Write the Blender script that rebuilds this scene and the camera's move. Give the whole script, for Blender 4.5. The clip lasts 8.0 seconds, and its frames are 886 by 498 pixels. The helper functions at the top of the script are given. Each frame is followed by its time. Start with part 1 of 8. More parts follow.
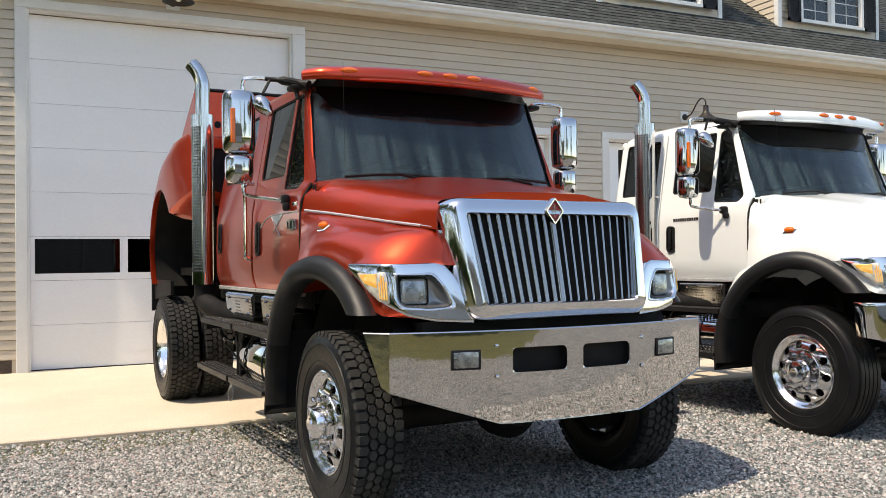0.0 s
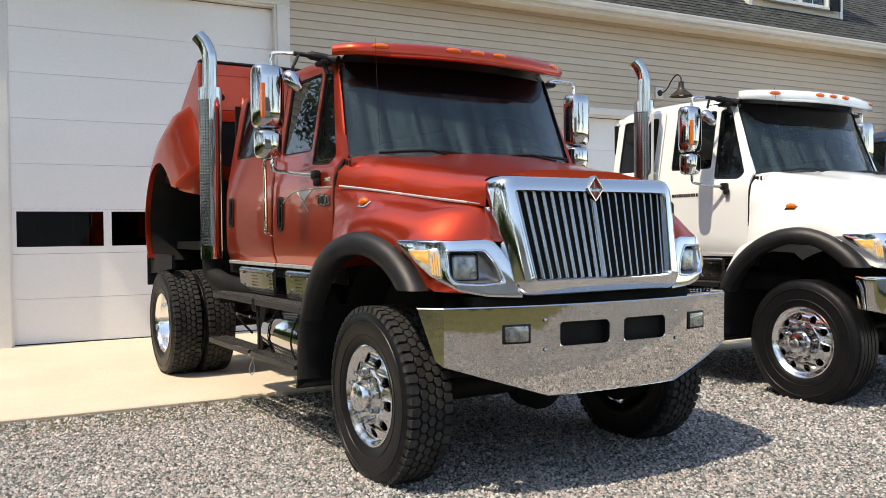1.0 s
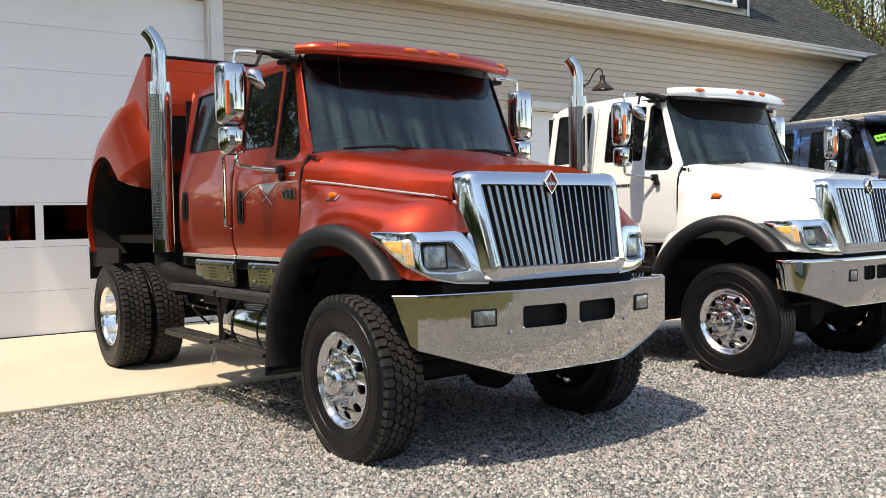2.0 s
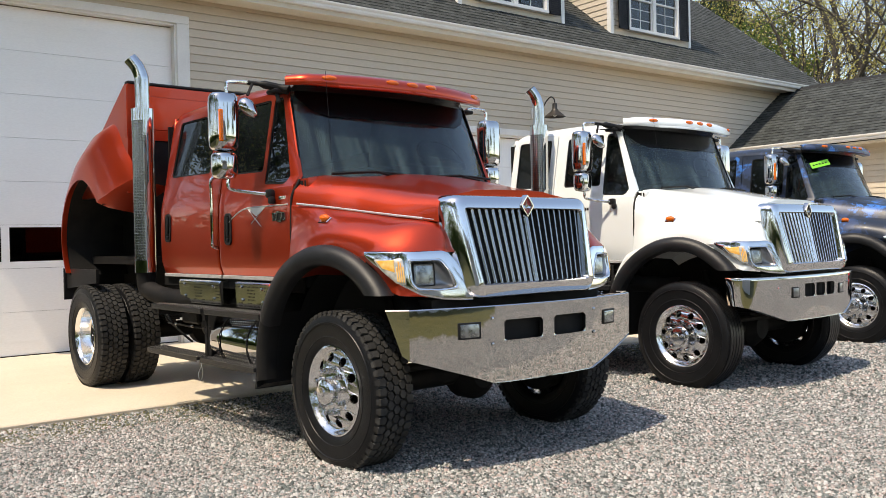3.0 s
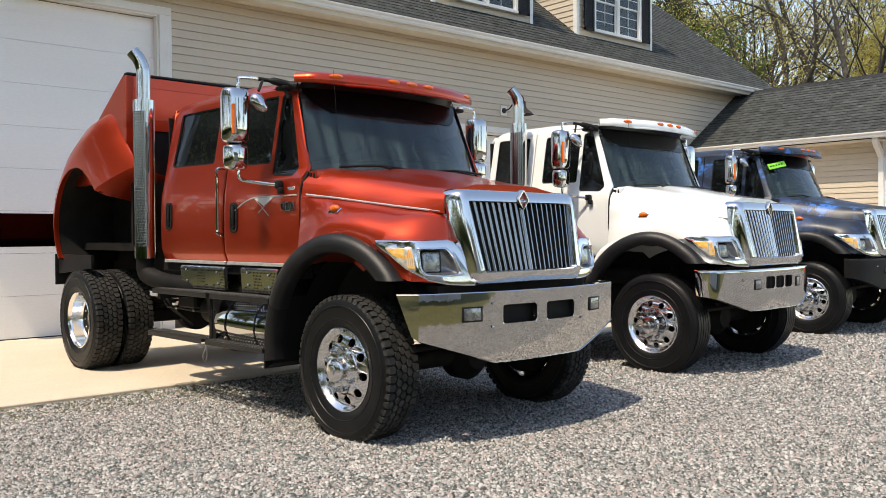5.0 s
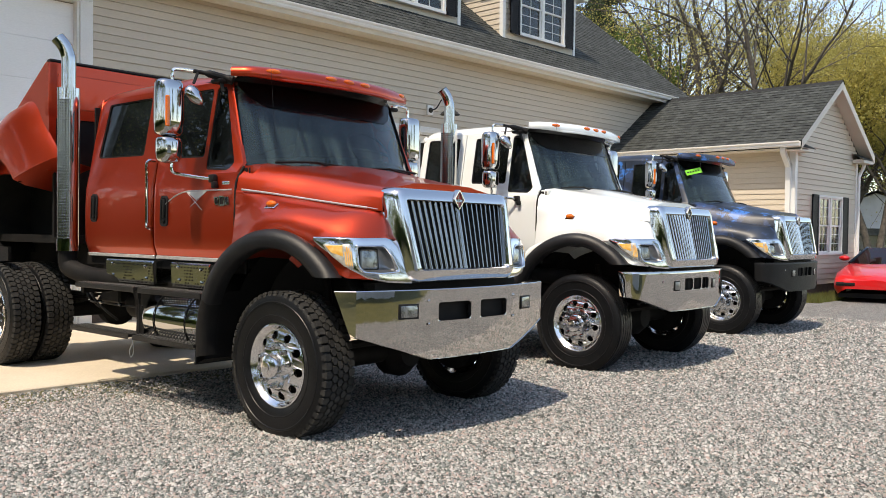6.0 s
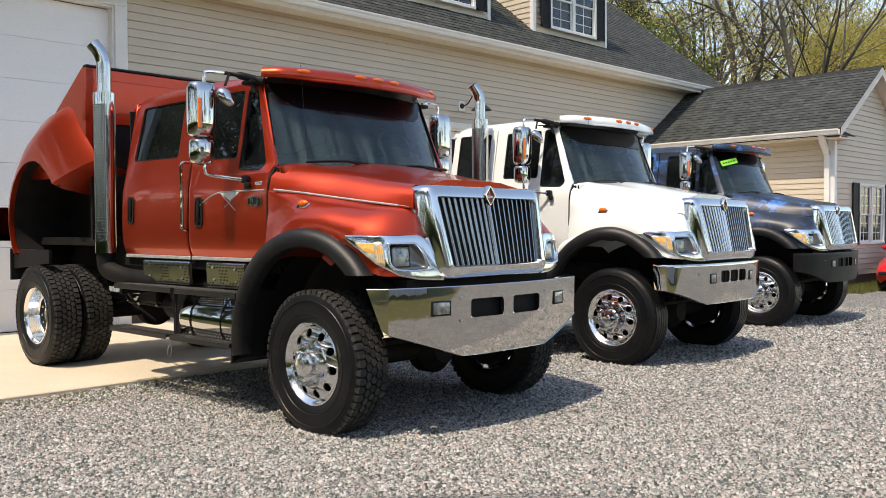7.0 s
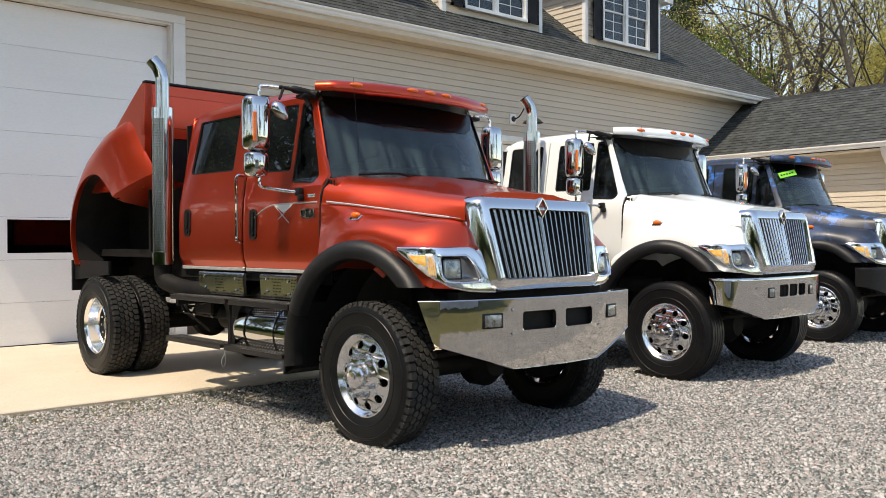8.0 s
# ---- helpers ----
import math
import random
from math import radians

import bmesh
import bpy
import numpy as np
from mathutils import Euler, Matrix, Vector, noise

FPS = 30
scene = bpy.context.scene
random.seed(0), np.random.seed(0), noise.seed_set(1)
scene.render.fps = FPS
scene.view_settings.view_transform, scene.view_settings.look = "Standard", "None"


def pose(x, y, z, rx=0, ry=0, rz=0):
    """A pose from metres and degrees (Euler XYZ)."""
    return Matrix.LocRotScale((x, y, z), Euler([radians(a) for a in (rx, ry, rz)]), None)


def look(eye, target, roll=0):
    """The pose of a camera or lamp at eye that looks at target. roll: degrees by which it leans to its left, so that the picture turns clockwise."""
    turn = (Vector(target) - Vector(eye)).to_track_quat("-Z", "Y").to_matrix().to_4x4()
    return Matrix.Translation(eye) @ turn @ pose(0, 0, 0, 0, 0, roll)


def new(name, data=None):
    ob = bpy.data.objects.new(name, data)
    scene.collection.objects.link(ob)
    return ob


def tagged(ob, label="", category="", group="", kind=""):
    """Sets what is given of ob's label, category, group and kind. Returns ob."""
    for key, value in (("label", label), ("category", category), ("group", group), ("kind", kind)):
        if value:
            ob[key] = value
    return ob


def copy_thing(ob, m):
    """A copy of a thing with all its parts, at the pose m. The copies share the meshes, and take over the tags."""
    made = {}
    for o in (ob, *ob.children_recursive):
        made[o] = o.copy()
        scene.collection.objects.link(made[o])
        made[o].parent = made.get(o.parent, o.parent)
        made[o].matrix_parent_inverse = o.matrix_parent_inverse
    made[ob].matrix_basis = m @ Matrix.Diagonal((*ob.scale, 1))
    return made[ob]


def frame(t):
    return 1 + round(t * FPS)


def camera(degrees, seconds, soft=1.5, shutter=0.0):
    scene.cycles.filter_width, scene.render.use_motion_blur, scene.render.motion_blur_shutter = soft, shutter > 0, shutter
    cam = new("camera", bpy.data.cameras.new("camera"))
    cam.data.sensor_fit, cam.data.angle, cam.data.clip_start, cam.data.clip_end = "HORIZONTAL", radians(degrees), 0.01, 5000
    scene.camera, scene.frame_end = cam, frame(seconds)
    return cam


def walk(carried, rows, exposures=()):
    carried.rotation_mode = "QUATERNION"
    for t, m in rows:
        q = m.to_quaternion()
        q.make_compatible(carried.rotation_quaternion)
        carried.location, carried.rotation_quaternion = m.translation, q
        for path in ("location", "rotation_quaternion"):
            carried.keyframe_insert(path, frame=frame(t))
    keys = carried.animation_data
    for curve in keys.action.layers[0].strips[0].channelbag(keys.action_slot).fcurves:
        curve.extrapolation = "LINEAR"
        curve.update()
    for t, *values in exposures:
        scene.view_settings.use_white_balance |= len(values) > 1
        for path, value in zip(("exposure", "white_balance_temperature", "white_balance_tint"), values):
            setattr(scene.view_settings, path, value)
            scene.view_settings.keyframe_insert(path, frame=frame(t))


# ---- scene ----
# camera and its walk
cam = camera(54.7, 8.0, soft=0.72)
PATH = [
    (0, (0.388, -0.664, 1.408), (1.224, 1.153, 1.434), -0.7),
    (0.5, (0.102, -0.555, 1.401), (0.973, 1.245, 1.41), -0.1),
    (1, (-0.131, -0.502, 1.439), (0.811, 1.262, 1.398), -0.6),
    (1.5, (-0.388, -0.525, 1.458), (0.679, 1.164, 1.383), -1.4),
    (2.8, (-0.873, -0.773, 1.463), (0.301, 0.846, 1.426), -0.8),
    (3, (-1.004, -0.791, 1.452), (0.215, 0.794, 1.433), -1.2),
    (3.5, (-1.178, -0.792, 1.45), (0.112, 0.736, 1.458), -1.6),
    (4, (-1.326, -0.907, 1.43), (-0.038, 0.623, 1.449), -1.3),
    (4.2, (-1.351, -0.918, 1.443), (-0.076, 0.623, 1.444), -1.1),
    (5.3, (-1.628, -0.899, 1.432), (-0.28, 0.577, 1.388), 0.2),
    (5.5, (-1.664, -0.877, 1.433), (-0.275, 0.561, 1.391), 0.6),
    (6, (-1.698, -0.875, 1.434), (-0.253, 0.508, 1.395), 0.7),
    (6.5, (-1.694, -0.874, 1.433), (-0.25, 0.508, 1.391), 0.0),
    (7, (-1.68, -0.89, 1.439), (-0.293, 0.55, 1.39), -0.3),
    (7.5, (-1.668, -0.881, 1.44), (-0.347, 0.62, 1.397), -0.4),
    (8, (-1.672, -0.872, 1.429), (-0.372, 0.648, 1.412), -0.2),
]
walk(cam, [(t, look(eye, target, roll)) for t, eye, target, roll in PATH], exposures=[(0, 1.20, 7850, 11), (3.5, 1.18, 7850, 11), (5.5, 1.12, 7850, 11), (8, 1.12, 7850, 11)])

# sky and sun: the sun stands high beyond the left end of the garage front
SUN_X, SUN_Y = -0.53, -0.085          # towards the sun, per metre of height
elev = math.atan(1 / math.hypot(SUN_X, SUN_Y))
azim = math.atan2(SUN_X, SUN_Y)        # clockwise from +y
world = bpy.data.worlds.new("world")
scene.world = world
world.use_nodes = True
wn = world.node_tree.nodes
sky = wn.new("ShaderNodeTexSky")
sky.sky_type, sky.sun_disc = "NISHITA", False
sky.sun_elevation, sky.sun_rotation = elev, azim
sky.altitude = 600
sky.air_density, sky.dust_density, sky.ozone_density = 1.0, 1.1, 1.0
world.node_tree.links.new(sky.outputs[0], wn["Background"].inputs[0])
wn["Background"].inputs[1].default_value = 0.15
sun_data = bpy.data.lights.new("sun", "SUN")
sun_data.energy, sun_data.angle, sun_data.color = 2.1, radians(0.55), (1.0, 0.95, 0.87)
sun = new("sun", sun_data)
sun.matrix_world = look((SUN_X * 40, SUN_Y * 40, 40), (0, 0, 0))


# ---- materials ----
def material(name, color, rough=0.5, metal=0.0, coat=0.0, vary=None, scale=4.0, fine=0.0, fine_scale=120.0, bump=0.0, bump_scale=80.0,
             random_amount=0.0, island=0.0, rough_vary=0.0, coords="Object", transmission=0.0, ior=1.45, stretch=(1, 1, 1)):
    """A principled surface with variation at two scales, relief and per-piece variation."""
    m = bpy.data.materials.new(name)
    m.use_nodes = True
    nt = m.node_tree
    b = nt.nodes["Principled BSDF"]
    b.inputs["Roughness"].default_value = rough
    b.inputs["Metallic"].default_value = metal
    b.inputs["Coat Weight"].default_value = coat
    b.inputs["Coat Roughness"].default_value = 0.03
    b.inputs["IOR"].default_value = ior
    b.inputs["Transmission Weight"].default_value = transmission
    tc = nt.nodes.new("ShaderNodeTexCoord")
    mp = nt.nodes.new("ShaderNodeMapping")
    mp.inputs["Scale"].default_value = stretch
    nt.links.new(tc.outputs[coords], mp.inputs[0])

    def noise_tex(sc, detail=4):
        n = nt.nodes.new("ShaderNodeTexNoise")
        n.inputs["Scale"].default_value, n.inputs["Detail"].default_value = sc, detail
        nt.links.new(mp.outputs[0], n.inputs["Vector"])
        return n

    def mix(fac, a, c, how="MIX"):
        x = nt.nodes.new("ShaderNodeMix")
        x.data_type, x.blend_type = "RGBA", how
        for s, v in ((x.inputs[0], fac), (x.inputs[6], a), (x.inputs[7], c)):
            if hasattr(v, "links"):
                nt.links.new(v, s)
            else:
                s.default_value = v if not isinstance(v, tuple) else (*v, 1)
        return x.outputs[2]

    out = None
    if vary:
        n = noise_tex(scale)
        r = nt.nodes.new("ShaderNodeMapRange")
        r.inputs["From Min"].default_value, r.inputs["From Max"].default_value = 0.35, 0.65
        nt.links.new(n.outputs[0], r.inputs[0])
        out = mix(r.outputs[0], tuple(color), tuple(vary))
    else:
        out = mix(0.0, tuple(color), tuple(color))
    if fine:
        n = noise_tex(fine_scale, 2)
        r = nt.nodes.new("ShaderNodeMapRange")
        r.inputs["From Min"].default_value, r.inputs["From Max"].default_value = 0.25, 0.75
        r.inputs["To Min"].default_value, r.inputs["To Max"].default_value = 1 - fine, 1 + fine
        nt.links.new(n.outputs[0], r.inputs[0])
        c = nt.nodes.new("ShaderNodeCombineColor")
        for i in range(3):
            nt.links.new(r.outputs[0], c.inputs[i])
        out = mix(1.0, out, c.outputs[0], "MULTIPLY")
    if random_amount or island:
        if island:
            src = nt.nodes.new("ShaderNodeNewGeometry").outputs["Random Per Island"]
        else:
            src = nt.nodes.new("ShaderNodeObjectInfo").outputs["Random"]
        amount = island or random_amount
        r = nt.nodes.new("ShaderNodeMapRange")
        r.inputs["To Min"].default_value, r.inputs["To Max"].default_value = 1 - amount, 1 + amount
        nt.links.new(src, r.inputs[0])
        c = nt.nodes.new("ShaderNodeCombineColor")
        for i in range(3):
            nt.links.new(r.outputs[0], c.inputs[i])
        out = mix(1.0, out, c.outputs[0], "MULTIPLY")
    nt.links.new(out, b.inputs["Base Color"])
    if rough_vary:
        n = noise_tex(scale * 3)
        r = nt.nodes.new("ShaderNodeMapRange")
        r.inputs["To Min"].default_value, r.inputs["To Max"].default_value = max(0.0, rough - rough_vary), rough + rough_vary
        nt.links.new(n.outputs[0], r.inputs[0])
        nt.links.new(r.outputs[0], b.inputs["Roughness"])
    if bump:
        n = noise_tex(bump_scale, 3)
        bp = nt.nodes.new("ShaderNodeBump")
        bp.inputs["Strength"].default_value, bp.inputs["Distance"].default_value = bump, 0.01
        nt.links.new(n.outputs[0], bp.inputs["Height"])
        nt.links.new(bp.outputs[0], b.inputs["Normal"])
    return m


M = {}
M["red"] = material("copper_red_paint", (0.54, 0.046, 0.013), 0.31, 0.78, 0.6, vary=(0.515, 0.043, 0.012), scale=1.2, fine=0.10, fine_scale=900)
M["white"] = material("white_paint", (0.82, 0.855, 0.845), 0.35, 0.0, 1.0, vary=(0.80, 0.835, 0.825), scale=1.0)
M["chrome"] = material("chrome", (0.575, 0.575, 0.57), 0.03, 1.0, rough_vary=0.02, scale=2.0, bump=0.05, bump_scale=4)
M["polish"] = material("polished_bumper", (0.66, 0.64, 0.61), 0.02, 1.0, rough_vary=0.015, scale=3.0, bump=0.20, bump_scale=2.4, stretch=(2.2, 1, 0.45))
M["alloy"] = material("polished_alloy", (0.86, 0.86, 0.86), 0.16, 1.0, rough_vary=0.04, scale=8.0)
M["bright"] = material("bright_punched_sheet", (0.58, 0.58, 0.565), 0.10, 1.0, rough_vary=0.05, scale=7)
# same chrome, with the dark reflection on the red grille put into its colour
M["bar"] = material("bar_darkened_reflection", (0.31, 0.31, 0.305), 0.09, 1.0, rough_vary=0.05, scale=9.0)
M["satin"] = material("satin_chrome_plastic", (0.70, 0.705, 0.71), 0.085, 1.0, rough_vary=0.06, scale=5.0)
M["steel"] = material("dull_punched_steel", (0.34, 0.34, 0.335), 0.22, 1.0, rough_vary=0.05, scale=6)
M["black"] = material("black_plastic", (0.008, 0.008, 0.0085), 0.5, vary=(0.012, 0.012, 0.0125), scale=6, bump=0.1, bump_scale=300)
M["flare"] = material("weathered_black_plastic", (0.011, 0.0115, 0.013), 0.42, vary=(0.015, 0.0155, 0.017), scale=5, bump=0.12, bump_scale=350)
M["strip"] = material("black_sun_strip", (0.0025, 0.0025, 0.003), 0.25, vary=(0.0035, 0.0035, 0.004), scale=6)
M["step"] = material("worn_black_step", (0.022, 0.022, 0.0225), 0.38, 0.3, vary=(0.014, 0.014, 0.015), scale=25, bump=0.2, bump_scale=200)
M["dark"] = material("matt_black_frame", (0.0125, 0.0125, 0.013), 0.6, vary=(0.020, 0.019, 0.018), scale=5)
M["rubber"] = material("tyre_rubber", (0.0055, 0.006, 0.007), 0.36, vary=(0.009, 0.0092, 0.010), scale=9, rough_vary=0.10, bump=0.15, bump_scale=160)
M["tread"] = material("tyre_tread", (0.026, 0.0265, 0.027), 0.7, vary=(0.045, 0.044, 0.042), scale=12, island=0.25)
M["amber"] = material("amber_lens", (0.80, 0.15, 0.008), 0.15, 0, 0.6, vary=(0.70, 0.12, 0.008), scale=40)
M["amberlens"] = material("amber_facet", (0.84, 0.40, 0.06), 0.12, 0.0, 0.9, vary=(0.86, 0.58, 0.20), scale=22, bump=0.3, bump_scale=70)
M["turn"] = material("clear_turn_lens", (0.74, 0.72, 0.66), 0.10, 0.25, 0.9, vary=(0.42, 0.40, 0.34), scale=26, fine=0.06, fine_scale=60, bump=0.25, bump_scale=70)
M["lens"] = material("clear_lamp_lens", (0.44, 0.46, 0.45), 0.14, 0.7, 0.8, vary=(0.16, 0.17, 0.165), scale=18, bump=0.4, bump_scale=50)
M["glass"] = material("tinted_glass", (0.018, 0.022, 0.022), 0.0, 0, 0, transmission=1.0)
M["inner"] = material("dark_upholstery", (0.013, 0.013, 0.014), 0.85, vary=(0.019, 0.0185, 0.018), scale=8)
M["dash"] = material("grey_dash", (0.030, 0.031, 0.032), 0.8, vary=(0.018, 0.018, 0.019), scale=8)
M["recess"] = material("grey_lamp_bowl", (0.34, 0.35, 0.36), 0.28, 0.8, vary=(0.25, 0.25, 0.26), scale=12)
M["badge"] = material("red_enamel", (0.36, 0.022, 0.025), 0.3, 0, 0.2, vary=(0.32, 0.022, 0.028), scale=40)
M["silver"] = material("silver_stripe", (0.62, 0.62, 0.62), 0.3, 0.4, 0.3, vary=(0.5, 0.5, 0.5), scale=20)
M["tag"] = material("green_tag", (0.25, 0.75, 0.05), 0.6, vary=(0.22, 0.68, 0.05), scale=10)
M["carred"] = material("bright_red_paint", (0.62, 0.010, 0.012), 0.3, 0, 1.0, vary=(0.58, 0.01, 0.012), scale=2)
M["siding"] = material("tan_vinyl_siding", (0.60, 0.52, 0.415), 0.55, vary=(0.565, 0.49, 0.39), scale=0.8, fine=0.05, fine_scale=40, random_amount=0.035, bump=0.08, bump_scale=60, stretch=(0.3, 1, 3))
M["trim"] = material("white_trim", (0.78, 0.775, 0.75), 0.5, vary=(0.72, 0.715, 0.69), scale=2, fine=0.04, fine_scale=60)
M["doorwhite"] = material("white_steel_door", (0.90, 0.90, 0.895), 0.45, vary=(0.88, 0.88, 0.875), scale=1.4, fine=0.03, fine_scale=90, bump=0.1, bump_scale=200, stretch=(0.25, 1, 1))
M["soffit"] = material("cream_soffit", (0.70, 0.66, 0.58), 0.6, vary=(0.66, 0.62, 0.545), scale=2)
M["shingle"] = material("grey_asphalt_shingle", (0.054, 0.060, 0.056), 0.9, vary=(0.032, 0.036, 0.035), scale=6, fine=0.40, fine_scale=24, island=0.34, bump=0.5, bump_scale=180)
M["ridge"] = material("dark_ridge_shingle", (0.016, 0.017, 0.017), 0.9, vary=(0.024, 0.025, 0.025), scale=8, fine=0.3, fine_scale=90)
M["shutter"] = material("black_shutter", (0.016, 0.016, 0.019), 0.5, vary=(0.024, 0.024, 0.028), scale=6)
M["house_glass"] = material("window_glass", (0.45, 0.50, 0.52), 0.02, 0, 0, transmission=1.0)
# dark colour with upright streaks, for the house window openings
M["curtain"] = material("streaked_window_dark", (0.045, 0.054, 0.057), 0.9, vary=(0.018, 0.022, 0.024), scale=7, stretch=(6, 1, 0.4))
M["brick"] = material("dark_foundation", (0.10, 0.075, 0.06), 0.9, vary=(0.07, 0.055, 0.045), scale=9, fine=0.3, fine_scale=60)
M["bark"] = material("grey_bark", (0.095, 0.080, 0.064), 0.9, vary=(0.04, 0.034, 0.028), scale=5, fine=0.3, fine_scale=40, bump=0.5, bump_scale=30)
M["leaf_yellow"] = material("spring_leaves", (0.46, 0.39, 0.13), 0.7, vary=(0.32, 0.31, 0.085), scale=0.5, island=0.4)
M["leaf_green"] = material("green_leaves", (0.055, 0.085, 0.022), 0.7, vary=(0.09, 0.12, 0.03), scale=1.0, island=0.4)
M["pine"] = material("pine_needles", (0.022, 0.042, 0.018), 0.8, vary=(0.04, 0.06, 0.022), scale=1.0, island=0.4)
M["grass"] = material("grass_blades", (0.10, 0.13, 0.035), 0.8, vary=(0.16, 0.15, 0.05), scale=2, island=0.3)
M["lampblack"] = material("bronze_lamp_metal", (0.035, 0.032, 0.03), 0.45, 0.5, vary=(0.05, 0.045, 0.04), scale=10)
M["farwall"] = material("far_white_siding", (0.70, 0.70, 0.69), 0.7, vary=(0.62, 0.62, 0.61), scale=2)


def concrete_material():
    m = material("pale_concrete", (0.63, 0.545, 0.425), 0.85, vary=(0.57, 0.49, 0.38), scale=0.9, fine=0.10, fine_scale=70, bump=0.15, bump_scale=120)
    nt = m.node_tree
    b = nt.nodes["Principled BSDF"]
    base = b.inputs["Base Color"].links[0].from_socket
    tc = nt.nodes.new("ShaderNodeTexCoord")
    v = nt.nodes.new("ShaderNodeTexVoronoi")
    v.inputs["Scale"].default_value = 2.3
    nt.links.new(tc.outputs["Object"], v.inputs["Vector"])
    r = nt.nodes.new("ShaderNodeMapRange")
    r.inputs["From Min"].default_value, r.inputs["From Max"].default_value = 0.015, 0.04
    r.inputs["To Min"].default_value = 0.55
    nt.links.new(v.outputs["Distance"], r.inputs[0])
    c = nt.nodes.new("ShaderNodeCombineColor")
    for i in range(3):
        nt.links.new(r.outputs[0], c.inputs[i])
    x = nt.nodes.new("ShaderNodeMix")
    x.data_type, x.blend_type = "RGBA", "MULTIPLY"
    x.inputs[0].default_value = 1.0
    nt.links.new(base, x.inputs[6])
    nt.links.new(c.outputs[0], x.inputs[7])
    nt.links.new(x.outputs[2], b.inputs["Base Color"])
    return m


M["concrete"] = concrete_material()


def stone_ramp(nt, source):
    """Colours of crushed granite: greys, pinks and a few pale stones."""
    r = nt.nodes.new("ShaderNodeValToRGB")
    e = r.color_ramp.elements
    e[0].position, e[0].color = 0.0, (0.040, 0.044, 0.043, 1)
    e[1].position, e[1].color = 1.0, (0.54, 0.525, 0.505, 1)
    for p, c in ((0.2, (0.105, 0.125, 0.120)), (0.42, (0.225, 0.240, 0.232)), (0.58, (0.40, 0.300, 0.275)), (0.72, (0.29, 0.315, 0.30)), (0.88, (0.49, 0.47, 0.45))):
        k = e.new(p)
        k.color = (*c, 1)
    nt.links.new(source, r.inputs[0])
    return r.outputs[0]


def ground_material():
    """Crushed-stone yard that gives way to grass further off."""
    m = bpy.data.materials.new("gravel_and_grass")
    m.use_nodes = True
    nt = m.node_tree
    b = nt.nodes["Principled BSDF"]
    b.inputs["Roughness"].default_value = 0.9
    geo = nt.nodes.new("ShaderNodeTexCoord")
    v = nt.nodes.new("ShaderNodeTexVoronoi")
    v.inputs["Scale"].default_value = 70
    nt.links.new(geo.outputs["Object"], v.inputs["Vector"])
    sep = nt.nodes.new("ShaderNodeSeparateColor")
    nt.links.new(v.outputs["Color"], sep.inputs[0])
    stones = stone_ramp(nt, sep.outputs[0])
    big = nt.nodes.new("ShaderNodeTexNoise")
    big.inputs["Scale"].default_value = 0.7
    nt.links.new(geo.outputs["Object"], big.inputs["Vector"])
    rr = nt.nodes.new("ShaderNodeMapRange")
    rr.inputs["To Min"].default_value, rr.inputs["To Max"].default_value = 0.8, 1.2
    nt.links.new(big.outputs[0], rr.inputs[0])
    cc = nt.nodes.new("ShaderNodeCombineColor")
    for i in range(3):
        nt.links.new(rr.outputs[0], cc.inputs[i])
    mul = nt.nodes.new("ShaderNodeMix")
    mul.data_type, mul.blend_type = "RGBA", "MULTIPLY"
    mul.inputs[0].default_value = 1
    nt.links.new(stones, mul.inputs[6])
    nt.links.new(cc.outputs[0], mul.inputs[7])
    g = nt.nodes.new("ShaderNodeTexNoise")
    g.inputs["Scale"].default_value = 3
    nt.links.new(geo.outputs["Object"], g.inputs["Vector"])
    gr = nt.nodes.new("ShaderNodeValToRGB")
    gr.color_ramp.elements[0].color, gr.color_ramp.elements[1].color = (0.055, 0.060, 0.015, 1), (0.13, 0.12, 0.034, 1)
    nt.links.new(g.outputs[0], gr.inputs[0])
    # the yard: a rectangle with a ragged border
    xyz = nt.nodes.new("ShaderNodeSeparateXYZ")
    nt.links.new(geo.outputs["Object"], xyz.inputs[0])

    def math_node(op, a, c):
        n = nt.nodes.new("ShaderNodeMath")
        n.operation = op
        for i, q in enumerate((a, c)):
            if hasattr(q, "links"):
                nt.links.new(q, n.inputs[i])
            else:
                n.inputs[i].default_value = q
        return n.outputs[0]

    dx = math_node("SUBTRACT", math_node("ABSOLUTE", math_node("SUBTRACT", xyz.outputs[0], 12.2), 0), 14.0)
    far = math_node("MINIMUM", math_node("MAXIMUM", math_node("SUBTRACT", xyz.outputs[0], 4.5), 0.0), 9.0)
    front = math_node("SUBTRACT", math_node("SUBTRACT", -2.4, math_node("MULTIPLY", far, 0.9)), xyz.outputs[1])
    dy = math_node("MAXIMUM", front, math_node("SUBTRACT", xyz.outputs[1], 6.2))
    d = math_node("ADD", math_node("MAXIMUM", dx, dy), math_node("MULTIPLY", g.outputs[0], 0.8))
    f = nt.nodes.new("ShaderNodeMapRange")
    f.inputs["From Min"].default_value, f.inputs["From Max"].default_value = 0.3, 0.55
    nt.links.new(d, f.inputs[0])
    mx = nt.nodes.new("ShaderNodeMix")
    mx.data_type = "RGBA"
    nt.links.new(f.outputs[0], mx.inputs[0])
    # shade between stones, painted in by darkening the colour at cell edges
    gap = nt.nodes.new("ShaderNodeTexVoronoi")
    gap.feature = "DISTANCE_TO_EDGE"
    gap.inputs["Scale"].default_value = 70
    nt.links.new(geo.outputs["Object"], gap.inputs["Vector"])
    gap_shade = nt.nodes.new("ShaderNodeMapRange")
    gap_shade.inputs["From Max"].default_value, gap_shade.inputs["To Min"].default_value = 0.16, 0.35
    nt.links.new(gap.outputs["Distance"], gap_shade.inputs[0])
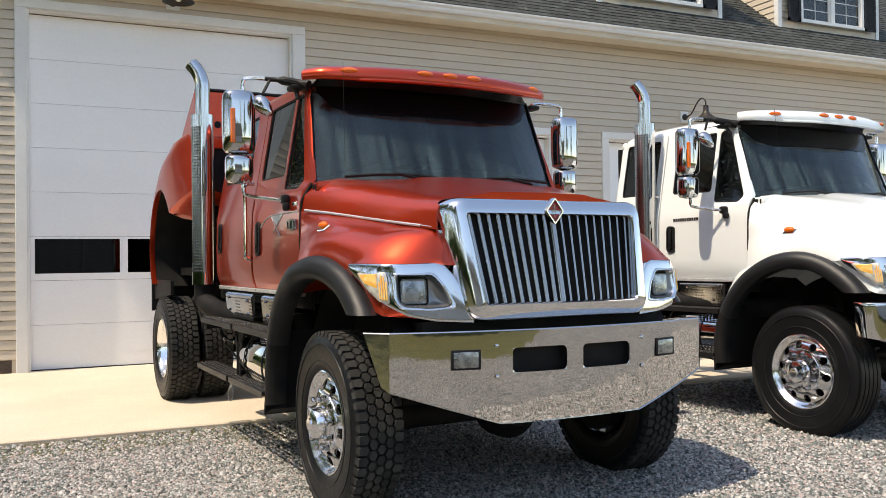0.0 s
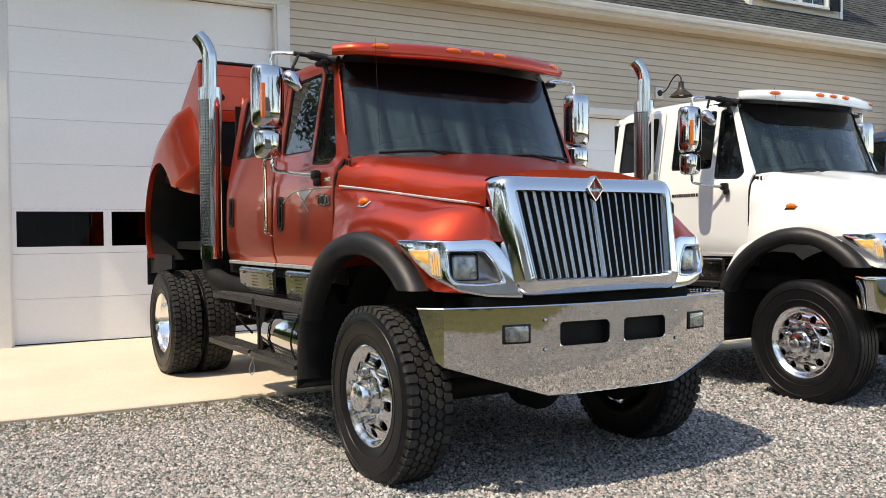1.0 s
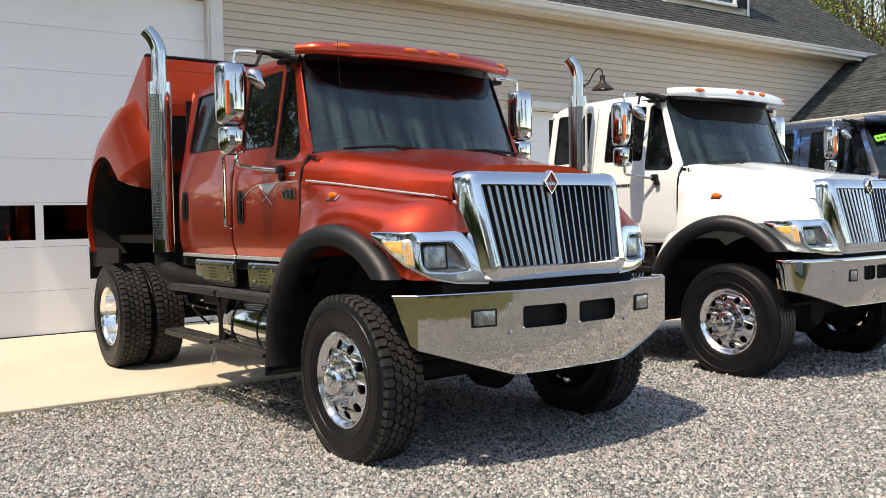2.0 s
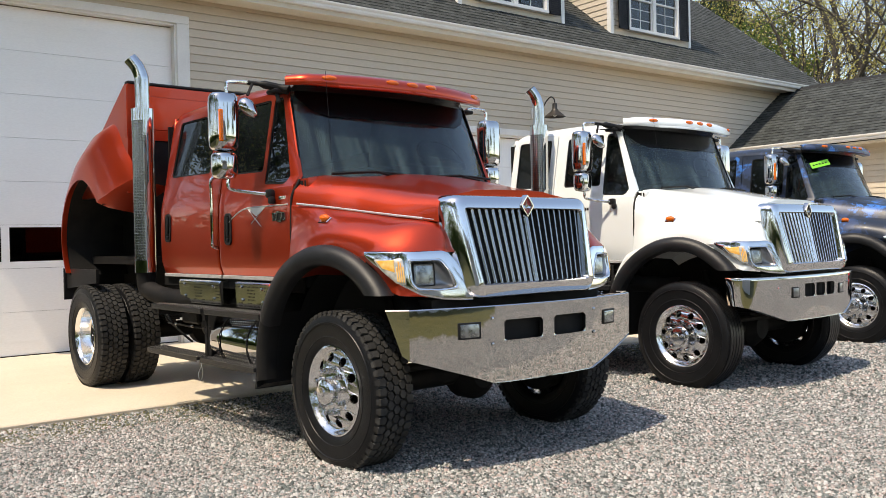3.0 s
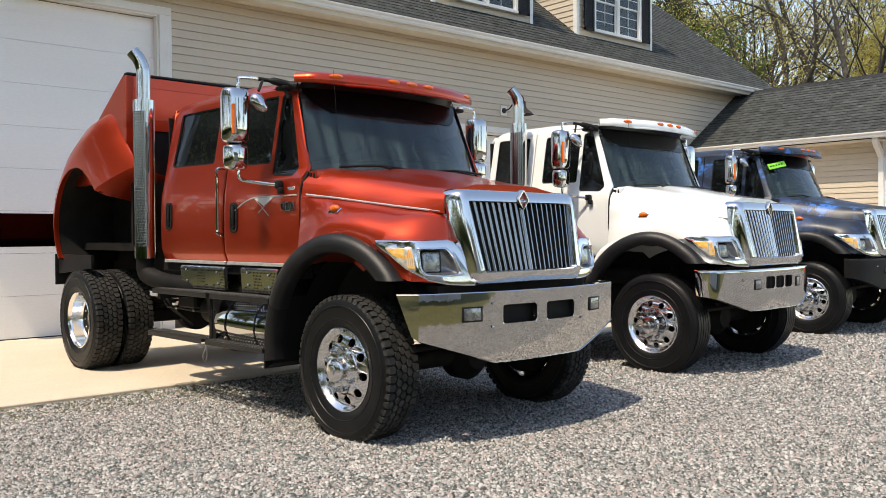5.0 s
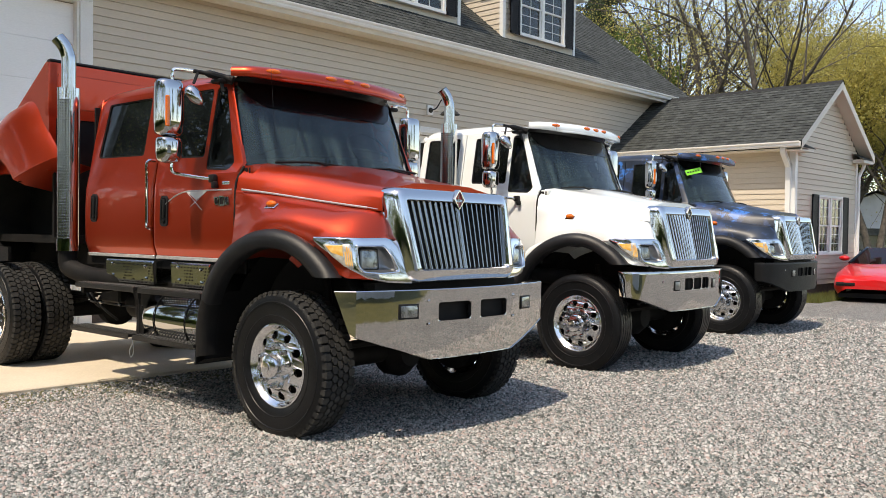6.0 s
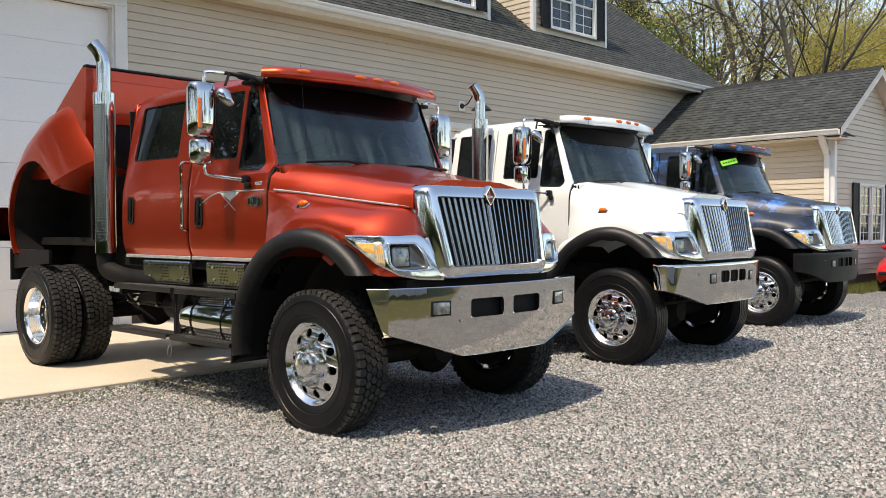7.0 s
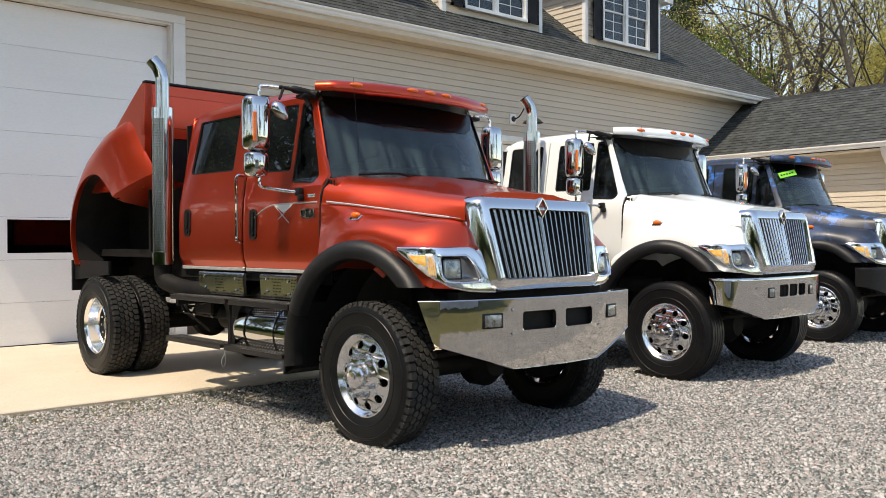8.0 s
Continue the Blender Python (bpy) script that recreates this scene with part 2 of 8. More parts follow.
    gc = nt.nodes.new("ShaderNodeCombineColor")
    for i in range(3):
        nt.links.new(gap_shade.outputs[0], gc.inputs[i])
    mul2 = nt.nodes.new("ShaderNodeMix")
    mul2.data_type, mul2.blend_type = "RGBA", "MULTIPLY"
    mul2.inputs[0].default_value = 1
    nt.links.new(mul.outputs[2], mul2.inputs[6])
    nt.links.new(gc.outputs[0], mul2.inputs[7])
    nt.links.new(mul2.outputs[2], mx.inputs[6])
    nt.links.new(gr.outputs[0], mx.inputs[7])
    nt.links.new(mx.outputs[2], b.inputs["Base Color"])
    bp = nt.nodes.new("ShaderNodeBump")
    bp.inputs["Strength"].default_value, bp.inputs["Distance"].default_value = 0.9, 0.02
    bp.invert = True
    nt.links.new(v.outputs["Distance"], bp.inputs["Height"])
    nt.links.new(bp.outputs[0], b.inputs["Normal"])
    return m


def stone_material():
    m = bpy.data.materials.new("crushed_granite")
    m.use_nodes = True
    nt = m.node_tree
    b = nt.nodes["Principled BSDF"]
    b.inputs["Roughness"].default_value = 0.85
    geo = nt.nodes.new("ShaderNodeNewGeometry")
    col = stone_ramp(nt, geo.outputs["Random Per Island"])
    tc = nt.nodes.new("ShaderNodeTexCoord")
    n = nt.nodes.new("ShaderNodeTexNoise")
    n.inputs["Scale"].default_value = 350
    nt.links.new(tc.outputs["Object"], n.inputs["Vector"])
    r = nt.nodes.new("ShaderNodeMapRange")
    r.inputs["To Min"].default_value, r.inputs["To Max"].default_value = 0.85, 1.15
    nt.links.new(n.outputs[0], r.inputs[0])
    c = nt.nodes.new("ShaderNodeCombineColor")
    for i in range(3):
        nt.links.new(r.outputs[0], c.inputs[i])
    x = nt.nodes.new("ShaderNodeMix")
    x.data_type, x.blend_type = "RGBA", "MULTIPLY"
    x.inputs[0].default_value = 1
    nt.links.new(col, x.inputs[6])
    nt.links.new(c.outputs[0], x.inputs[7])
    nt.links.new(x.outputs[2], b.inputs["Base Color"])
    return m


def camouflage_material():
    """Near-black paint with ragged bright and slate blue patches."""
    m = material("blue_camouflage_paint", (0.010, 0.016, 0.029), 0.42, 0.0, 0.08, vary=(0.018, 0.028, 0.050), scale=3.0)
    nt = m.node_tree
    b = nt.nodes["Principled BSDF"]
    out = b.inputs["Base Color"].links[0].from_socket
    tc = nt.nodes.new("ShaderNodeTexCoord")
    for sc, lo, colour, shift in ((2.6, 0.50, (0.028, 0.050, 0.115), 0.0), (3.2, 0.555, (0.030, 0.150, 0.46), 7.0)):
        mp = nt.nodes.new("ShaderNodeMapping")
        mp.inputs["Location"].default_value = (shift, shift, 0)
        nt.links.new(tc.outputs["Object"], mp.inputs[0])
        n = nt.nodes.new("ShaderNodeTexNoise")
        n.inputs["Scale"].default_value, n.inputs["Detail"].default_value, n.inputs["Roughness"].default_value = sc, 7, 0.68
        nt.links.new(mp.outputs[0], n.inputs["Vector"])
        r = nt.nodes.new("ShaderNodeMapRange")
        r.inputs["From Min"].default_value, r.inputs["From Max"].default_value = lo, lo + 0.05
        nt.links.new(n.outputs[0], r.inputs[0])
        x = nt.nodes.new("ShaderNodeMix")
        x.data_type = "RGBA"
        nt.links.new(r.outputs[0], x.inputs[0])
        nt.links.new(out, x.inputs[6])
        x.inputs[7].default_value = (*colour, 1)
        out = x.outputs[2]
    nt.links.new(out, b.inputs["Base Color"])
    return m


def reflection_streak_glass(name, tint, streak_colour, least, most):
    """Tinted glass under thin dust, with tree reflections painted on as pale streaks."""
    m = material(name, tint, 0.0, 0, 0, transmission=1.0)
    nt = m.node_tree
    b, out = nt.nodes["Principled BSDF"], nt.nodes["Material Output"]
    streak_veil = nt.nodes.new("ShaderNodeBsdfDiffuse")
    streak_veil.inputs[0].default_value = (*streak_colour, 1)
    tc = nt.nodes.new("ShaderNodeTexCoord")
    mp = nt.nodes.new("ShaderNodeMapping")
    mp.inputs["Scale"].default_value = (8.5, 1.0, 0.30)
    mp.inputs["Rotation"].default_value = (0, radians(9), 0)
    nt.links.new(tc.outputs["Object"], mp.inputs[0])
    n = nt.nodes.new("ShaderNodeTexNoise")
    n.inputs["Scale"].default_value, n.inputs["Detail"].default_value = 1.6, 5
    nt.links.new(mp.outputs[0], n.inputs["Vector"])
    r = nt.nodes.new("ShaderNodeMapRange")
    r.inputs["From Min"].default_value, r.inputs["From Max"].default_value = 0.42, 0.74
    r.inputs["To Min"].default_value, r.inputs["To Max"].default_value = least, most
    nt.links.new(n.outputs[0], r.inputs[0])
    mx = nt.nodes.new("ShaderNodeMixShader")
    nt.links.new(r.outputs[0], mx.inputs[0])
    nt.links.new(b.outputs[0], mx.inputs[1])
    nt.links.new(streak_veil.outputs[0], mx.inputs[2])
    nt.links.new(mx.outputs[0], out.inputs[0])
    return m


def let_light_through(m, colour):
    """Thin leaves glow when the sun is behind them."""
    nt = m.node_tree
    b, out = nt.nodes["Principled BSDF"], nt.nodes["Material Output"]
    t = nt.nodes.new("ShaderNodeBsdfTranslucent")
    t.inputs[0].default_value = (*colour, 1)
    mx = nt.nodes.new("ShaderNodeMixShader")
    mx.inputs[0].default_value = 0.45
    nt.links.new(b.outputs[0], mx.inputs[1])
    nt.links.new(t.outputs[0], mx.inputs[2])
    nt.links.new(mx.outputs[0], out.inputs[0])


let_light_through(M["leaf_yellow"], (0.50, 0.43, 0.12))
let_light_through(M["leaf_green"], (0.16, 0.24, 0.05))
let_light_through(M["grass"], (0.20, 0.24, 0.06))
for dull, gloss in (("rubber", 0.28), ("tread", 0.12), ("dark", 0.10), ("inner", 0.15), ("black", 0.25), ("flare", 0.35), ("shutter", 0.15), ("strip", 0.2)):
    M[dull].node_tree.nodes["Principled BSDF"].inputs["Specular IOR Level"].default_value = gloss
# both glasses carry mirrored trees and sky as painted streaks
M["blue"], M["windscreen"] = camouflage_material(), reflection_streak_glass("windscreen_glass", (0.27, 0.34, 0.35), (0.22, 0.34, 0.36), 0.012, 0.16)
M["side_glass"] = reflection_streak_glass("side_glass", (0.014, 0.017, 0.018), (0.18, 0.24, 0.27), 0.02, 0.075)
M["ground"], M["stone"] = ground_material(), stone_material()


# ---- mesh helpers ----
def finish(bm, name, mat, smooth=35):
    bmesh.ops.remove_doubles(bm, verts=bm.verts, dist=1e-5)
    bmesh.ops.recalc_face_normals(bm, faces=bm.faces)
    me = bpy.data.meshes.new(name)
    bm.to_mesh(me)
    bm.free()
    me.materials.append(M[mat])
    if smooth:
        me.shade_smooth()
        me.set_sharp_from_angle(angle=radians(smooth))
    return me


def part(name, bm, mat, parent=None, label="", smooth=35):
    """Links a bmesh as one mesh object under a thing or a part."""
    ob = new(name, finish(bm, name, mat, smooth))
    if parent:
        ob.parent = parent
    if label:
        ob["label"] = label
    return ob


def empty(name, m):
    ob = new(name)
    ob.empty_display_size = 0.2
    ob.matrix_world = m
    return ob


def box(bm, x0, x1, y0, y1, z0, z1, bev=0.0, seg=1):
    t = bmesh.new()
    bmesh.ops.create_cube(t, size=1)
    for v in t.verts:
        v.co = ((x0 + x1) / 2 + v.co.x * (x1 - x0), (y0 + y1) / 2 + v.co.y * (y1 - y0), (z0 + z1) / 2 + v.co.z * (z1 - z0))
    if bev:
        bmesh.ops.bevel(t, geom=t.edges, offset=bev, segments=seg, affect="EDGES", profile=0.5)
    merge(bm, t)
    return bm


def merge(bm, t, m=None):
    if m:
        bmesh.ops.transform(t, matrix=m, verts=t.verts)
    me = bpy.data.meshes.new("tmp")
    t.to_mesh(me)
    t.free()
    bm.from_mesh(me)
    bpy.data.meshes.remove(me)


def grid(bm, rows, close_rows=False, close_cols=False):
    """Quads over rows of points."""
    vs = [[bm.verts.new(p) for p in r] for r in rows]
    nr, nc = len(vs), len(vs[0])
    for i in range(nr if close_rows else nr - 1):
        for j in range(nc if close_cols else nc - 1):
            q = (vs[i][j], vs[i][(j + 1) % nc], vs[(i + 1) % nr][(j + 1) % nc], vs[(i + 1) % nr][j])
            if len({v.index if v.index >= 0 else id(v) for v in q}) == 4:
                try:
                    bm.faces.new(q)
                except ValueError:
                    pass
    return vs


def grid_mesh(rows):
    bm = bmesh.new()
    grid(bm, rows)
    return bm


def tube(bm, pts, r, seg=8, caps=True):
    """A round tube along points; r a number or one per point."""
    pts = [Vector(p) for p in pts]
    rs = r if isinstance(r, (list, tuple)) else [r] * len(pts)
    rows, ref = [], Vector((0.31, 0.2, 0.93)).normalized()
    for i, p in enumerate(pts):
        d = (pts[min(i + 1, len(pts) - 1)] - pts[max(i - 1, 0)]).normalized()
        a = d.cross(ref)
        a = a.normalized() if a.length > 1e-3 else d.orthogonal().normalized()
        b = d.cross(a).normalized()
        rows.append([p + (a * math.cos(k * math.tau / seg) + b * math.sin(k * math.tau / seg)) * rs[i] for k in range(seg)])
    vs = grid(bm, rows, close_cols=True)
    if caps:
        bm.faces.new(vs[0][::-1])
        bm.faces.new(vs[-1])
    return bm


def smooth_path(pts, n=6):
    """Catmull-Rom through points."""
    pts = [Vector(p) for p in pts]
    out = []
    for i in range(len(pts) - 1):
        p0, p1, p2, p3 = pts[max(i - 1, 0)], pts[i], pts[i + 1], pts[min(i + 2, len(pts) - 1)]
        for k in range(n):
            t = k / n
            out.append(0.5 * ((2 * p1) + (p2 - p0) * t + (2 * p0 - 5 * p1 + 4 * p2 - p3) * t * t + (3 * p1 - p0 - 3 * p2 + p3) * t ** 3))
    out.append(pts[-1])
    return out


def lathe(bm, prof, origin, axis, seg=32):
    """prof: (radius, along). Revolves about axis through origin."""
    axis, origin = Vector(axis).normalized(), Vector(origin)
    a = axis.orthogonal().normalized()
    b = axis.cross(a)
    rows = []
    for r, h in prof:
        rows.append([origin + axis * h + (a * math.cos(k * math.tau / seg) + b * math.sin(k * math.tau / seg)) * max(r, 1e-4) for k in range(seg)])
    grid(bm, rows, close_cols=True)
    return bm


def sheet(bm, outer, holes, at, thick):
    """A panel with holes: 2D outlines, at(a, b, d) gives the place at depth d."""
    from_loops = [[Vector((p[0], p[1], 0)) for p in loop] for loop in [outer, *holes]]
    import mathutils
    tris = mathutils.geometry.tessellate_polygon(from_loops)
    flat = [p for loop in from_loops for p in loop]
    f = [bm.verts.new(at(p.x, p.y, 0)) for p in flat]
    k = [bm.verts.new(at(p.x, p.y, thick)) for p in flat]
    for a, b, c in tris:
        try:
            bm.faces.new((f[a], f[b], f[c]))
            bm.faces.new((k[c], k[b], k[a]))
        except ValueError:
            pass
    i = 0
    for loop in from_loops:
        n = len(loop)
        for j in range(n):
            a, b = i + j, i + (j + 1) % n
            try:
                bm.faces.new((f[a], f[b], k[b], k[a]))
            except ValueError:
                pass
        i += n
    return bm


def perforated(bm, nu, nv, at, solid=None, hole=0.34):
    """A sheet of nu by nv cells, each with a punched diamond-shaped hole; at(a, b) gives the place."""
    key = {}
    def v(a, b):
        k = (round(a, 4), round(b, 4))
        if k not in key:
            key[k] = bm.verts.new(at(a, b))
        return key[k]
    for i in range(nu):
        for j in range(nv):
            c = [v(i, j), v(i + 1, j), v(i + 1, j + 1), v(i, j + 1)]
            if solid and solid(i, j):
                bm.faces.new(c)
                continue
            x, y = i + 0.5, j + 0.5
            h = [v(x, y - hole), v(x + hole, y), v(x, y + hole), v(x - hole, y)]
            for q in range(4):
                bm.faces.new((c[q], c[(q + 1) % 4], h[q]))
                bm.faces.new((c[q], h[q], h[q - 1]))
    return bm


def round_poly(pts, r, n=4):
    """Rounds the corners of a 2D outline."""
    out = []
    m = len(pts)
    for i in range(m):
        p, a, b = Vector(pts[i]).to_2d(), Vector(pts[i - 1]).to_2d(), Vector(pts[(i + 1) % m]).to_2d()
        da, db = (a - p), (b - p)
        ra = min(r, da.length * 0.45, db.length * 0.45)
        s, e = p + da.normalized() * ra, p + db.normalized() * ra
        for k in range(n + 1):
            t = k / n
            out.append(tuple((1 - t) ** 2 * s + 2 * t * (1 - t) * p + t * t * e))
    return out


def lerp(a, b, t):
    return a + (b - a) * t


def table(v, knots):
    """Smooth lookup: knots of (v, values...)."""
    for i in range(len(knots) - 1):
        a, b = knots[i], knots[i + 1]
        if v <= b[0] or i == len(knots) - 2:
            t = min(1, max(0, (v - a[0]) / (b[0] - a[0])))
            return [lerp(p, q, t) for p, q in zip(a[1:], b[1:])]


# ---- ground ----
bm = bmesh.new()
grid(bm, [[(x, y, 0) for x in (-900, -200, -60, -14, 0, 14, 26, 60, 200, 900)] for y in (-900, -200, -60, -20, -7, 0, 7, 20, 60, 200, 900)])
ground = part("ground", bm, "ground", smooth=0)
tagged(ground, "grey crushed-stone yard running into mown grass", "ground", kind="structure")

SLAB_Y = 6.84
slab = part("concrete_apron", box(bmesh.new(), -0.55, 17.7, SLAB_Y + 0.03, 11.95, -0.14, 0.015), "concrete", smooth=0)
for a, b in ((-0.55, 4.23), (4.24, 8.58), (8.59, 13.1), (13.11, 17.7)):
    part("slab", box(bmesh.new(), a, b, SLAB_Y, 11.95, -0.12, 0.035, 0.012), "concrete", slab, smooth=0)
tagged(slab, "pale buff concrete apron along the garage front", "pavement", kind="structure")

# loose stones that stand out near the camera
def stone_field():
    rng = np.random.default_rng(5)
    n = 470000
    x = rng.uniform(-0.4, 14.0, n)
    y = rng.uniform(0.3, SLAB_Y - 0.012, n)
    d = np.hypot(x + 1.2, y + 0.8)
    keep = (rng.uniform(0, 1, n) < np.clip(5.6 / d, 0.05, 1.0) ** 2.4) & (d > 4.2)
    x, y, d = x[keep], y[keep], d[keep]
    n = len(x)
    r = rng.uniform(0.0054, 0.0116, n) * np.where(rng.uniform(0, 1, n) > 0.93, 1.5, 1.0) * np.clip(d / 7.0, 1.0, 1.5)
    base = np.array([(1, 0, 0), (0.25, 0.95, 0), (-0.85, 0.5, 0), (-0.6, -0.75, 0), (0.5, -0.85, 0), (0.55, 0.30, 0.85), (-0.45, 0.45, 0.75), (-0.05, -0.55, 0.80)])
    faces = np.array([(5, 6, 7), (0, 1, 5), (1, 6, 5), (1, 2, 6), (2, 3, 6), (3, 7, 6), (3, 4, 7), (4, 0, 7), (0, 5, 7)])
    ang = rng.uniform(0, math.tau, n)
    jit = 1 + rng.uniform(-0.4, 0.4, (n, 8, 3))
    p = base[None] * jit * r[:, None, None]
    c, s = np.cos(ang)[:, None], np.sin(ang)[:, None]
    px = p[..., 0] * c - p[..., 1] * s + x[:, None]
    py = p[..., 0] * s + p[..., 1] * c + y[:, None]
    pz = p[..., 2] * rng.uniform(0.6, 1.35, n)[:, None] + rng.uniform(-0.005, 0.004, n)[:, None]
    co = np.stack([px, py, pz], -1).reshape(-1, 3)
    fi = (faces[None] + (np.arange(n) * 8)[:, None, None]).reshape(-1)
    me = bpy.data.meshes.new("gravel")
    me.vertices.add(len(co))
    me.vertices.foreach_set("co", co.ravel())
    me.loops.add(len(fi))
    me.loops.foreach_set("vertex_index", fi)
    me.polygons.add(len(fi) // 3)
    me.polygons.foreach_set("loop_start", np.arange(0, len(fi), 3))
    me.update(calc_edges=True)
    me.materials.append(M["stone"])
    return tagged(new("gravel", me), "loose grey and pink crushed granite", "gravel", kind="stuff")


stone_field()

# ---- the garage building ----
WALL_Y = 11.55
WALL_X0, WALL_X1, WALL_TOP = -0.50, 20.9, 5.17
LAP = 0.124


def board_mesh(length, cache={}):
    key = round(length, 3)
    if key not in cache:
        bm = bmesh.new()
        prof = [(0.0, 0.002), (-0.024, 0.0), (-0.026, 0.004), (-0.014, LAP - 0.009), (0.0, LAP - 0.007)]
        grid(bm, [[(0, a, z) for a, z in prof], [(length, a, z) for a, z in prof]])
        cache[key] = finish(bm, "siding_board", "siding", 20)
    return cache[key]


def siding(parent, x0, x1, z0, z1, openings=(), span=None, place=None):
    """Courses of lapped boards on a wall along local x, facing -y; openings (xa, xb, za, zb) are left free."""
    k = 0
    z = z0
    while z < z1 - 0.02:
        a, b = (x0, x1) if span is None else span(z + LAP * 0.4)
        runs = [(a, b)]
        for xa, xb, za, zb in openings:
            if za < z + LAP * 0.6 and zb > z + LAP * 0.4:
                nxt = []
                for p, q in runs:
                    if xb <= p or xa >= q:
                        nxt.append((p, q))
                    else:
                        nxt += [(p, xa)] if xa - p > 0.02 else []
                        nxt += [(xb, q)] if q - xb > 0.02 else []
                runs = nxt
        for p, q in runs:
            if q - p < 0.03:
                continue
            ob = new("siding_board", board_mesh(q - p))
            ob.parent = parent
            ob.matrix_local = (place or Matrix()) @ pose(p, 0, z)
        z += LAP
        k += 1


def wall_panel(name, outer, holes, at, thick, mat="siding"):
    bm = bmesh.new()
    sheet(bm, outer, holes, at, thick)
    return part(name, bm, mat, smooth=0)


# main front wall, with its garage door openings
DOORS = [(0.16, 3.60, 4.70), (4.68, 7.98, 3.44), (9.18, 12.48, 3.44)]
wall = wall_panel("wall_front", [(WALL_X0, 0), (WALL_X1, 0), (WALL_X1, WALL_TOP), (WALL_X0, WALL_TOP)],
                  [[(a, 0.02), (b, 0.02), (b, h), (a, h)] for a, b, h in DOORS], lambda a, b, d: (a, WALL_Y + d, b), 0.22)
tagged(wall, "tan vinyl lap-sided garage front wall", "wall", kind="structure")
for nm, pts in (("wall_left", [(WALL_Y + 0.22, 0), (24, 0), (24, 5.2), (17.7, 10.4), (WALL_Y + 0.22, 5.2)]), ("wall_right", [(WALL_Y + 0.22, 0), (24, 0), (24, 5.2), (17.7, 10.4), (WALL_Y + 0.22, 5.2)])):
    x = WALL_X0 if nm == "wall_left" else WALL_X1 - 0.2
    w = wall_panel(nm, pts, [], lambda a, b, d: (x + d, a, b), 0.2)
    tagged(w, "tan gable end wall of the garage", "wall", kind="structure")
w = wall_panel("wall_back", [(WALL_X0, 0), (WALL_X1, 0), (WALL_X1, 5.2), (WALL_X0, 5.2)], [], lambda a, b, d: (a, 24 + d, b), 0.2)
tagged(w, "tan back wall of the garage", "wall", kind="structure")
bm = bmesh.new()
box(bm, WALL_X0 + 0.2, WALL_X1 - 0.2, WALL_Y + 0.25, 23.9, 5.0, 5.15)
tagged(part("ceiling", bm, "trim"), "plain garage ceiling", "ceiling", kind="structure")
bm = bmesh.new()
box(bm, WALL_X0 + 0.2, WALL_X1 - 0.2, 11.96, 23.9, -0.1, 0.03)
tagged(part("floor", bm, "concrete"), "concrete garage floor", "floor", kind="structure")
bm = bmesh.new()
for a, b in ((WALL_X0, -0.05), (3.83, 4.44), (8.16, 8.98), (12.68, 17.6)):
    box(bm, a, b, WALL_Y - 0.012, WALL_Y + 0.02, 0.0, 0.20, 0.004)
tagged(part("foundation", bm, "brick"), "dark foundation strip under the siding", "foundation", kind="structure")


def garage_door(i, a, b, h, sections, panes):
    door = part("door_%d" % i, box(bmesh.new(), a - 0.05, b + 0.05, WALL_Y + 0.185, WALL_Y + 0.205, 0.02, h + 0.1), "dark", smooth=0)
    tagged(door, "closed white sectional overhead garage door" + (" with a row of dark windows" if panes else ""), "garage door", kind="structure")
    step = (h - 0.06) / sections
    for k in range(sections):
        z0, z1 = 0.045 + k * step, 0.045 + (k + 1) * step - 0.004
        holes = []
        if panes and k == 2:
            z0p, z1p = z0 + 0.09, z1 - 0.03
            w = (b - a - 0.12 - 0.1 * (panes - 1)) / panes
            holes = [[(a + 0.06 + j * (w + 0.1), z0p), (a + 0.06 + j * (w + 0.1) + w, z0p), (a + 0.06 + j * (w + 0.1) + w, z1p), (a + 0.06 + j * (w + 0.1), z1p)] for j in range(panes)]
        bm = bmesh.new()
        sheet(bm, [(a + 0.005, z0), (b - 0.005, z0), (b - 0.005, z1), (a + 0.005, z1)], holes, lambda p, q, d: (p, WALL_Y + 0.13 + d, q), 0.045)
        for q in (0.33, 0.66):
            if not holes:
                box(bm, a + 0.01, b - 0.01, WALL_Y + 0.128, WALL_Y + 0.132, lerp(z0, z1, q) - 0.003, lerp(z0, z1, q) + 0.003)
        sec = part("door_panel", bm, "doorwhite", door, smooth=0)
        for hole in holes:
            bm = bmesh.new()
            box(bm, hole[0][0], hole[1][0], WALL_Y + 0.150, WALL_Y + 0.156, hole[0][1], hole[2][1])
            part("window_pane", bm, "glass", sec, "dark glass pane", smooth=0)
    bm = bmesh.new()
    box(bm, a, b, WALL_Y + 0.12, WALL_Y + 0.18, 0.034, 0.048)
    part("bottom_seal", bm, "black", door)
    # jambs and casing
    bm = bmesh.new()
    box(bm, a - 0.02, a + 0.008, WALL_Y - 0.01, WALL_Y + 0.124, 0.04, h + 0.015)
    box(bm, b - 0.008, b + 0.02, WALL_Y - 0.01, WALL_Y + 0.124, 0.04, h + 0.015)
    box(bm, a + 0.01, b - 0.01, WALL_Y - 0.008, WALL_Y + 0.122, h - 0.008, h + 0.02)
    part("door_jamb", bm, "trim", door)
    for x0, x1, z0, z1 in ((a - 0.16, a - 0.02, 0.03, h + 0.02), (b + 0.02, b + 0.21, 0.03, h + 0.02), (a - 0.16, b + 0.21, h + 0.02, h + 0.14)):
        part("casing", box(bmesh.new(), x0, x1, WALL_Y - 0.045, WALL_Y + 0.02, z0, z1, 0.006), "trim", door)


garage_door(1, *DOORS[0], 8, 3)
garage_door(2, *DOORS[1], 6, 0)
garage_door(3, *DOORS[2], 6, 0)

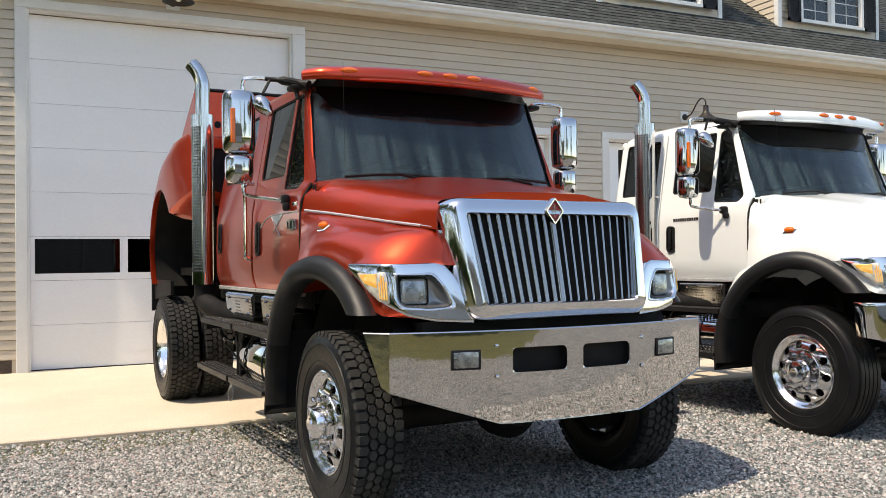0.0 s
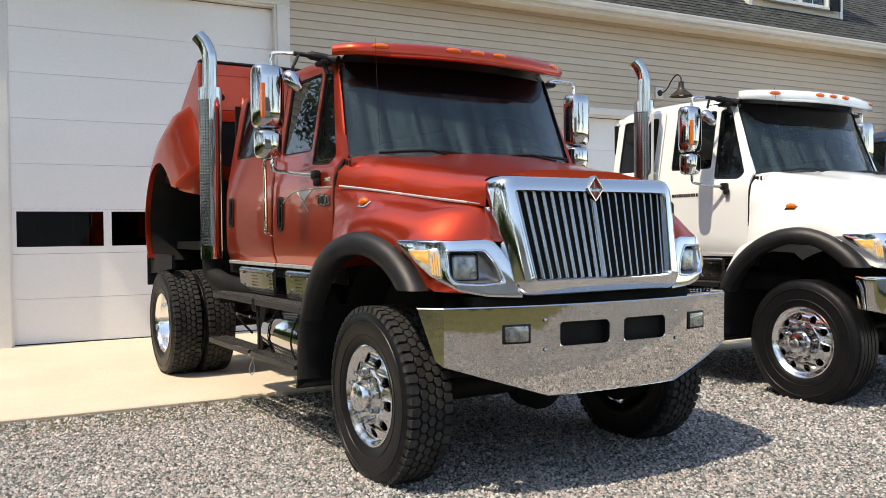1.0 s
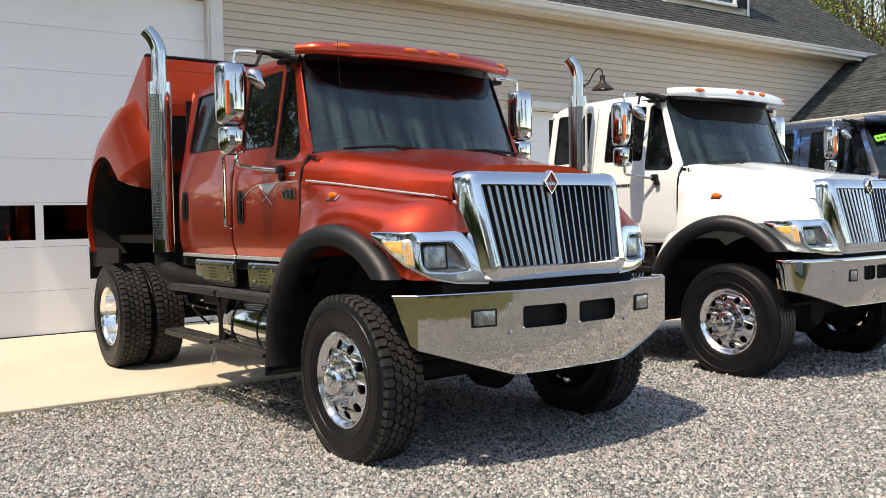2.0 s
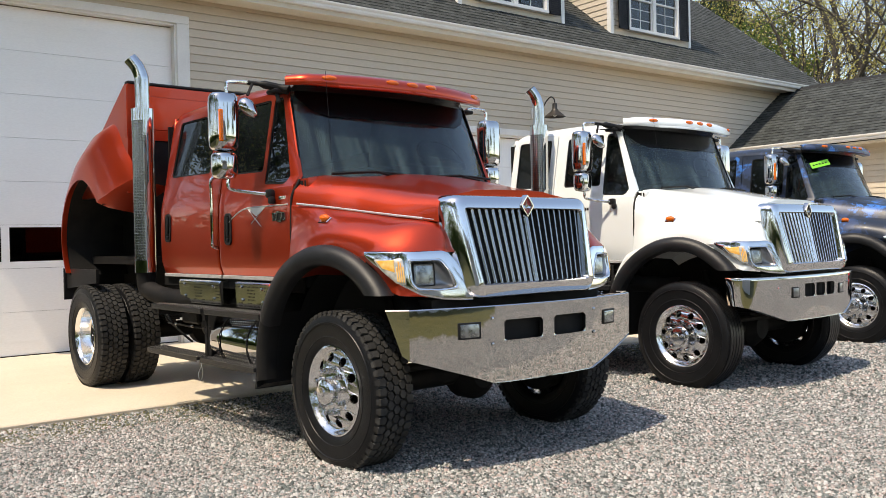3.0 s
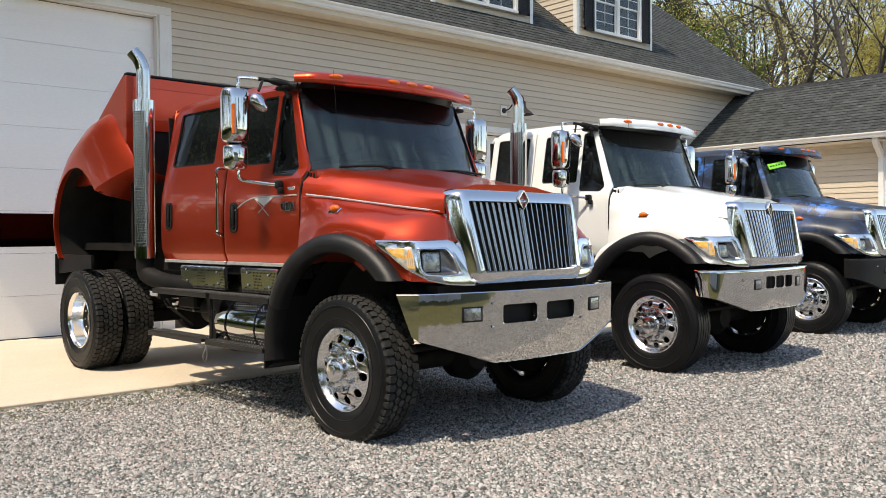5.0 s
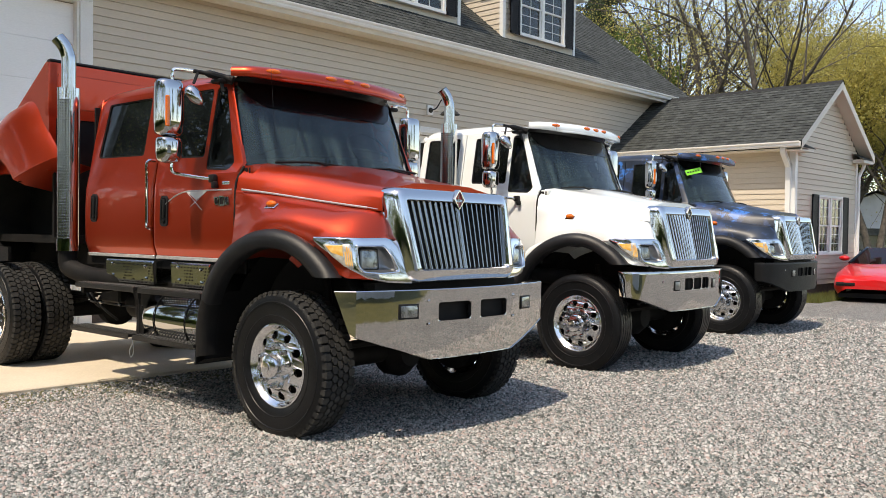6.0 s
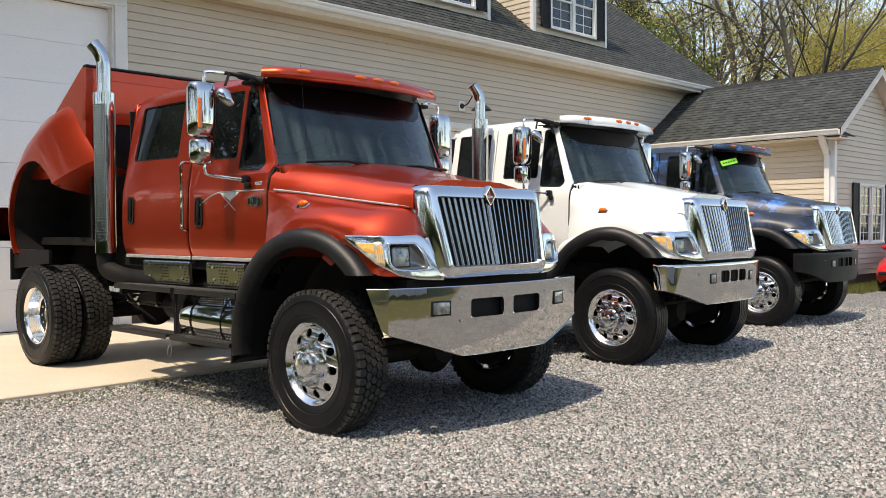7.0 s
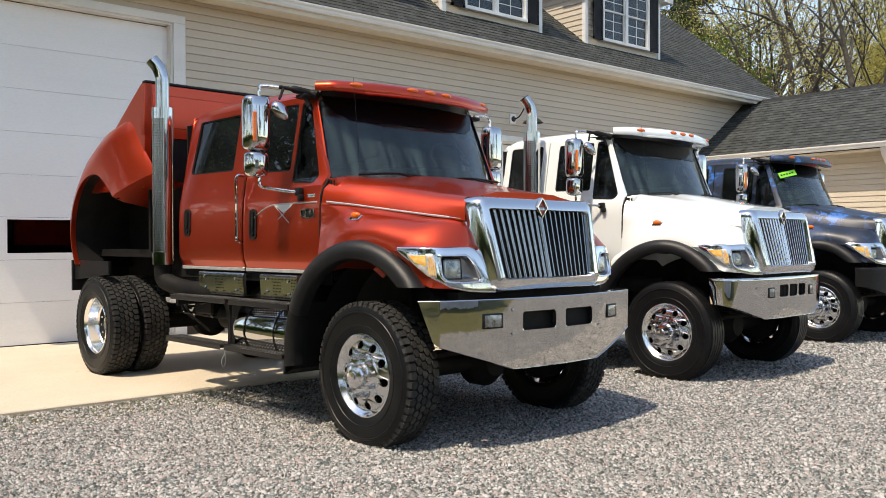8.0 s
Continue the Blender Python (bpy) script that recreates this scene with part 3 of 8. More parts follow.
# eave: soffit, fascia, gutter
EAVE_Y, EAVE_Z, PITCH = 11.08, 5.14, 0.80
EAVE_X1, ROOF_X1 = 20.12, 21.2
bm = bmesh.new()
box(bm, WALL_X0 - 0.3, EAVE_X1, EAVE_Y + 0.05, WALL_Y, EAVE_Z - 0.03, EAVE_Z)
tagged(part("soffit", bm, "soffit", smooth=0), "cream vented soffit under the garage eave", "soffit", kind="structure")
bm = bmesh.new()
box(bm, WALL_X0 - 0.3, EAVE_X1, EAVE_Y + 0.01, EAVE_Y + 0.05, EAVE_Z - 0.06, EAVE_Z + 0.13)
tagged(part("fascia", bm, "soffit", smooth=0), "cream fascia board", "fascia", kind="structure")


def gutter(name, p, q, out, label):
    """An open K-style gutter from p to q; out points away from the wall."""
    p, q, out = Vector(p), Vector(q), Vector(out)
    prof = [(0.0, 0.11), (0.0, 0.0), (0.07, 0.0), (0.085, 0.03), (0.085, 0.06), (0.115, 0.09), (0.115, 0.115), (0.105, 0.115), (0.105, 0.093), (0.075, 0.062), (0.07, 0.01), (0.01, 0.01), (0.01, 0.11)]
    bm = bmesh.new()
    grid(bm, [[p + out * a + Vector((0, 0, z)) for a, z in prof], [q + out * a + Vector((0, 0, z)) for a, z in prof]], close_cols=True)
    return tagged(part(name, bm, "trim", smooth=0), label, "gutter", kind="structure")


gutter("gutter_main", (WALL_X0 - 0.3, EAVE_Y + 0.01, EAVE_Z + 0.015), (EAVE_X1, EAVE_Y + 0.01, EAVE_Z + 0.015), (0, -1, 0), "white metal gutter along the long garage eave")
siding(wall, WALL_X0, WALL_X1, 0.212, EAVE_Z - 0.03, [(a - 0.16, b + 0.21, 0, h + 0.14) for a, b, h in DOORS], place=pose(0, WALL_Y, 0))


def shingles(name, origin, along, up, width, height, clip=None, label=""):
    """Courses of shingle tabs on a slope: origin at the lower edge, along and up unit vectors."""
    origin, along, up = Vector(origin), Vector(along).normalized(), Vector(up).normalized()
    nor = along.cross(up).normalized()
    if nor.z < 0:
        nor = -nor
    co, fi = [], []
    rng = random.Random(3)
    step, tab = 0.14, 0.21
    for k in range(int(height / step) + 1):
        s = k * step
        x = -rng.uniform(0, tab)
        while x < width:
            w = tab * rng.uniform(0.55, 1.15)
            a, b = max(0, x), min(width, x + w - 0.006)
            x += w
            if clip:
                r = clip(s, a, b)
                if not r:
                    continue
                a, b = r
            if b - a < 0.02:
                continue
            t = rng.uniform(0.004, 0.012)
            top = min(height, s + step + 0.03)
            base = len(co)
            for px, ps, ph in ((a, s, 0), (b, s, 0), (b, s, t + 0.006), (a, s, t + 0.006), (b, top, 0.002), (a, top, 0.002)):
                co.append(origin + along * px + up * ps + nor * ph)
            fi += [(base, base + 1, base + 2, base + 3), (base + 3, base + 2, base + 4, base + 5)]
    me = bpy.data.meshes.new(name)
    me.from_pydata(co, [], fi)
    me.materials.append(M["shingle"])
    return tagged(new(name, me), label, "roof shingles", kind="stuff")


RIDGE_Y = 17.7
slope = Vector((0, 1, PITCH)).normalized()
SL = (RIDGE_Y - EAVE_Y) * math.hypot(1, PITCH)
roof_z = lambda y: EAVE_Z + 0.14 + (y - EAVE_Y) * PITCH
bm = bmesh.new()
for sgn in (1, -1):
    ye = EAVE_Y - 0.03 if sgn > 0 else 2 * RIDGE_Y - EAVE_Y
    a, b = (WALL_X0 - 0.35, ROOF_X1)
    z0, z1 = EAVE_Z + 0.12, roof_z(RIDGE_Y) - 0.01
    grid(bm, [[(a, ye, z0), (b, ye, z0)], [(a, RIDGE_Y, z1), (b, RIDGE_Y, z1)]])
    grid(bm, [[(a, ye, z0 - 0.05), (b, ye, z0 - 0.05)], [(a, RIDGE_Y, z1 - 0.12), (b, RIDGE_Y, z1 - 0.12)]])
    grid(bm, [[(a, ye, z0), (b, ye, z0)], [(a, ye, z0 - 0.05), (b, ye, z0 - 0.05)]])
    grid(bm, [[(b, ye, z0), (b, RIDGE_Y, z1)], [(b, ye, z0 - 0.05), (b, RIDGE_Y, z1 - 0.12)]])
    grid(bm, [[(a, ye, z0), (a, RIDGE_Y, z1)], [(a, ye, z0 - 0.05), (a, RIDGE_Y, z1 - 0.12)]])
tagged(part("roof_main", bm, "shingle", smooth=0), "steep grey shingled garage roof", "roof", kind="structure")
shingles("roof_shingles", (-0.85, EAVE_Y - 0.05, EAVE_Z + 0.145), (1, 0, 0), slope, ROOF_X1 + 0.85, SL * 0.62, label="grey asphalt shingles laid in courses on the garage roof")
bm = bmesh.new()
grid(bm, [[(ROOF_X1 - 0.02, EAVE_Y - 0.06, EAVE_Z + 0.13), (ROOF_X1 + 0.03, EAVE_Y - 0.06, EAVE_Z + 0.13)], [(ROOF_X1 - 0.02, RIDGE_Y, roof_z(RIDGE_Y)), (ROOF_X1 + 0.03, RIDGE_Y, roof_z(RIDGE_Y))]])
grid(bm, [[(ROOF_X1 + 0.03, EAVE_Y - 0.06, EAVE_Z + 0.13), (ROOF_X1 + 0.03, EAVE_Y - 0.06, EAVE_Z - 0.06)], [(ROOF_X1 + 0.03, RIDGE_Y, roof_z(RIDGE_Y)), (ROOF_X1 + 0.03, RIDGE_Y, roof_z(RIDGE_Y) - 0.19)]])
tagged(part("rake_board", bm, "trim", smooth=0), "white rake board at the roof end", "trim", kind="structure")


def sash_window(i, x0, x1, z0, z1, at, shutters, twin=True, rows=3, cols=2):
    """A double-hung window, twin or single. at(a, b, d): wall coordinates, d out of the wall is negative."""
    def bx(bm, a0, a1, b0, b1, d0, d1):
        vs = [bm.verts.new(at(a, b, d)) for d in (d0, d1) for a, b in ((a0, b0), (a1, b0), (a1, b1), (a0, b1))]
        for q in ((3, 2, 1, 0), (4, 5, 6, 7), (0, 1, 5, 4), (1, 2, 6, 5), (2, 3, 7, 6), (3, 0, 4, 7)):
            bm.faces.new([vs[k] for k in q])
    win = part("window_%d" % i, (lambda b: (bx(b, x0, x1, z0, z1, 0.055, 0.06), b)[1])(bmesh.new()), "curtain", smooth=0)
    tagged(win, "white double-hung window with grilles, a dark streaked backing and black shutters" if shutters else "white double-hung window", "window", kind="structure")
    fr = bmesh.new()
    f = 0.055
    bx(fr, x0 - f, x1 + f, z1, z1 + f, -0.04, 0.05)
    bx(fr, x0 - f, x1 + f, z0 - f, z0, -0.05, 0.05)
    bx(fr, x0 - f, x0, z0, z1, -0.04, 0.05)
    bx(fr, x1, x1 + f, z0, z1, -0.04, 0.05)
    mids = [(x0, x1)]
    if twin:
        c = (x0 + x1) / 2
        bx(fr, c - 0.05, c + 0.05, z0, z1, -0.035, 0.05)
        mids = [(x0, c - 0.05), (c + 0.05, x1)]
    part("window_frame", fr, "trim", win, smooth=0)
    zm = (z0 + z1) / 2
    for a, b in mids:
        for lo, hi, d in ((z0, zm, 0.01), (zm - 0.03, z1, -0.01)):
            s = bmesh.new()
            w = 0.035
            bx(s, a, b, lo, lo + w, d, d + 0.03)
            bx(s, a, b, hi - w, hi, d, d + 0.03)
            bx(s, a, a + w, lo + w, hi - w, d, d + 0.03)
            bx(s, b - w, b, lo + w, hi - w, d, d + 0.03)
            for k in range(1, cols):
                x = lerp(a, b, k / cols)
                bx(s, x - 0.007, x + 0.007, lo + w, hi - w, d + 0.012, d + 0.02)
            for k in range(1, rows):
                z = lerp(lo, hi, k / rows)
                bx(s, a + w, b - w, z - 0.007, z + 0.007, d + 0.012, d + 0.02)
            sash = part("sash", s, "trim", win, smooth=0)
            g = bmesh.new()
            bx(g, a + w, b - w, lo + w, hi - w, d + 0.022, d + 0.026)
            part("pane", g, "house_glass", sash, smooth=0).visible_shadow = False
    if shutters:
        for a, b in ((x0 - f - 0.02 - shutters, x0 - f - 0.02), (x1 + f + 0.02, x1 + f + 0.02 + shutters)):
            s = bmesh.new()
            lo, hi = z0 - f, z1 + f
            bx(s, a, b, lo, hi, -0.030, -0.02)
            for p, q, r, t in ((a, b, lo, lo + 0.06), (a, b, hi - 0.06, hi), (a, b, zm - 0.03, zm + 0.03), (a, a + 0.05, lo, hi), (b - 0.05, b, lo, hi)):
                bx(s, p, q, r, t, -0.045, -0.02)
            z = lo + 0.07
            while z < hi - 0.08:
                bx(s, a + 0.05, b - 0.05, z, z + 0.022, -0.040, -0.028)
                z += 0.042
            part("shutter", s, "shutter", win, "black louvred shutter", smooth=0)
    return win


# dormers
DORM_Y = 11.86
DZ0, DZ1 = roof_z(DORM_Y) - 0.12, 7.60


def dormer(i, xa, xb):
    dz = DZ0
    w = wall_panel("wall_dormer_%d" % i, [(xa, dz), (xb, dz), (xb, DZ1), ((xa + xb) / 2, DZ1 + (xb - xa) / 2 * 0.7), (xa, DZ1)], [], lambda a, b, d: (a, DORM_Y + d, b), 0.12)
    tagged(w, "tan lap-sided dormer front on the garage roof", "dormer wall", kind="structure")
    x0, x1 = xa + 0.56, xb - 0.56
    siding(w, xa, xb, dz + 0.22, DZ1 + 0.9, [(x0 - 0.06, x1 + 0.06, DZ0 + 0.3, 7.54)], place=pose(0, DORM_Y, 0),
           span=lambda z: (xa + max(0, (z - DZ1) / 0.7), xb - max(0, (z - DZ1) / 0.7)))
    sash_window(10 + i, x0, x1, 6.11, 7.48, lambda a, b, d: (a, DORM_Y - 0.085 + d, b), 0.33)
    ye = EAVE_Y + (DZ1 - EAVE_Z) / PITCH
    for k, x in enumerate((xa, xb)):
        cheek = bmesh.new()
        sheet(cheek, [(DORM_Y + 0.12, dz), (ye, DZ1), (DORM_Y + 0.12, DZ1)], [], lambda a, b, e: (x + e * (1 if k == 0 else -1), a, b), 0.1)
        c = tagged(part("wall_dormer_cheek", cheek, "siding", smooth=0), "tan sided dormer cheek", "dormer wall", kind="structure")
        span = lambda z: (0.0, max(0.04, (z - dz) / PITCH))
        if k == 0:
            pl = Matrix.Translation((x, DORM_Y, 0)) @ Matrix(((0, 1, 0, 0), (1, 0, 0, 0), (0, 0, 1, 0), (0, 0, 0, 1)))
        else:
            pl = Matrix.Translation((x, DORM_Y, 0)) @ Matrix(((0, -1, 0, 0), (1, 0, 0, 0), (0, 0, 1, 0), (0, 0, 0, 1)))
        siding(c, 0, 1, dz + 0.1, DZ1, span=span, place=pl)
    # corner boards, sill board
    for x0b, x1b in ((xa - 0.035, xa + 0.06), (xb - 0.06, xb + 0.035)):
        b = box(bmesh.new(), x0b, x1b, DORM_Y - 0.045, DORM_Y + 0.06, dz + 0.05, DZ1)
        tagged(part("corner_board", b, "trim", smooth=0), "white corner board", "trim", kind="structure")
    b = box(bmesh.new(), xa + 0.06, xb - 0.06, DORM_Y - 0.03, DORM_Y + 0.02, dz + 0.05, dz + 0.22)
    tagged(part("sill_board", b, "siding", smooth=0), "tan board along the foot of the dormer", "trim", kind="structure")
    # little gable roof
    cx, hw = (xa + xb) / 2, (xb - xa) / 2 + 0.28
    r = bmesh.new()
    zt = DZ1 + (xb - xa) / 2 * 0.7 + 0.1
    for s in (-1, 1):
        e = (cx + s * hw, zt - hw * 0.7)
        yb = EAVE_Y + (zt - EAVE_Z) / PITCH + 0.3
        grid(r, [[(cx, DORM_Y - 0.25, zt), (cx, yb, zt)], [(e[0], DORM_Y - 0.25, e[1]), (e[0], yb, e[1])]])
        grid(r, [[(cx, DORM_Y - 0.25, zt - 0.1), (cx, yb, zt - 0.1)], [(e[0], DORM_Y - 0.25, e[1] - 0.1), (e[0], yb, e[1] - 0.1)]])
        grid(r, [[(e[0], DORM_Y - 0.25, e[1]), (e[0], yb, e[1])], [(e[0], DORM_Y - 0.25, e[1] - 0.1), (e[0], yb, e[1] - 0.1)]])
    tagged(part("roof_dormer_%d" % i, r, "shingle", smooth=0), "small grey gabled dormer roof", "roof", kind="structure")
    t = bmesh.new()
    for s in (-1, 1):
        e = (cx + s * hw, zt - hw * 0.7)
        grid(t, [[(cx, DORM_Y - 0.26, zt), (cx, DORM_Y - 0.26, zt - 0.16)], [(e[0], DORM_Y - 0.26, e[1]), (e[0], DORM_Y - 0.26, e[1] - 0.16)]])
        box(t, min(e[0], cx + s * (hw - 0.3)), max(e[0], cx + s * (hw - 0.3)), DORM_Y - 0.25, DORM_Y + 0.6, e[1] - 0.19, e[1] - 0.1)
    tagged(part("rake_board", t, "trim", smooth=0), "white rake boards of the dormer", "trim", kind="structure")


dormer(1, 4.93, 7.71)
dormer(2, 9.21, 11.99)
dormer(3, 13.49, 16.27)

# ---- the wing, whose gable end looks the same way as the garage front ----
WX0, WX1, WY, WZ = 17.75, 21.8, 6.80, 3.40
WRX, WRZ = (WX0 + WX1) / 2, 5.15
OV = 0.42
WP = (WRZ - WZ) / (WRX - WX0 + OV)
w_end = wall_panel("wall_wing_end", [(WX0, 0), (WX1, 0), (WX1, WZ + 0.2), (WRX, WZ + 0.2 + (WRX - WX0) * WP), (WX0, WZ + 0.2)],
                   [[(19.2, 1.06), (20.68, 1.06), (20.68, 2.38), (19.2, 2.38)]], lambda a, b, d: (a, WY + d, b), 0.15)
tagged(w_end, "tan lap-sided gable end wall of the wing", "wall", kind="structure")
siding(w_end, WX0, WX1, 0.30, WRZ, [(19.14, 20.74, 1.0, 2.44)], place=pose(0, WY, 0),
       span=lambda z: (WX0 + max(0, (z - WZ - 0.2) / WP), WX1 - max(0, (z - WZ - 0.2) / WP)))
sash_window(1, 19.2, 20.68, 1.06, 2.38, lambda a, b, d: (a, WY - 0.02 + d, b), 0.38)
w_side = wall_panel("wall_wing_side", [(WY + 0.15, 0), (WALL_Y, 0), (WALL_Y, WZ), (WY + 0.15, WZ)], [], lambda a, b, d: (WX0 + d, a, b), 0.15)
tagged(w_side, "tan lap-sided side wall of the wing in full sun", "wall", kind="structure")
siding(w_side, 0, WALL_Y - WY, 0.30, WZ, place=Matrix.Translation((WX0, WY, 0)) @ Matrix(((0, 1, 0, 0), (1, 0, 0, 0), (0, 0, 1, 0), (0, 0, 0, 1))))
w_far = wall_panel("wall_wing_far", [(WY + 0.15, 0), (WALL_Y + 4, 0), (WALL_Y + 4, WZ), (WY + 0.15, WZ)], [], lambda a, b, d: (WX1 - d, a, b), 0.15)
tagged(w_far, "tan far side wall of the wing", "wall", kind="structure")
bm = box(bmesh.new(), WX0 - 0.01, WX1 + 0.01, WY - 0.012, WY + 0.02, 0, 0.30)
box(bm, WX0 - 0.012, WX0 + 0.02, WY, WALL_Y, 0, 0.30)
tagged(part("foundation_wing", bm, "brick", smooth=0), "dark brick foundation of the wing", "foundation", kind="structure")
for x0b, x1b in ((WX0 - 0.03, WX0 + 0.10), (WX1 - 0.10, WX1 + 0.03)):
    b = box(bmesh.new(), x0b, x1b, WY - 0.04, WY + 0.10, 0.30, WZ)
    tagged(part("corner_board", b, "trim", smooth=0), "white corner board of the wing", "trim", kind="structure")
bm = bmesh.new()
for s in (-1, 1):
    ex, ez = WRX + s * (WRX - WX0 + OV), WZ + 0.13
    ye = 13.2
    yf = WY - 0.30
    grid(bm, [[(WRX, yf, WRZ), (WRX, ye, WRZ)], [(ex, yf, ez), (ex, ye, ez)]])
    grid(bm, [[(WRX, yf, WRZ - 0.1), (WRX, ye, WRZ - 0.1)], [(ex, yf, ez - 0.1), (ex, ye, ez - 0.1)]])
    grid(bm, [[(ex, yf, ez), (ex, ye, ez)], [(ex, yf, ez - 0.1), (ex, ye, ez - 0.1)]])
tagged(part("roof_wing", bm, "shingle", smooth=0), "grey shingled gable roof of the wing", "roof", kind="structure")
upw = Vector((WRX - WX0 + OV, 0, WRZ - WZ - 0.13))
shingles("roof_shingles_wing", (WX0 - OV - 0.02, WY - 0.33, WZ + 0.14), (0, 1, 0), upw, 13.2 - WY + 0.3, upw.length, label="grey asphalt shingles on the wing roof")
bm = bmesh.new()
for k in range(int((13.2 - WY + 0.3) / 0.15)):
    y = WY - 0.33 + k * 0.15
    grid(bm, [[(WRX - 0.13, y, WRZ - 0.045), (WRX, y, WRZ + 0.060), (WRX + 0.13, y, WRZ - 0.045)], [(WRX - 0.13, y + 0.16, WRZ - 0.06), (WRX, y + 0.16, WRZ + 0.046), (WRX + 0.13, y + 0.16, WRZ - 0.06)]])
tagged(part("ridge_cap", bm, "ridge", smooth=0), "dark shingled ridge cap along the wing roof", "roof", kind="structure")
t = bmesh.new()
for s in (-1, 1):
    ex, ez = WRX + s * (WRX - WX0 + OV), WZ + 0.13
    grid(t, [[(WRX, WY - 0.32, WRZ + 0.02), (WRX, WY - 0.32, WRZ - 0.17), (WRX, WY - 0.29, WRZ - 0.17)], [(ex, WY - 0.32, ez + 0.02), (ex, WY - 0.32, ez - 0.17), (ex, WY - 0.29, ez - 0.17)]])
    grid(t, [[(WRX, WY - 0.31, WRZ - 0.12), (WRX, WY, WRZ - 0.12)], [(ex, WY - 0.31, ez - 0.12), (ex, WY, ez - 0.12)]])
    x0b, x1b = sorted((ex, WRX + s * (WRX - WX0 - 0.35)))
    box(t, x0b, x1b, WY - 0.30, WY, ez - 0.19, ez - 0.105)
tagged(part("rake_board_wing", t, "soffit", smooth=0), "cream rake boards and eave returns of the wing gable", "trim", kind="structure")
t = bmesh.new()
for s in (-1, 1):
    ex, ez = WRX + s * (WRX - WX0 + OV), WZ + 0.13
    xi = WRX + s * (WRX - WX0 - 0.42)
    grid(t, [[(ex, WY - 0.31, ez - 0.10), (xi, WY - 0.31, ez - 0.10)], [(ex, WY, ez + 0.06), (xi, WY, ez + 0.06)]])
    grid(t, [[(ex, WY - 0.31, ez - 0.12), (xi, WY - 0.31, ez - 0.12)], [(ex, WY - 0.31, ez - 0.10), (xi, WY - 0.31, ez - 0.10)]])
tagged(part("return_roof", t, "shingle", smooth=0), "little shingled eave returns", "roof", kind="structure")
gutter("gutter_wing", (WX0 - OV - 0.01, WY - 0.3, WZ + 0.02), (WX0 - OV - 0.01, WALL_Y - 0.05, WZ + 0.02), (-1, 0, 0), "white gutter on the wing eave")
b = box(bmesh.new(), WX0 - OV, WX0, WY - 0.3, WALL_Y, WZ - 0.03, WZ)
tagged(part("soffit_wing", b, "soffit", smooth=0), "cream soffit of the wing", "soffit", kind="structure")


def flat_pipe(bm, pts, wide, deep):
    """A rectangular pipe with ribbed faces along points in a plane of constant y."""
    pts = [Vector(p) for p in pts]
    rows = []
    for k, p in enumerate(pts):
        d = (pts[min(k + 1, len(pts) - 1)] - pts[max(k - 1, 0)]).normalized()
        a = Vector((d.z, 0, -d.x)).normalized() * wide / 2
        b = Vector((0, deep / 2, 0))
        rows.append([p - a - b, p - a * 0.36 - b, p - a * 0.28 - b * 0.8, p + a * 0.28 - b * 0.8, p + a * 0.36 - b, p + a - b, p + a + b, p - a + b])
    grid(bm, rows, close_cols=True)


def downspout(p):
    x, y = p
    bm = bmesh.new()
    flat_pipe(bm, smooth_path([(x - 0.38, y + 0.10, WZ + 0.04), (x - 0.38, y + 0.10, WZ - 0.08), (x - 0.10, y + 0.10, WZ - 0.36), (x - 0.075, y + 0.10, WZ - 0.55), (x - 0.075, y + 0.10, 0.2), (x - 0.2, y + 0.10, 0.07)], 4), 0.095, 0.11)
    return tagged(part("downspout", bm, "trim"), "white metal downspout at the corner of the wing", "downspout")


downspout((WX0, WY))
bm = bmesh.new()
tube(bm, smooth_path([(WX1 + 0.28, WY - 0.1, WZ + 0.03), (WX1 + 0.28, WY - 0.1, WZ - 0.12), (WX1 + 0.05, WY - 0.07, WZ - 0.38), (WX1, WY - 0.07, WZ - 0.6), (WX1, WY - 0.07, 0.2)], 4), 0.045, 8)
tagged(part("downspout", bm, "trim"), "white metal downspout at the far corner of the wing", "downspout")


def barn_lamp(x, z):
    lamp = empty("barn_lamp", pose(x, WALL_Y - 0.022, z))
    tagged(lamp, "dark gooseneck barn lamp on the siding over a garage door", "wall lamp", "gooseneck lamps over the doors")
    part("mounting_plate", box(bmesh.new(), -0.09, 0.09, -0.03, 0.0, -0.1, 0.1, 0.006), "trim", lamp, "white mounting block")
    bm = bmesh.new()
    lathe(bm, [(0.0, 0.0), (0.055, 0.0), (0.055, 0.02), (0.03, 0.03), (0, 0.03)], (0, -0.03, 0), (0, -1, 0), 14)
    part("canopy", bm, "lampblack", lamp)
    bm = bmesh.new()
    tube(bm, smooth_path([(0, -0.05, 0), (0, -0.20, 0.03), (0, -0.36, 0.20), (0, -0.48, 0.26), (0, -0.57, 0.20), (0, -0.58, 0.08)], 5), 0.013, 8)
    part("arm", bm, "lampblack", lamp)
    bm = bmesh.new()
    lathe(bm, [(0.0, 0.10), (0.045, 0.10), (0.05, 0.0), (0.08, -0.05), (0.17, -0.12), (0.21, -0.16), (0.205, -0.16), (0.16, -0.115), (0.07, -0.05), (0.0, -0.02)], (0, -0.58, 0.02), (0, 0, 1), 20)
    part("shade", bm, "lampblack", lamp)
    bm = bmesh.new()
    bmesh.ops.create_uvsphere(bm, u_segments=10, v_segments=8, radius=0.045, matrix=Matrix.Translation((0, -0.58, -0.09)))
    part("bulb", bm, "trim", lamp)
    return lamp


for x, z in ((1.95, 4.98), (10.81, 3.93)):
    barn_lamp(x, z)


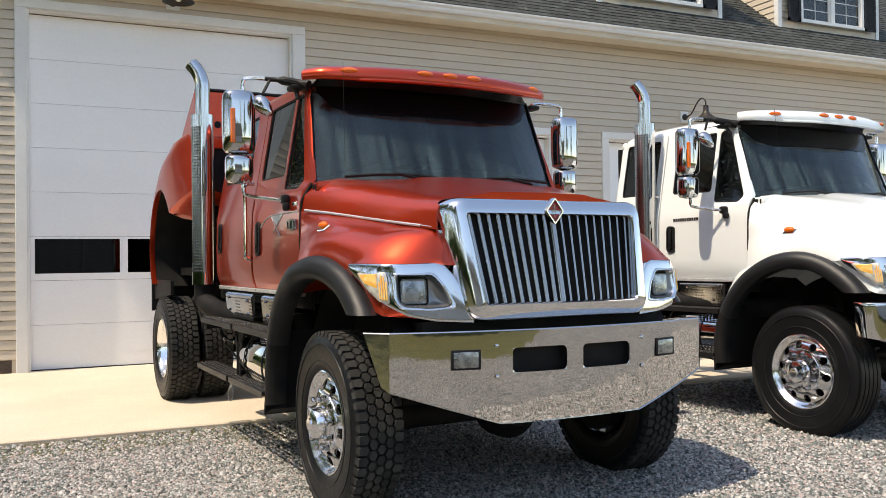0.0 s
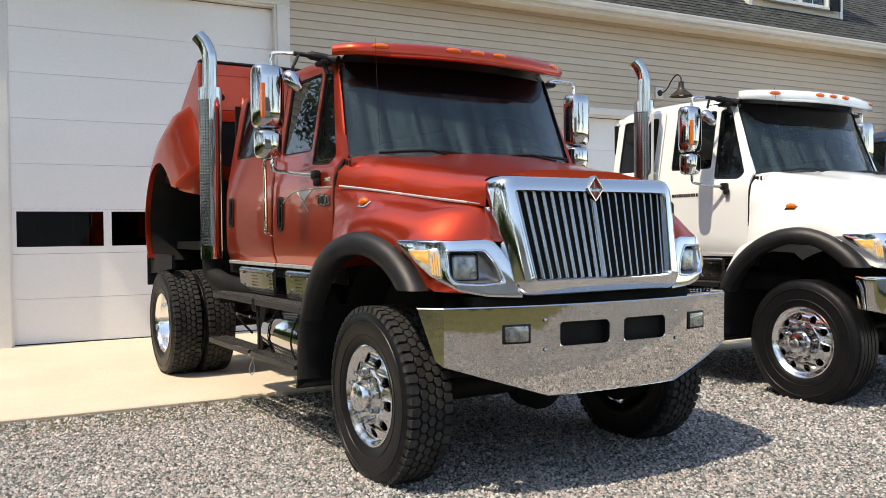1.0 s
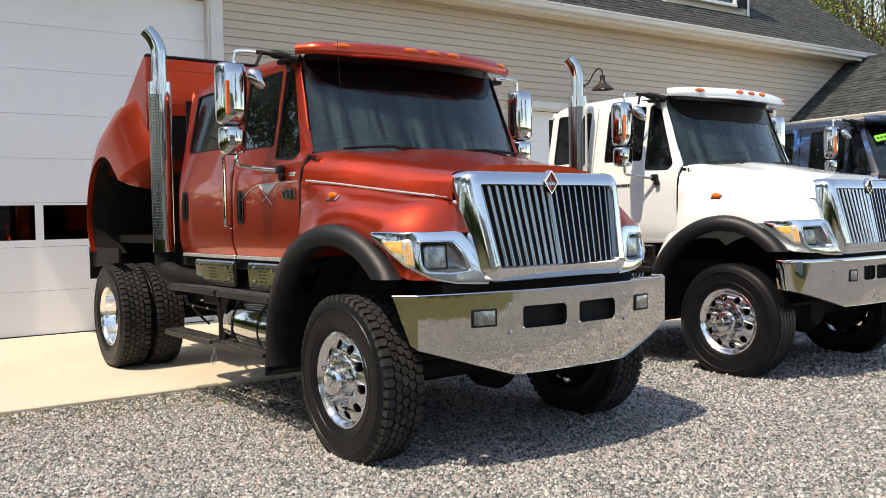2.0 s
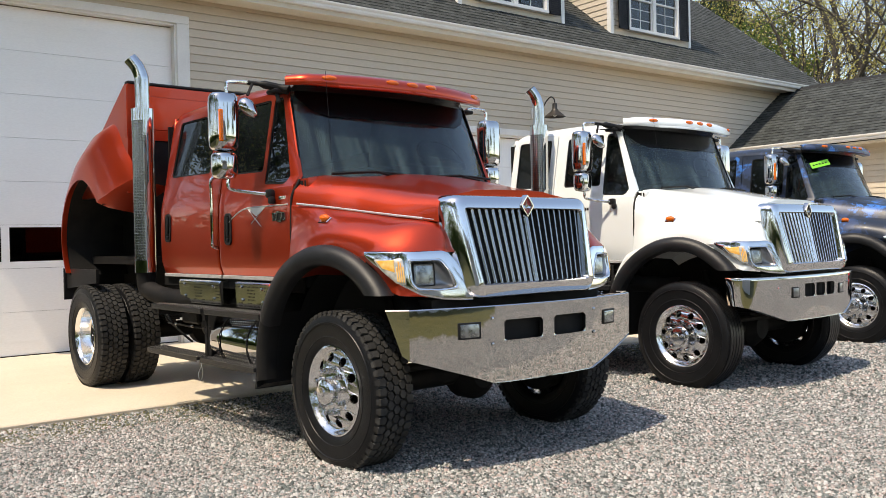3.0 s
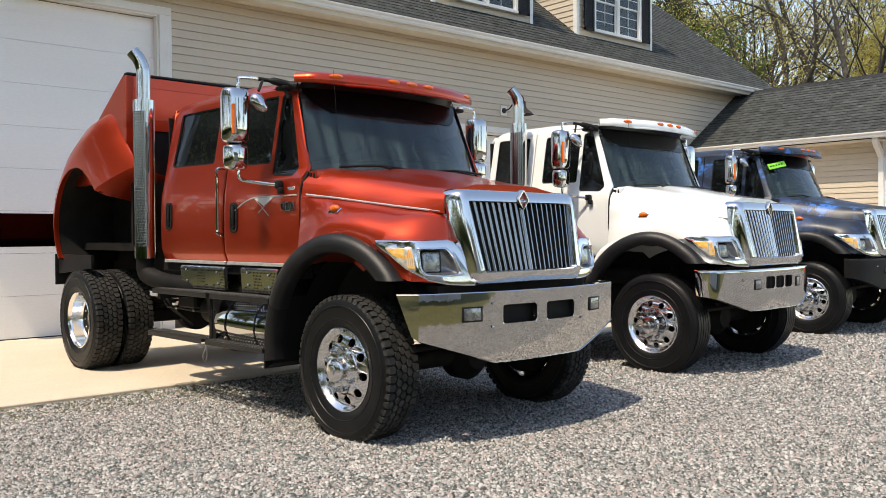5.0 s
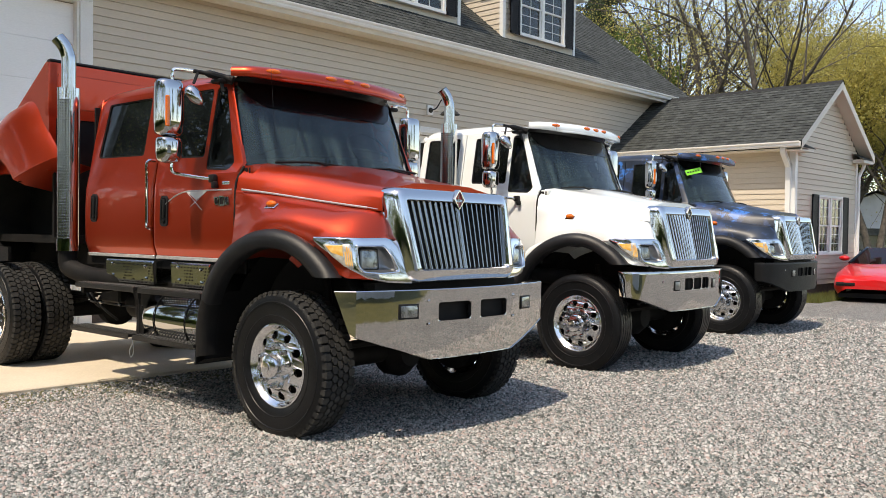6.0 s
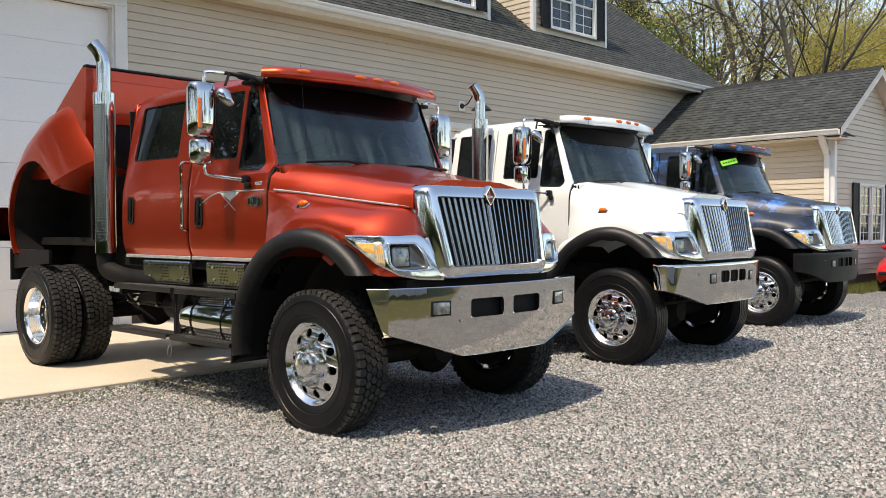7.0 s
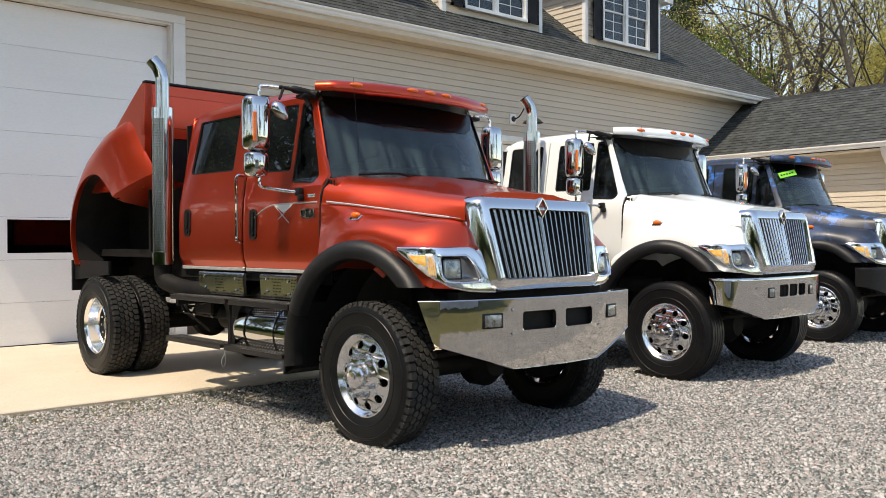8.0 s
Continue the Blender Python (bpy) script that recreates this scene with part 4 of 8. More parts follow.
# ---- trucks ----
# Truck coordinates: x across, y towards the tail from the front axle, z up; the nose looks along -y.
TYRE_R = 0.522
MESHES = {}


def cached(key, make, mat, smooth=35):
    if key not in MESHES:
        MESHES[key] = finish(make(bmesh.new()), key.split("/")[-1], mat, smooth)
    return MESHES[key]


def shared(name, key, make, mat, parent, m=None, label="", smooth=35):
    ob = new(name, cached(key, make, mat, smooth))
    ob.parent = parent
    if m:
        ob.matrix_local = m
    if label:
        ob["label"] = label
    return ob


def tyre_mesh(bm):
    r = TYRE_R
    prof = [(0.283, 0.105), (0.30, 0.125), (0.33, 0.138), (0.352, 0.141), (0.355, 0.145), (0.360, 0.142), (0.40, 0.146), (0.438, 0.145), (0.442, 0.150), (0.450, 0.150), (0.454, 0.145), (0.49, 0.136), (r - 0.02, 0.125), (r - 0.016, 0.10)]
    full = [(a, -x) for a, x in prof] + [(a, x) for a, x in prof[::-1]]
    lathe(bm, full, (0, 0, 0), (1, 0, 0), 56)
    return bm


def lug_tread(bm):
    """Interlocking six-sided blocks in five rows, and shoulder lugs."""
    n, r0, r1 = 54, TYRE_R - 0.016, TYRE_R
    def block(pts):
        lo = [bm.verts.new((x, math.cos(a) * r0, math.sin(a) * r0)) for x, a in pts]
        cx, ca = sum(p[0] for p in pts) / len(pts), sum(p[1] for p in pts) / len(pts)
        hi = [bm.verts.new((cx + (x - cx) * 0.9, math.cos(ca + (a - ca) * 0.9) * r1, math.sin(ca + (a - ca) * 0.9) * r1)) for x, a in pts]
        bm.faces.new(hi)
        for i in range(len(pts)):
            j = (i + 1) % len(pts)
            bm.faces.new((lo[i], lo[j], hi[j], hi[i]))
    da = math.tau / n
    for row in range(5):
        x = (row - 2) * 0.047
        for k in range(n):
            a = k * da + (da / 2 if row % 2 else 0)
            h = da * 0.46
            if abs(row - 2) < 2:
                block([(x - 0.026, a), (x - 0.012, a - h), (x + 0.012, a - h), (x + 0.026, a), (x + 0.012, a + h), (x - 0.012, a + h)])
            else:
                s = 1 if row > 2 else -1
                block([(x - s * 0.024, a), (x - s * 0.012, a - h * 0.95), (x + s * 0.036, a - h * 0.8), (x + s * 0.036, a + h * 0.8), (x - s * 0.012, a + h * 0.95)])
    # lugs that run down on to the shoulder
    for s in (-1, 1):
        for k in range(n):
            a, h = k * da, da * 0.30
            p = []
            for x, r in ((0.122, r1 - 0.004), (0.137, TYRE_R - 0.034)):
                for q in (-h, h):
                    p.append((s * x, math.cos(a + q) * r, math.sin(a + q) * r))
            o = []
            for x, r in ((0.110, r0 - 0.01), (0.128, TYRE_R - 0.042)):
                for q in (-h, h):
                    o.append((s * x, math.cos(a + q) * r, math.sin(a + q) * r))
            v = [bm.verts.new(q) for q in p + o]
            for f in ((0, 1, 3, 2), (0, 4, 5, 1), (2, 3, 7, 6), (0, 2, 6, 4), (1, 5, 7, 3)):
                bm.faces.new([v[i] for i in f])
    return bm


def rib_tread(bm):
    prof = []
    for i in range(5):
        x = (i - 2) * 0.046
        prof += [(TYRE_R - 0.014, x - 0.021), (TYRE_R, x - 0.018), (TYRE_R, x + 0.018), (TYRE_R - 0.014, x + 0.021)]
    lathe(bm, [(TYRE_R - 0.03, -0.132), (TYRE_R - 0.012, -0.122)] + prof + [(TYRE_R - 0.012, 0.122), (TYRE_R - 0.03, 0.132)], (0, 0, 0), (1, 0, 0), 72)
    return bm


def circle(r, n, cx=0.0, cy=0.0, ph=0.0):
    return [(cx + r * math.cos(ph + k * math.tau / n), cy + r * math.sin(ph + k * math.tau / n)) for k in range(n)]


def rim_mesh(front):
    def make(bm):
        if front:
            lathe(bm, [(0.284, 0.12), (0.275, 0.0), (0.276, -0.10), (0.296, -0.118), (0.297, -0.128), (0.288, -0.132), (0.272, -0.118), (0.258, -0.098), (0.250, -0.094)], (0, 0, 0), (1, 0, 0), 48)
            depth = lambda r: -0.094 - 0.030 * math.sin(min(1, max(0, (0.250 - r) / 0.085)) * math.pi / 2)
            hr, R, inner = 0.0305, 0.214, 0.150
        else:
            lathe(bm, [(0.284, 0.12), (0.275, 0.06), (0.276, -0.10), (0.296, -0.118), (0.297, -0.128), (0.288, -0.132), (0.272, -0.115), (0.264, -0.09), (0.258, 0.00), (0.245, 0.02)], (0, 0, 0), (1, 0, 0), 48)
            depth = lambda r: 0.02 + 0.03 * math.sin(min(1, max(0, (0.245 - r) / 0.085)) * math.pi / 2)
            hr, R, inner = 0.0300, 0.208, 0.150
        ro = 0.250 if front else 0.245
        def at(a, b, d):
            return (depth(math.hypot(a, b)) + d, a, b)
        sheet(bm, circle(ro, 60), [circle(inner, 40)] + [circle(hr, 12, R * math.cos(k * math.tau / 10), R * math.sin(k * math.tau / 10)) for k in range(10)], at, 0.02)
        return bm
    return make


def hub_mesh(front):
    def make(bm):
        x = -0.124 if front else 0.05
        s = 1.0 if front else 0.7
        lathe(bm, [(0.166, x + 0.012), (0.164, x - 0.008), (0.150, x - 0.014), (0.115, x - 0.016), (0.092, x - 0.022), (0.088, x - 0.06 * s), (0.080, x - 0.078 * s), (0.05, x - 0.090 * s), (0.035, x - 0.092 * s), (0.033, x - 0.102 * s), (0.0, x - 0.104 * s)], (0, 0, 0), (1, 0, 0), 40)
        return bm
    return make


def nut_mesh(bm):
    lathe(bm, [(0.022, 0.0), (0.021, -0.008), (0.0150, -0.010), (0.0150, -0.036), (0.012, -0.043), (0.0, -0.046)], (0, 0, 0), (1, 0, 0), 12)
    return bm


def wheel(truck, x, y, z, side, front, tread, turn=0.0, full=True):
    """side -1: the outer face looks along -x."""
    m = pose(x, y, z, turn, 0, 0 if side < 0 else 180)
    rim = shared("wheel", "wheel_f" if front else "wheel_r", rim_mesh(front), "alloy", truck, m, "polished ten-hole alloy wheel", 30)
    t = shared("tyre", "tyre", tyre_mesh, "rubber", rim)
    shared("tread", "lug_tread" if tread == "lug" else "rib_tread", lug_tread if tread == "lug" else rib_tread, "tread" if tread == "lug" else "rubber", rim, None, "blocky lug tread" if tread == "lug" else "ribbed highway tread", 25)
    b = shared("brake_drum", "drum", lambda bm: lathe(bm, [(0.0, 0.0), (0.20, 0.0), (0.235, 0.03), (0.235, 0.16), (0.0, 0.16)], (0, 0, 0), (1, 0, 0), 24), "dark", rim)
    if full:
        shared("hub", "hub_f" if front else "hub_r", hub_mesh(front), "alloy", rim, None, "polished hub cover", 30)
        for k in range(10):
            a = (k + 0.5) * math.tau / 10
            x0 = -0.140 if front else 0.036
            shared("lug_nut", "nut", nut_mesh, "chrome", rim, pose(x0, 0.142 * math.cos(a), 0.142 * math.sin(a)), "", 40)
    return rim


def cab_u(z):
    """Half width of the cab side at height z."""
    return table(z, [(1.15, 0.985), (1.21, 1.008), (1.29, 1.035), (1.35, 1.041), (1.55, 1.043), (1.78, 1.036), (1.90, 1.012), (1.95, 1.0), (2.62, 0.885), (2.70, 0.84)])[0]


def front_v(z):
    """Lean of the grille: further forward lower down."""
    return -0.65 - 0.10 * (1.65 - z) / 0.48


def loop_trapezoid(top, bot, z0, z1, r, n=6):
    return round_poly([(-bot, z0), (bot, z0), (top, z1), (-top, z1)], r, n)


def build_truck(m, paint, label, bumper_style, tread, badge="badge", cab_end=3.0, bed_style="dually", stack=(-1.10, 3.13), rear_z=0.062, stack_drop=0.0):
    T = empty("truck", m)
    tagged(T, label, "truck", "parked heavy trucks")
    zf = TYRE_R - 0.034
    zr = zf + rear_z

    # -- hood --
    bm = bmesh.new()
    rows = []
    for i in range(17):
        v = lerp(-0.50, 0.60, i / 16)
        e = table(v, [(-0.5, 0.672, 1.745, 0.690, 1.572), (-0.2, 0.730, 1.795, 0.79, 1.613), (0.1, 0.80, 1.858, 0.87, 1.655), (0.35, 0.885, 1.905, 0.962, 1.692), (0.6, 0.953, 1.945, 1.036, 1.722)])
        we, ze, ws, zs = e
        zc = ze + 0.045 - 0.028 * (i / 16) ** 2
        half = [(0.0, zc), (0.18, zc - 0.001), (0.33, zc - 0.006), (0.40, zc - 0.022), (0.48 * we / 0.7, zc - 0.030), (we * 0.84, ze - 0.004), (we * 0.93, ze - 0.016), (we * 0.985, ze - 0.045), (lerp(we, ws, lerp(0.4, 0.72, i / 16)), lerp(ze, zs, 0.5)), (ws, zs)]
        def lean(a, z):
            """The rear edge follows the bowed glass; its corners reach back to the doors."""
            k = i / 16
            return v + (front_v(z) - front_v(1.75)) * (1 - k) + (0.052 * k ** 3 if a > 0.86 * we else 0) - 0.17 * max(0.0, 1 - (a / (0.9 * we)) ** 2) * k ** 2
        rows.append([(-a, lean(a, z), z) for a, z in half[::-1]] + [(a, lean(a, z), z) for a, z in half[1:]])
    rows.insert(0, [(x * 0.985, y + 0.004, z - 0.055) for x, y, z in rows[0]])
    grid(bm, rows)
    hood = part("hood", bm, paint, T, "", 50)
    # crease line along the hood side
    for s in (-1, 1):
        bm = bmesh.new()
        pts = []
        for i in range(12):
            v = lerp(-0.42, 0.585, i / 11)
            ws, zs = table(v, [(-0.5, 0.695, 1.575), (-0.2, 0.80, 1.615), (0.1, 0.87, 1.655), (0.35, 0.962, 1.692), (0.6, 1.036, 1.722)])
            pts.append((s * (ws + 0.003), v, zs + 0.012))
        tube(bm, pts, 0.008, 6)
        if paint == "red":
            tube(bm, [(s * 0.724, -0.42, 1.600), (s * 0.700, -0.50, 1.588)], 0.003, 5)
            part("side_stripe", bm, "silver", T)
        else:
            bm.free()

    # -- fenders --
    def plan(k):
        """Inner to outer end of the bezel: across, along."""
        p = smooth_path([(0.560, -0.690, 0), (0.70, -0.660, 0), (0.84, -0.627, 0), (0.955, -0.580, 0), (1.035, -0.480, 0), (1.083, -0.325, 0)], 8)
        i = k * (len(p) - 1)
        a, b = p[int(i)], p[min(int(i) + 1, len(p) - 1)]
        q = a.lerp(b, i - int(i))
        return q.x, q.y
    bez_top = lambda k: table(k, [(0, 1.15), (0.05, 1.20), (0.09, 1.28), (0.14, 1.345), (0.18, 1.378), (0.24, 1.392), (0.5, 1.388), (1.0, 1.395)])[0]
    bez_bot = lambda k: table(k, [(0, 1.078), (0.28, 1.092), (0.5, 1.122), (0.7, 1.188), (0.85, 1.275), (1.0, 1.365)])[0]
    R, AV, AZ = 0.845, 0.10, 0.59      # wheel arch: radius, centre

    def arch(s, u, r, a):
        """A place on the wheel arch, which draws in towards the nose."""
        d = table(math.degrees(a), [(-12, 0.0), (30, 0.018), (50, 0.030), (70, 0.036), (90, 0.0), (105, -0.042), (120, -0.072), (145, -0.078)])[0]
        return (s * (u + d), AV + math.cos(a) * r - 1.1 * d, AZ + math.sin(a) * r)
    for s in (-1, 1):
        def on(k, z, d=0.0, s=s):
            u, v = plan(k)
            (ua, va), (ub, vb) = plan(max(0, k - 0.03)), plan(min(1, k + 0.03))
            q = math.hypot(ub - ua, vb - va)
            return (s * (u + d * (vb - va) / q), v - d * (ub - ua) / q + 0.16 * (z - 1.10), z)
        bm = bmesh.new()
        rows = []
        for i in range(19):
            v = lerp(0.653, -0.25, i / 18)
            ws, zs = table(v, [(-0.25, 0.773, 1.606), (0.1, 0.871, 1.656), (0.35, 0.963, 1.693), (0.6, 1.037, 1.723), (0.66, 1.039, 1.726)])
            cu, cz = table(v, [(-0.25, 0.955, 1.540), (0.0, 1.010, 1.598), (0.22, 1.035, 1.622), (0.42, 1.050, 1.615), (0.56, 1.048, 1.570), (0.66, 1.045, 1.54)])
            mu, mz = table(v, [(-0.25, 1.045, 1.470), (0.0, 1.105, 1.520), (0.25, 1.140, 1.520), (0.5, 1.125, 1.42), (0.66, 1.062, 1.36)])
            back = table(v, [(-0.3, 0.085), (-0.1, 0.06), (0.1, 0.0), (0.3, -0.036), (0.7, -0.02)])[0]
            ez = AZ + math.sqrt(max(0.02, R * R - (v - AV - back) ** 2))
            eu = table(v, [(-0.25, 1.06), (0.0, 1.11), (0.2, 1.155), (0.5, 1.15), (0.66, 1.09)])[0]
            mz = max(mz, ez + 0.02)
            p = smooth_path([(ws, zs, 0), (lerp(ws, cu, 0.55), lerp(zs, cz, 0.40), 0), (cu, cz, 0), (mu, mz, 0), (eu, ez, 0)], 4)
            rows.append([(s * (ws - 0.035), v, zs + 0.022)] + [(s * q.x, v, q.y) for q in p])
        # the nose fans round to the top edge of the headlamp surround
        for i in range(1, 13):
            t = i / 12
            k = lerp(1.0, 0.19, t)
            ex, ey, ez = on(k, bez_top(k) + 0.002, -0.004)
            E = Vector((abs(ex), ey, ez))
            S = Vector((lerp(0.773, 0.672, t), lerp(-0.25, -0.545, t), lerp(1.606, 1.570, t)))
            C = Vector((0.955, -0.25, 1.540)).lerp(Vector((0.664, -0.572, 1.505)), t)
            Mm = Vector((1.045, -0.25, 1.470)).lerp(Vector((0.668, -0.598, 1.445)), t)
            bulge = math.sin(t * math.pi) * 0.055
            C += Vector((bulge * 0.4, -bulge * 0.5, bulge * 0.6))
            Mm += Vector((bulge * 0.7, -bulge * 1.1, bulge * 0.35))
            p = smooth_path([S, S.lerp(C, 0.55) + Vector((0, 0, 0.006)), C, Mm, E], 4)
            rows.append([(s * (p[0].x - 0.035), p[0].y + 0.02, p[0].z + 0.02)] + [(s * q.x, q.y, q.z) for q in p])
        rows.append([(x - s * 0.03, y + 0.03, z) for x, y, z in rows[-1]])
        rows.append([(x - s * 0.10, y + 0.10, z) for x, y, z in rows[-2]])
        grid(bm, rows)
        inner_verts = [q for q in bm.verts if not q.is_boundary]
        for k in range(9):
            bmesh.ops.smooth_vert(bm, verts=inner_verts, factor=0.5, use_axis_x=True, use_axis_y=True, use_axis_z=True)
        f = part("fender", bm, paint, T, "", 60)
        # painted skirt that follows the flare down past the sill
        bm = bmesh.new()
        rows = []
        for i in range(15):
            t = i / 14
            a = math.radians(lerp(66, 22, t))
            wide = lerp(0.02, 0.115, min(1, t * 2.2)) * lerp(1.0, 0.62, max(0, t - 0.5) * 2)
            rows.append([arch(s, u, 0.838 + wide * f, a) for u, f in ((1.10, 0.0), (1.112, 0.25), (1.100, 0.65), (1.060, 0.95), (1.02, 1.0))])
        grid(bm, rows)
        part("fender_skirt", bm, paint, T, "", 60)
        # marker lamp on the crown
        bm = bmesh.new()
        bmesh.ops.create_uvsphere(bm, u_segments=14, v_segments=8, radius=1)
        bmesh.ops.transform(bm, matrix=pose(s * 1.045, 0.225, 1.622, 0, s * 25, 0) @ Matrix.Diagonal((0.028, 0.050, 0.026, 1)), verts=bm.verts)
        mk = part("side_marker", bm, "amber", f, "amber side marker lamp")
        bm = bmesh.new()
        box(bm, -0.028, 0.028, -0.058, 0.052, -0.006, 0.006, 0.004)
        bmesh.ops.transform(bm, matrix=pose(s * 1.045, 0.225, 1.606, 0, s * 38, 0), verts=bm.verts)
        part("marker_base", bm, "chrome", f)
        # flare
        bm = bmesh.new()
        rows = []
        n = 36
        for i in range(n + 1):
            row = []
            k = i / n
            back = max(0.0, (k - 0.8) / 0.2)
            for u, r in ((1.07, 0.838), (1.10, 0.856), (1.15, 0.853), (1.188, 0.835), (1.208, 0.795), (1.210, 0.755), (1.195, 0.728), (1.16, 0.718), (1.08, 0.722)):
                a = lerp(math.pi - math.asin(0.535 / r), math.radians(-8), k)
                row.append(arch(s, u + 0.008 * back, r, a))
            rows.append(row)
        cutoff = 28
        vs = grid(bm, rows[:cutoff + 1])
        bm.faces.new(vs[0])
        part("fender_flare", bm, "flare", T, "dull black plastic fender flare", 50)
        bm = bmesh.new()
        grid(bm, [[(x - s * 0.004, y, z) for x, y, z in r] for r in rows[cutoff:]])
        part("flap_edge", bm, "dark", T, "", 50)
        # inner fender and the flap behind the wheel
        bm = bmesh.new()
        rows = []
        for i in range(21):
            a = lerp(math.radians(132), math.radians(58), i / 20)
            rows.append([arch(s, 1.12, 0.728, a), arch(s, 0.92, 0.76, a), arch(s, 0.66, 0.74, a), arch(s, 0.60, 0.66, a)])
        grid(bm, rows)
        part("inner_fender", bm, paint, T)
        bm = bmesh.new()
        rows = []
        for i in range(21):
            a = lerp(math.radians(150), math.radians(20), i / 20)
            c, sn = math.cos(a), math.sin(a)
            rows.append([(s * 0.93, AV + c * 0.745, AZ + sn * 0.745), (s * 0.655, AV + c * 0.725, AZ + sn * 0.725), (s * 0.62, AV + c * 0.66, AZ + sn * 0.66), (s * 0.58, AV + c * 0.40, AZ + sn * 0.40)])
        grid(bm, rows)
        part("wheel_well_liner", bm, "black", T, "black liner of the wheel well")
        bm = bmesh.new()
        rows = []
        for i in range(9):
            a = lerp(math.radians(31), math.radians(-10), i / 8)
            c, sn = math.cos(a), math.sin(a)
            rows.append([(s * 1.19, AV + c * 0.73, AZ + sn * 0.73), (s * 0.56, AV + c * 0.75, AZ + sn * 0.75)])
        rows.append([(s * 1.218, 0.885, 0.425), (s * 0.70, 0.90, 0.42)])
        grid(bm, rows)
        sheet(bm, [(-1.218, 0.42), (-0.55, 0.42), (-0.55, 1.12), (-1.10, 1.05), (-1.19, 0.8)], [], lambda a, b, d: (-s * a, 0.885 + d, b), 0.02)
        part("splash_flap", bm, "black", T)

    # -- grille --
    zt, zb = 1.655, 1.172
    loops = []
    for top, bot, z0, z1, r, dv, back in ((0.555, 0.495, zb + 0.01, zt - 0.01, 0.022, 0.08, 0), (0.562, 0.502, zb + 0.003, zt - 0.003, 0.024, 0.0, 0), (0.569, 0.509, zb - 0.005, zt + 0.005, 0.028, -0.012, 0),
                                          (0.618, 0.560, zb - 0.070, zt + 0.066, 0.080, -0.012, 0), (0.642, 0.578, zb - 0.084, zt + 0.080, 0.085, 0.000, 0.1), (0.656, 0.588, zb - 0.090, zt + 0.086, 0.085, 0.010, 0.3), (0.666, 0.594, zb - 0.090, zt + 0.086, 0.075, 0.010, 1.0), (0.655, 0.66, zb - 0.088, zt + 0.070, 0.075, 0.012, 1.6), (0.650, 0.69, zb - 0.086, zt + 0.040, 0.075, 0.012, 2.6)):
        lp = loop_trapezoid(top, bot, z0, z1, r)
        ring = []
        for a, b in lp:
            up = min(1.0, max(0.0, (b - 1.10) / 0.45))
            crown = 0.026 * max(0.0, 1 - (a / 0.62) ** 2) * min(1, back) * (1 if b > 1.6 else 0)
            if back >= 0.3:
                a += math.copysign(0.030 * math.sin(math.pi * min(1.0, max(0.0, (b - 1.15) / 0.58))), a) * min(1, back)
            ring.append((a, front_v(max(b, zb)) + 0.14 * max(0.0, zb - b) + dv + 0.02 * (a / 0.6) ** 2 + back * lerp(0.035, 0.118, up), b + crown))
        loops.append(ring)
    bm = bmesh.new()
    grid(bm, loops, close_cols=True)
    sur = part("grille_surround", bm, "satin", T, "chrome grille surround", 50)
    nb = 19
    for i in range(nb):
        k = (i + 0.5) / nb * 2 - 1
        bm = bmesh.new()
        rows = []
        ang = radians(-36 if k < -0.01 else 36 if k > 0.01 else 0)
        hw, ht = (0.0130, 0.0080) if abs(k) > 0.01 else (0.020, 0.016)
        for z, w in ((zb - 0.002, 0.505), (zt + 0.002, 0.565)):
            u, v = k * w, front_v(z) + 0.030 + 0.02 * k * k
            rows.append([(u + a * math.cos(ang) - c * math.sin(ang), v + a * math.sin(ang) + c * math.cos(ang), z) for a, c in ((-hw, 0), (-hw * 0.75, -ht * 0.6), (-hw * 0.3, -ht * 0.95), (hw * 0.3, -ht * 0.95), (hw * 0.75, -ht * 0.6), (hw, 0), (hw * 0.6, ht * 0.6), (-hw * 0.6, ht * 0.6))])
        grid(bm, rows, close_cols=True)
        # red bars get the darker colour in place of a darker reflection
        part("grille_bar", bm, "bar" if paint == "red" else "satin", sur, "", 50)
    bm = bmesh.new()
    grid(bm, [[(-0.6, front_v(zb) + 0.10, zb - 0.03), (0.6, front_v(zb) + 0.10, zb - 0.03)], [(-0.6, front_v(zt) + 0.10, zt + 0.03), (0.6, front_v(zt) + 0.10, zt + 0.03)]])
    part("radiator_screen", bm, "dark", sur)
    # raised diamond badge: bevelled bright rim round an enamel field with bright strokes
    bm = bmesh.new()
    vb, zd = front_v(1.675) + 0.004, 1.675
    dia = lambda k: round_poly([(0, -0.080 * k), (0.064 * k, 0), (0, 0.080 * k), (-0.064 * k, 0)], 0.012 * k, 3)
    grid(bm, [[(a, vb + d, zd + b) for a, b in dia(k)] for k, d in ((1.0, 0.03), (1.0, -0.006), (0.95, -0.014), (0.82, -0.014), (0.77, -0.004), (0.77, 0.012))], close_cols=True)
    part("badge_frame", bm, "chrome", sur, "", 40)
    bm = bmesh.new()
    sheet(bm, dia(0.78), [], lambda a, b, d: (a, vb + 0.001 + d, zd + b), 0.012)
    part("badge_field", bm, badge, sur, "small diamond-shaped badge")
    bm = bmesh.new()
    for a0, a1, b0, b1 in ((-0.0022, 0.0022, -0.034, 0.036), (-0.014, -0.0105, -0.020, 0.004), (0.0105, 0.014, -0.020, 0.004), (-0.014, 0.014, 0.003, 0.0065)):
        box(bm, a0, a1, vb - 0.003, vb + 0.002, zd + b0, zd + b1)
    part("badge_bar", bm, "steel", sur)
    # panel between grille and bumper
    bm = bmesh.new()
    box(bm, -0.80, 0.80, -0.58, -0.30, 0.98, 1.085)
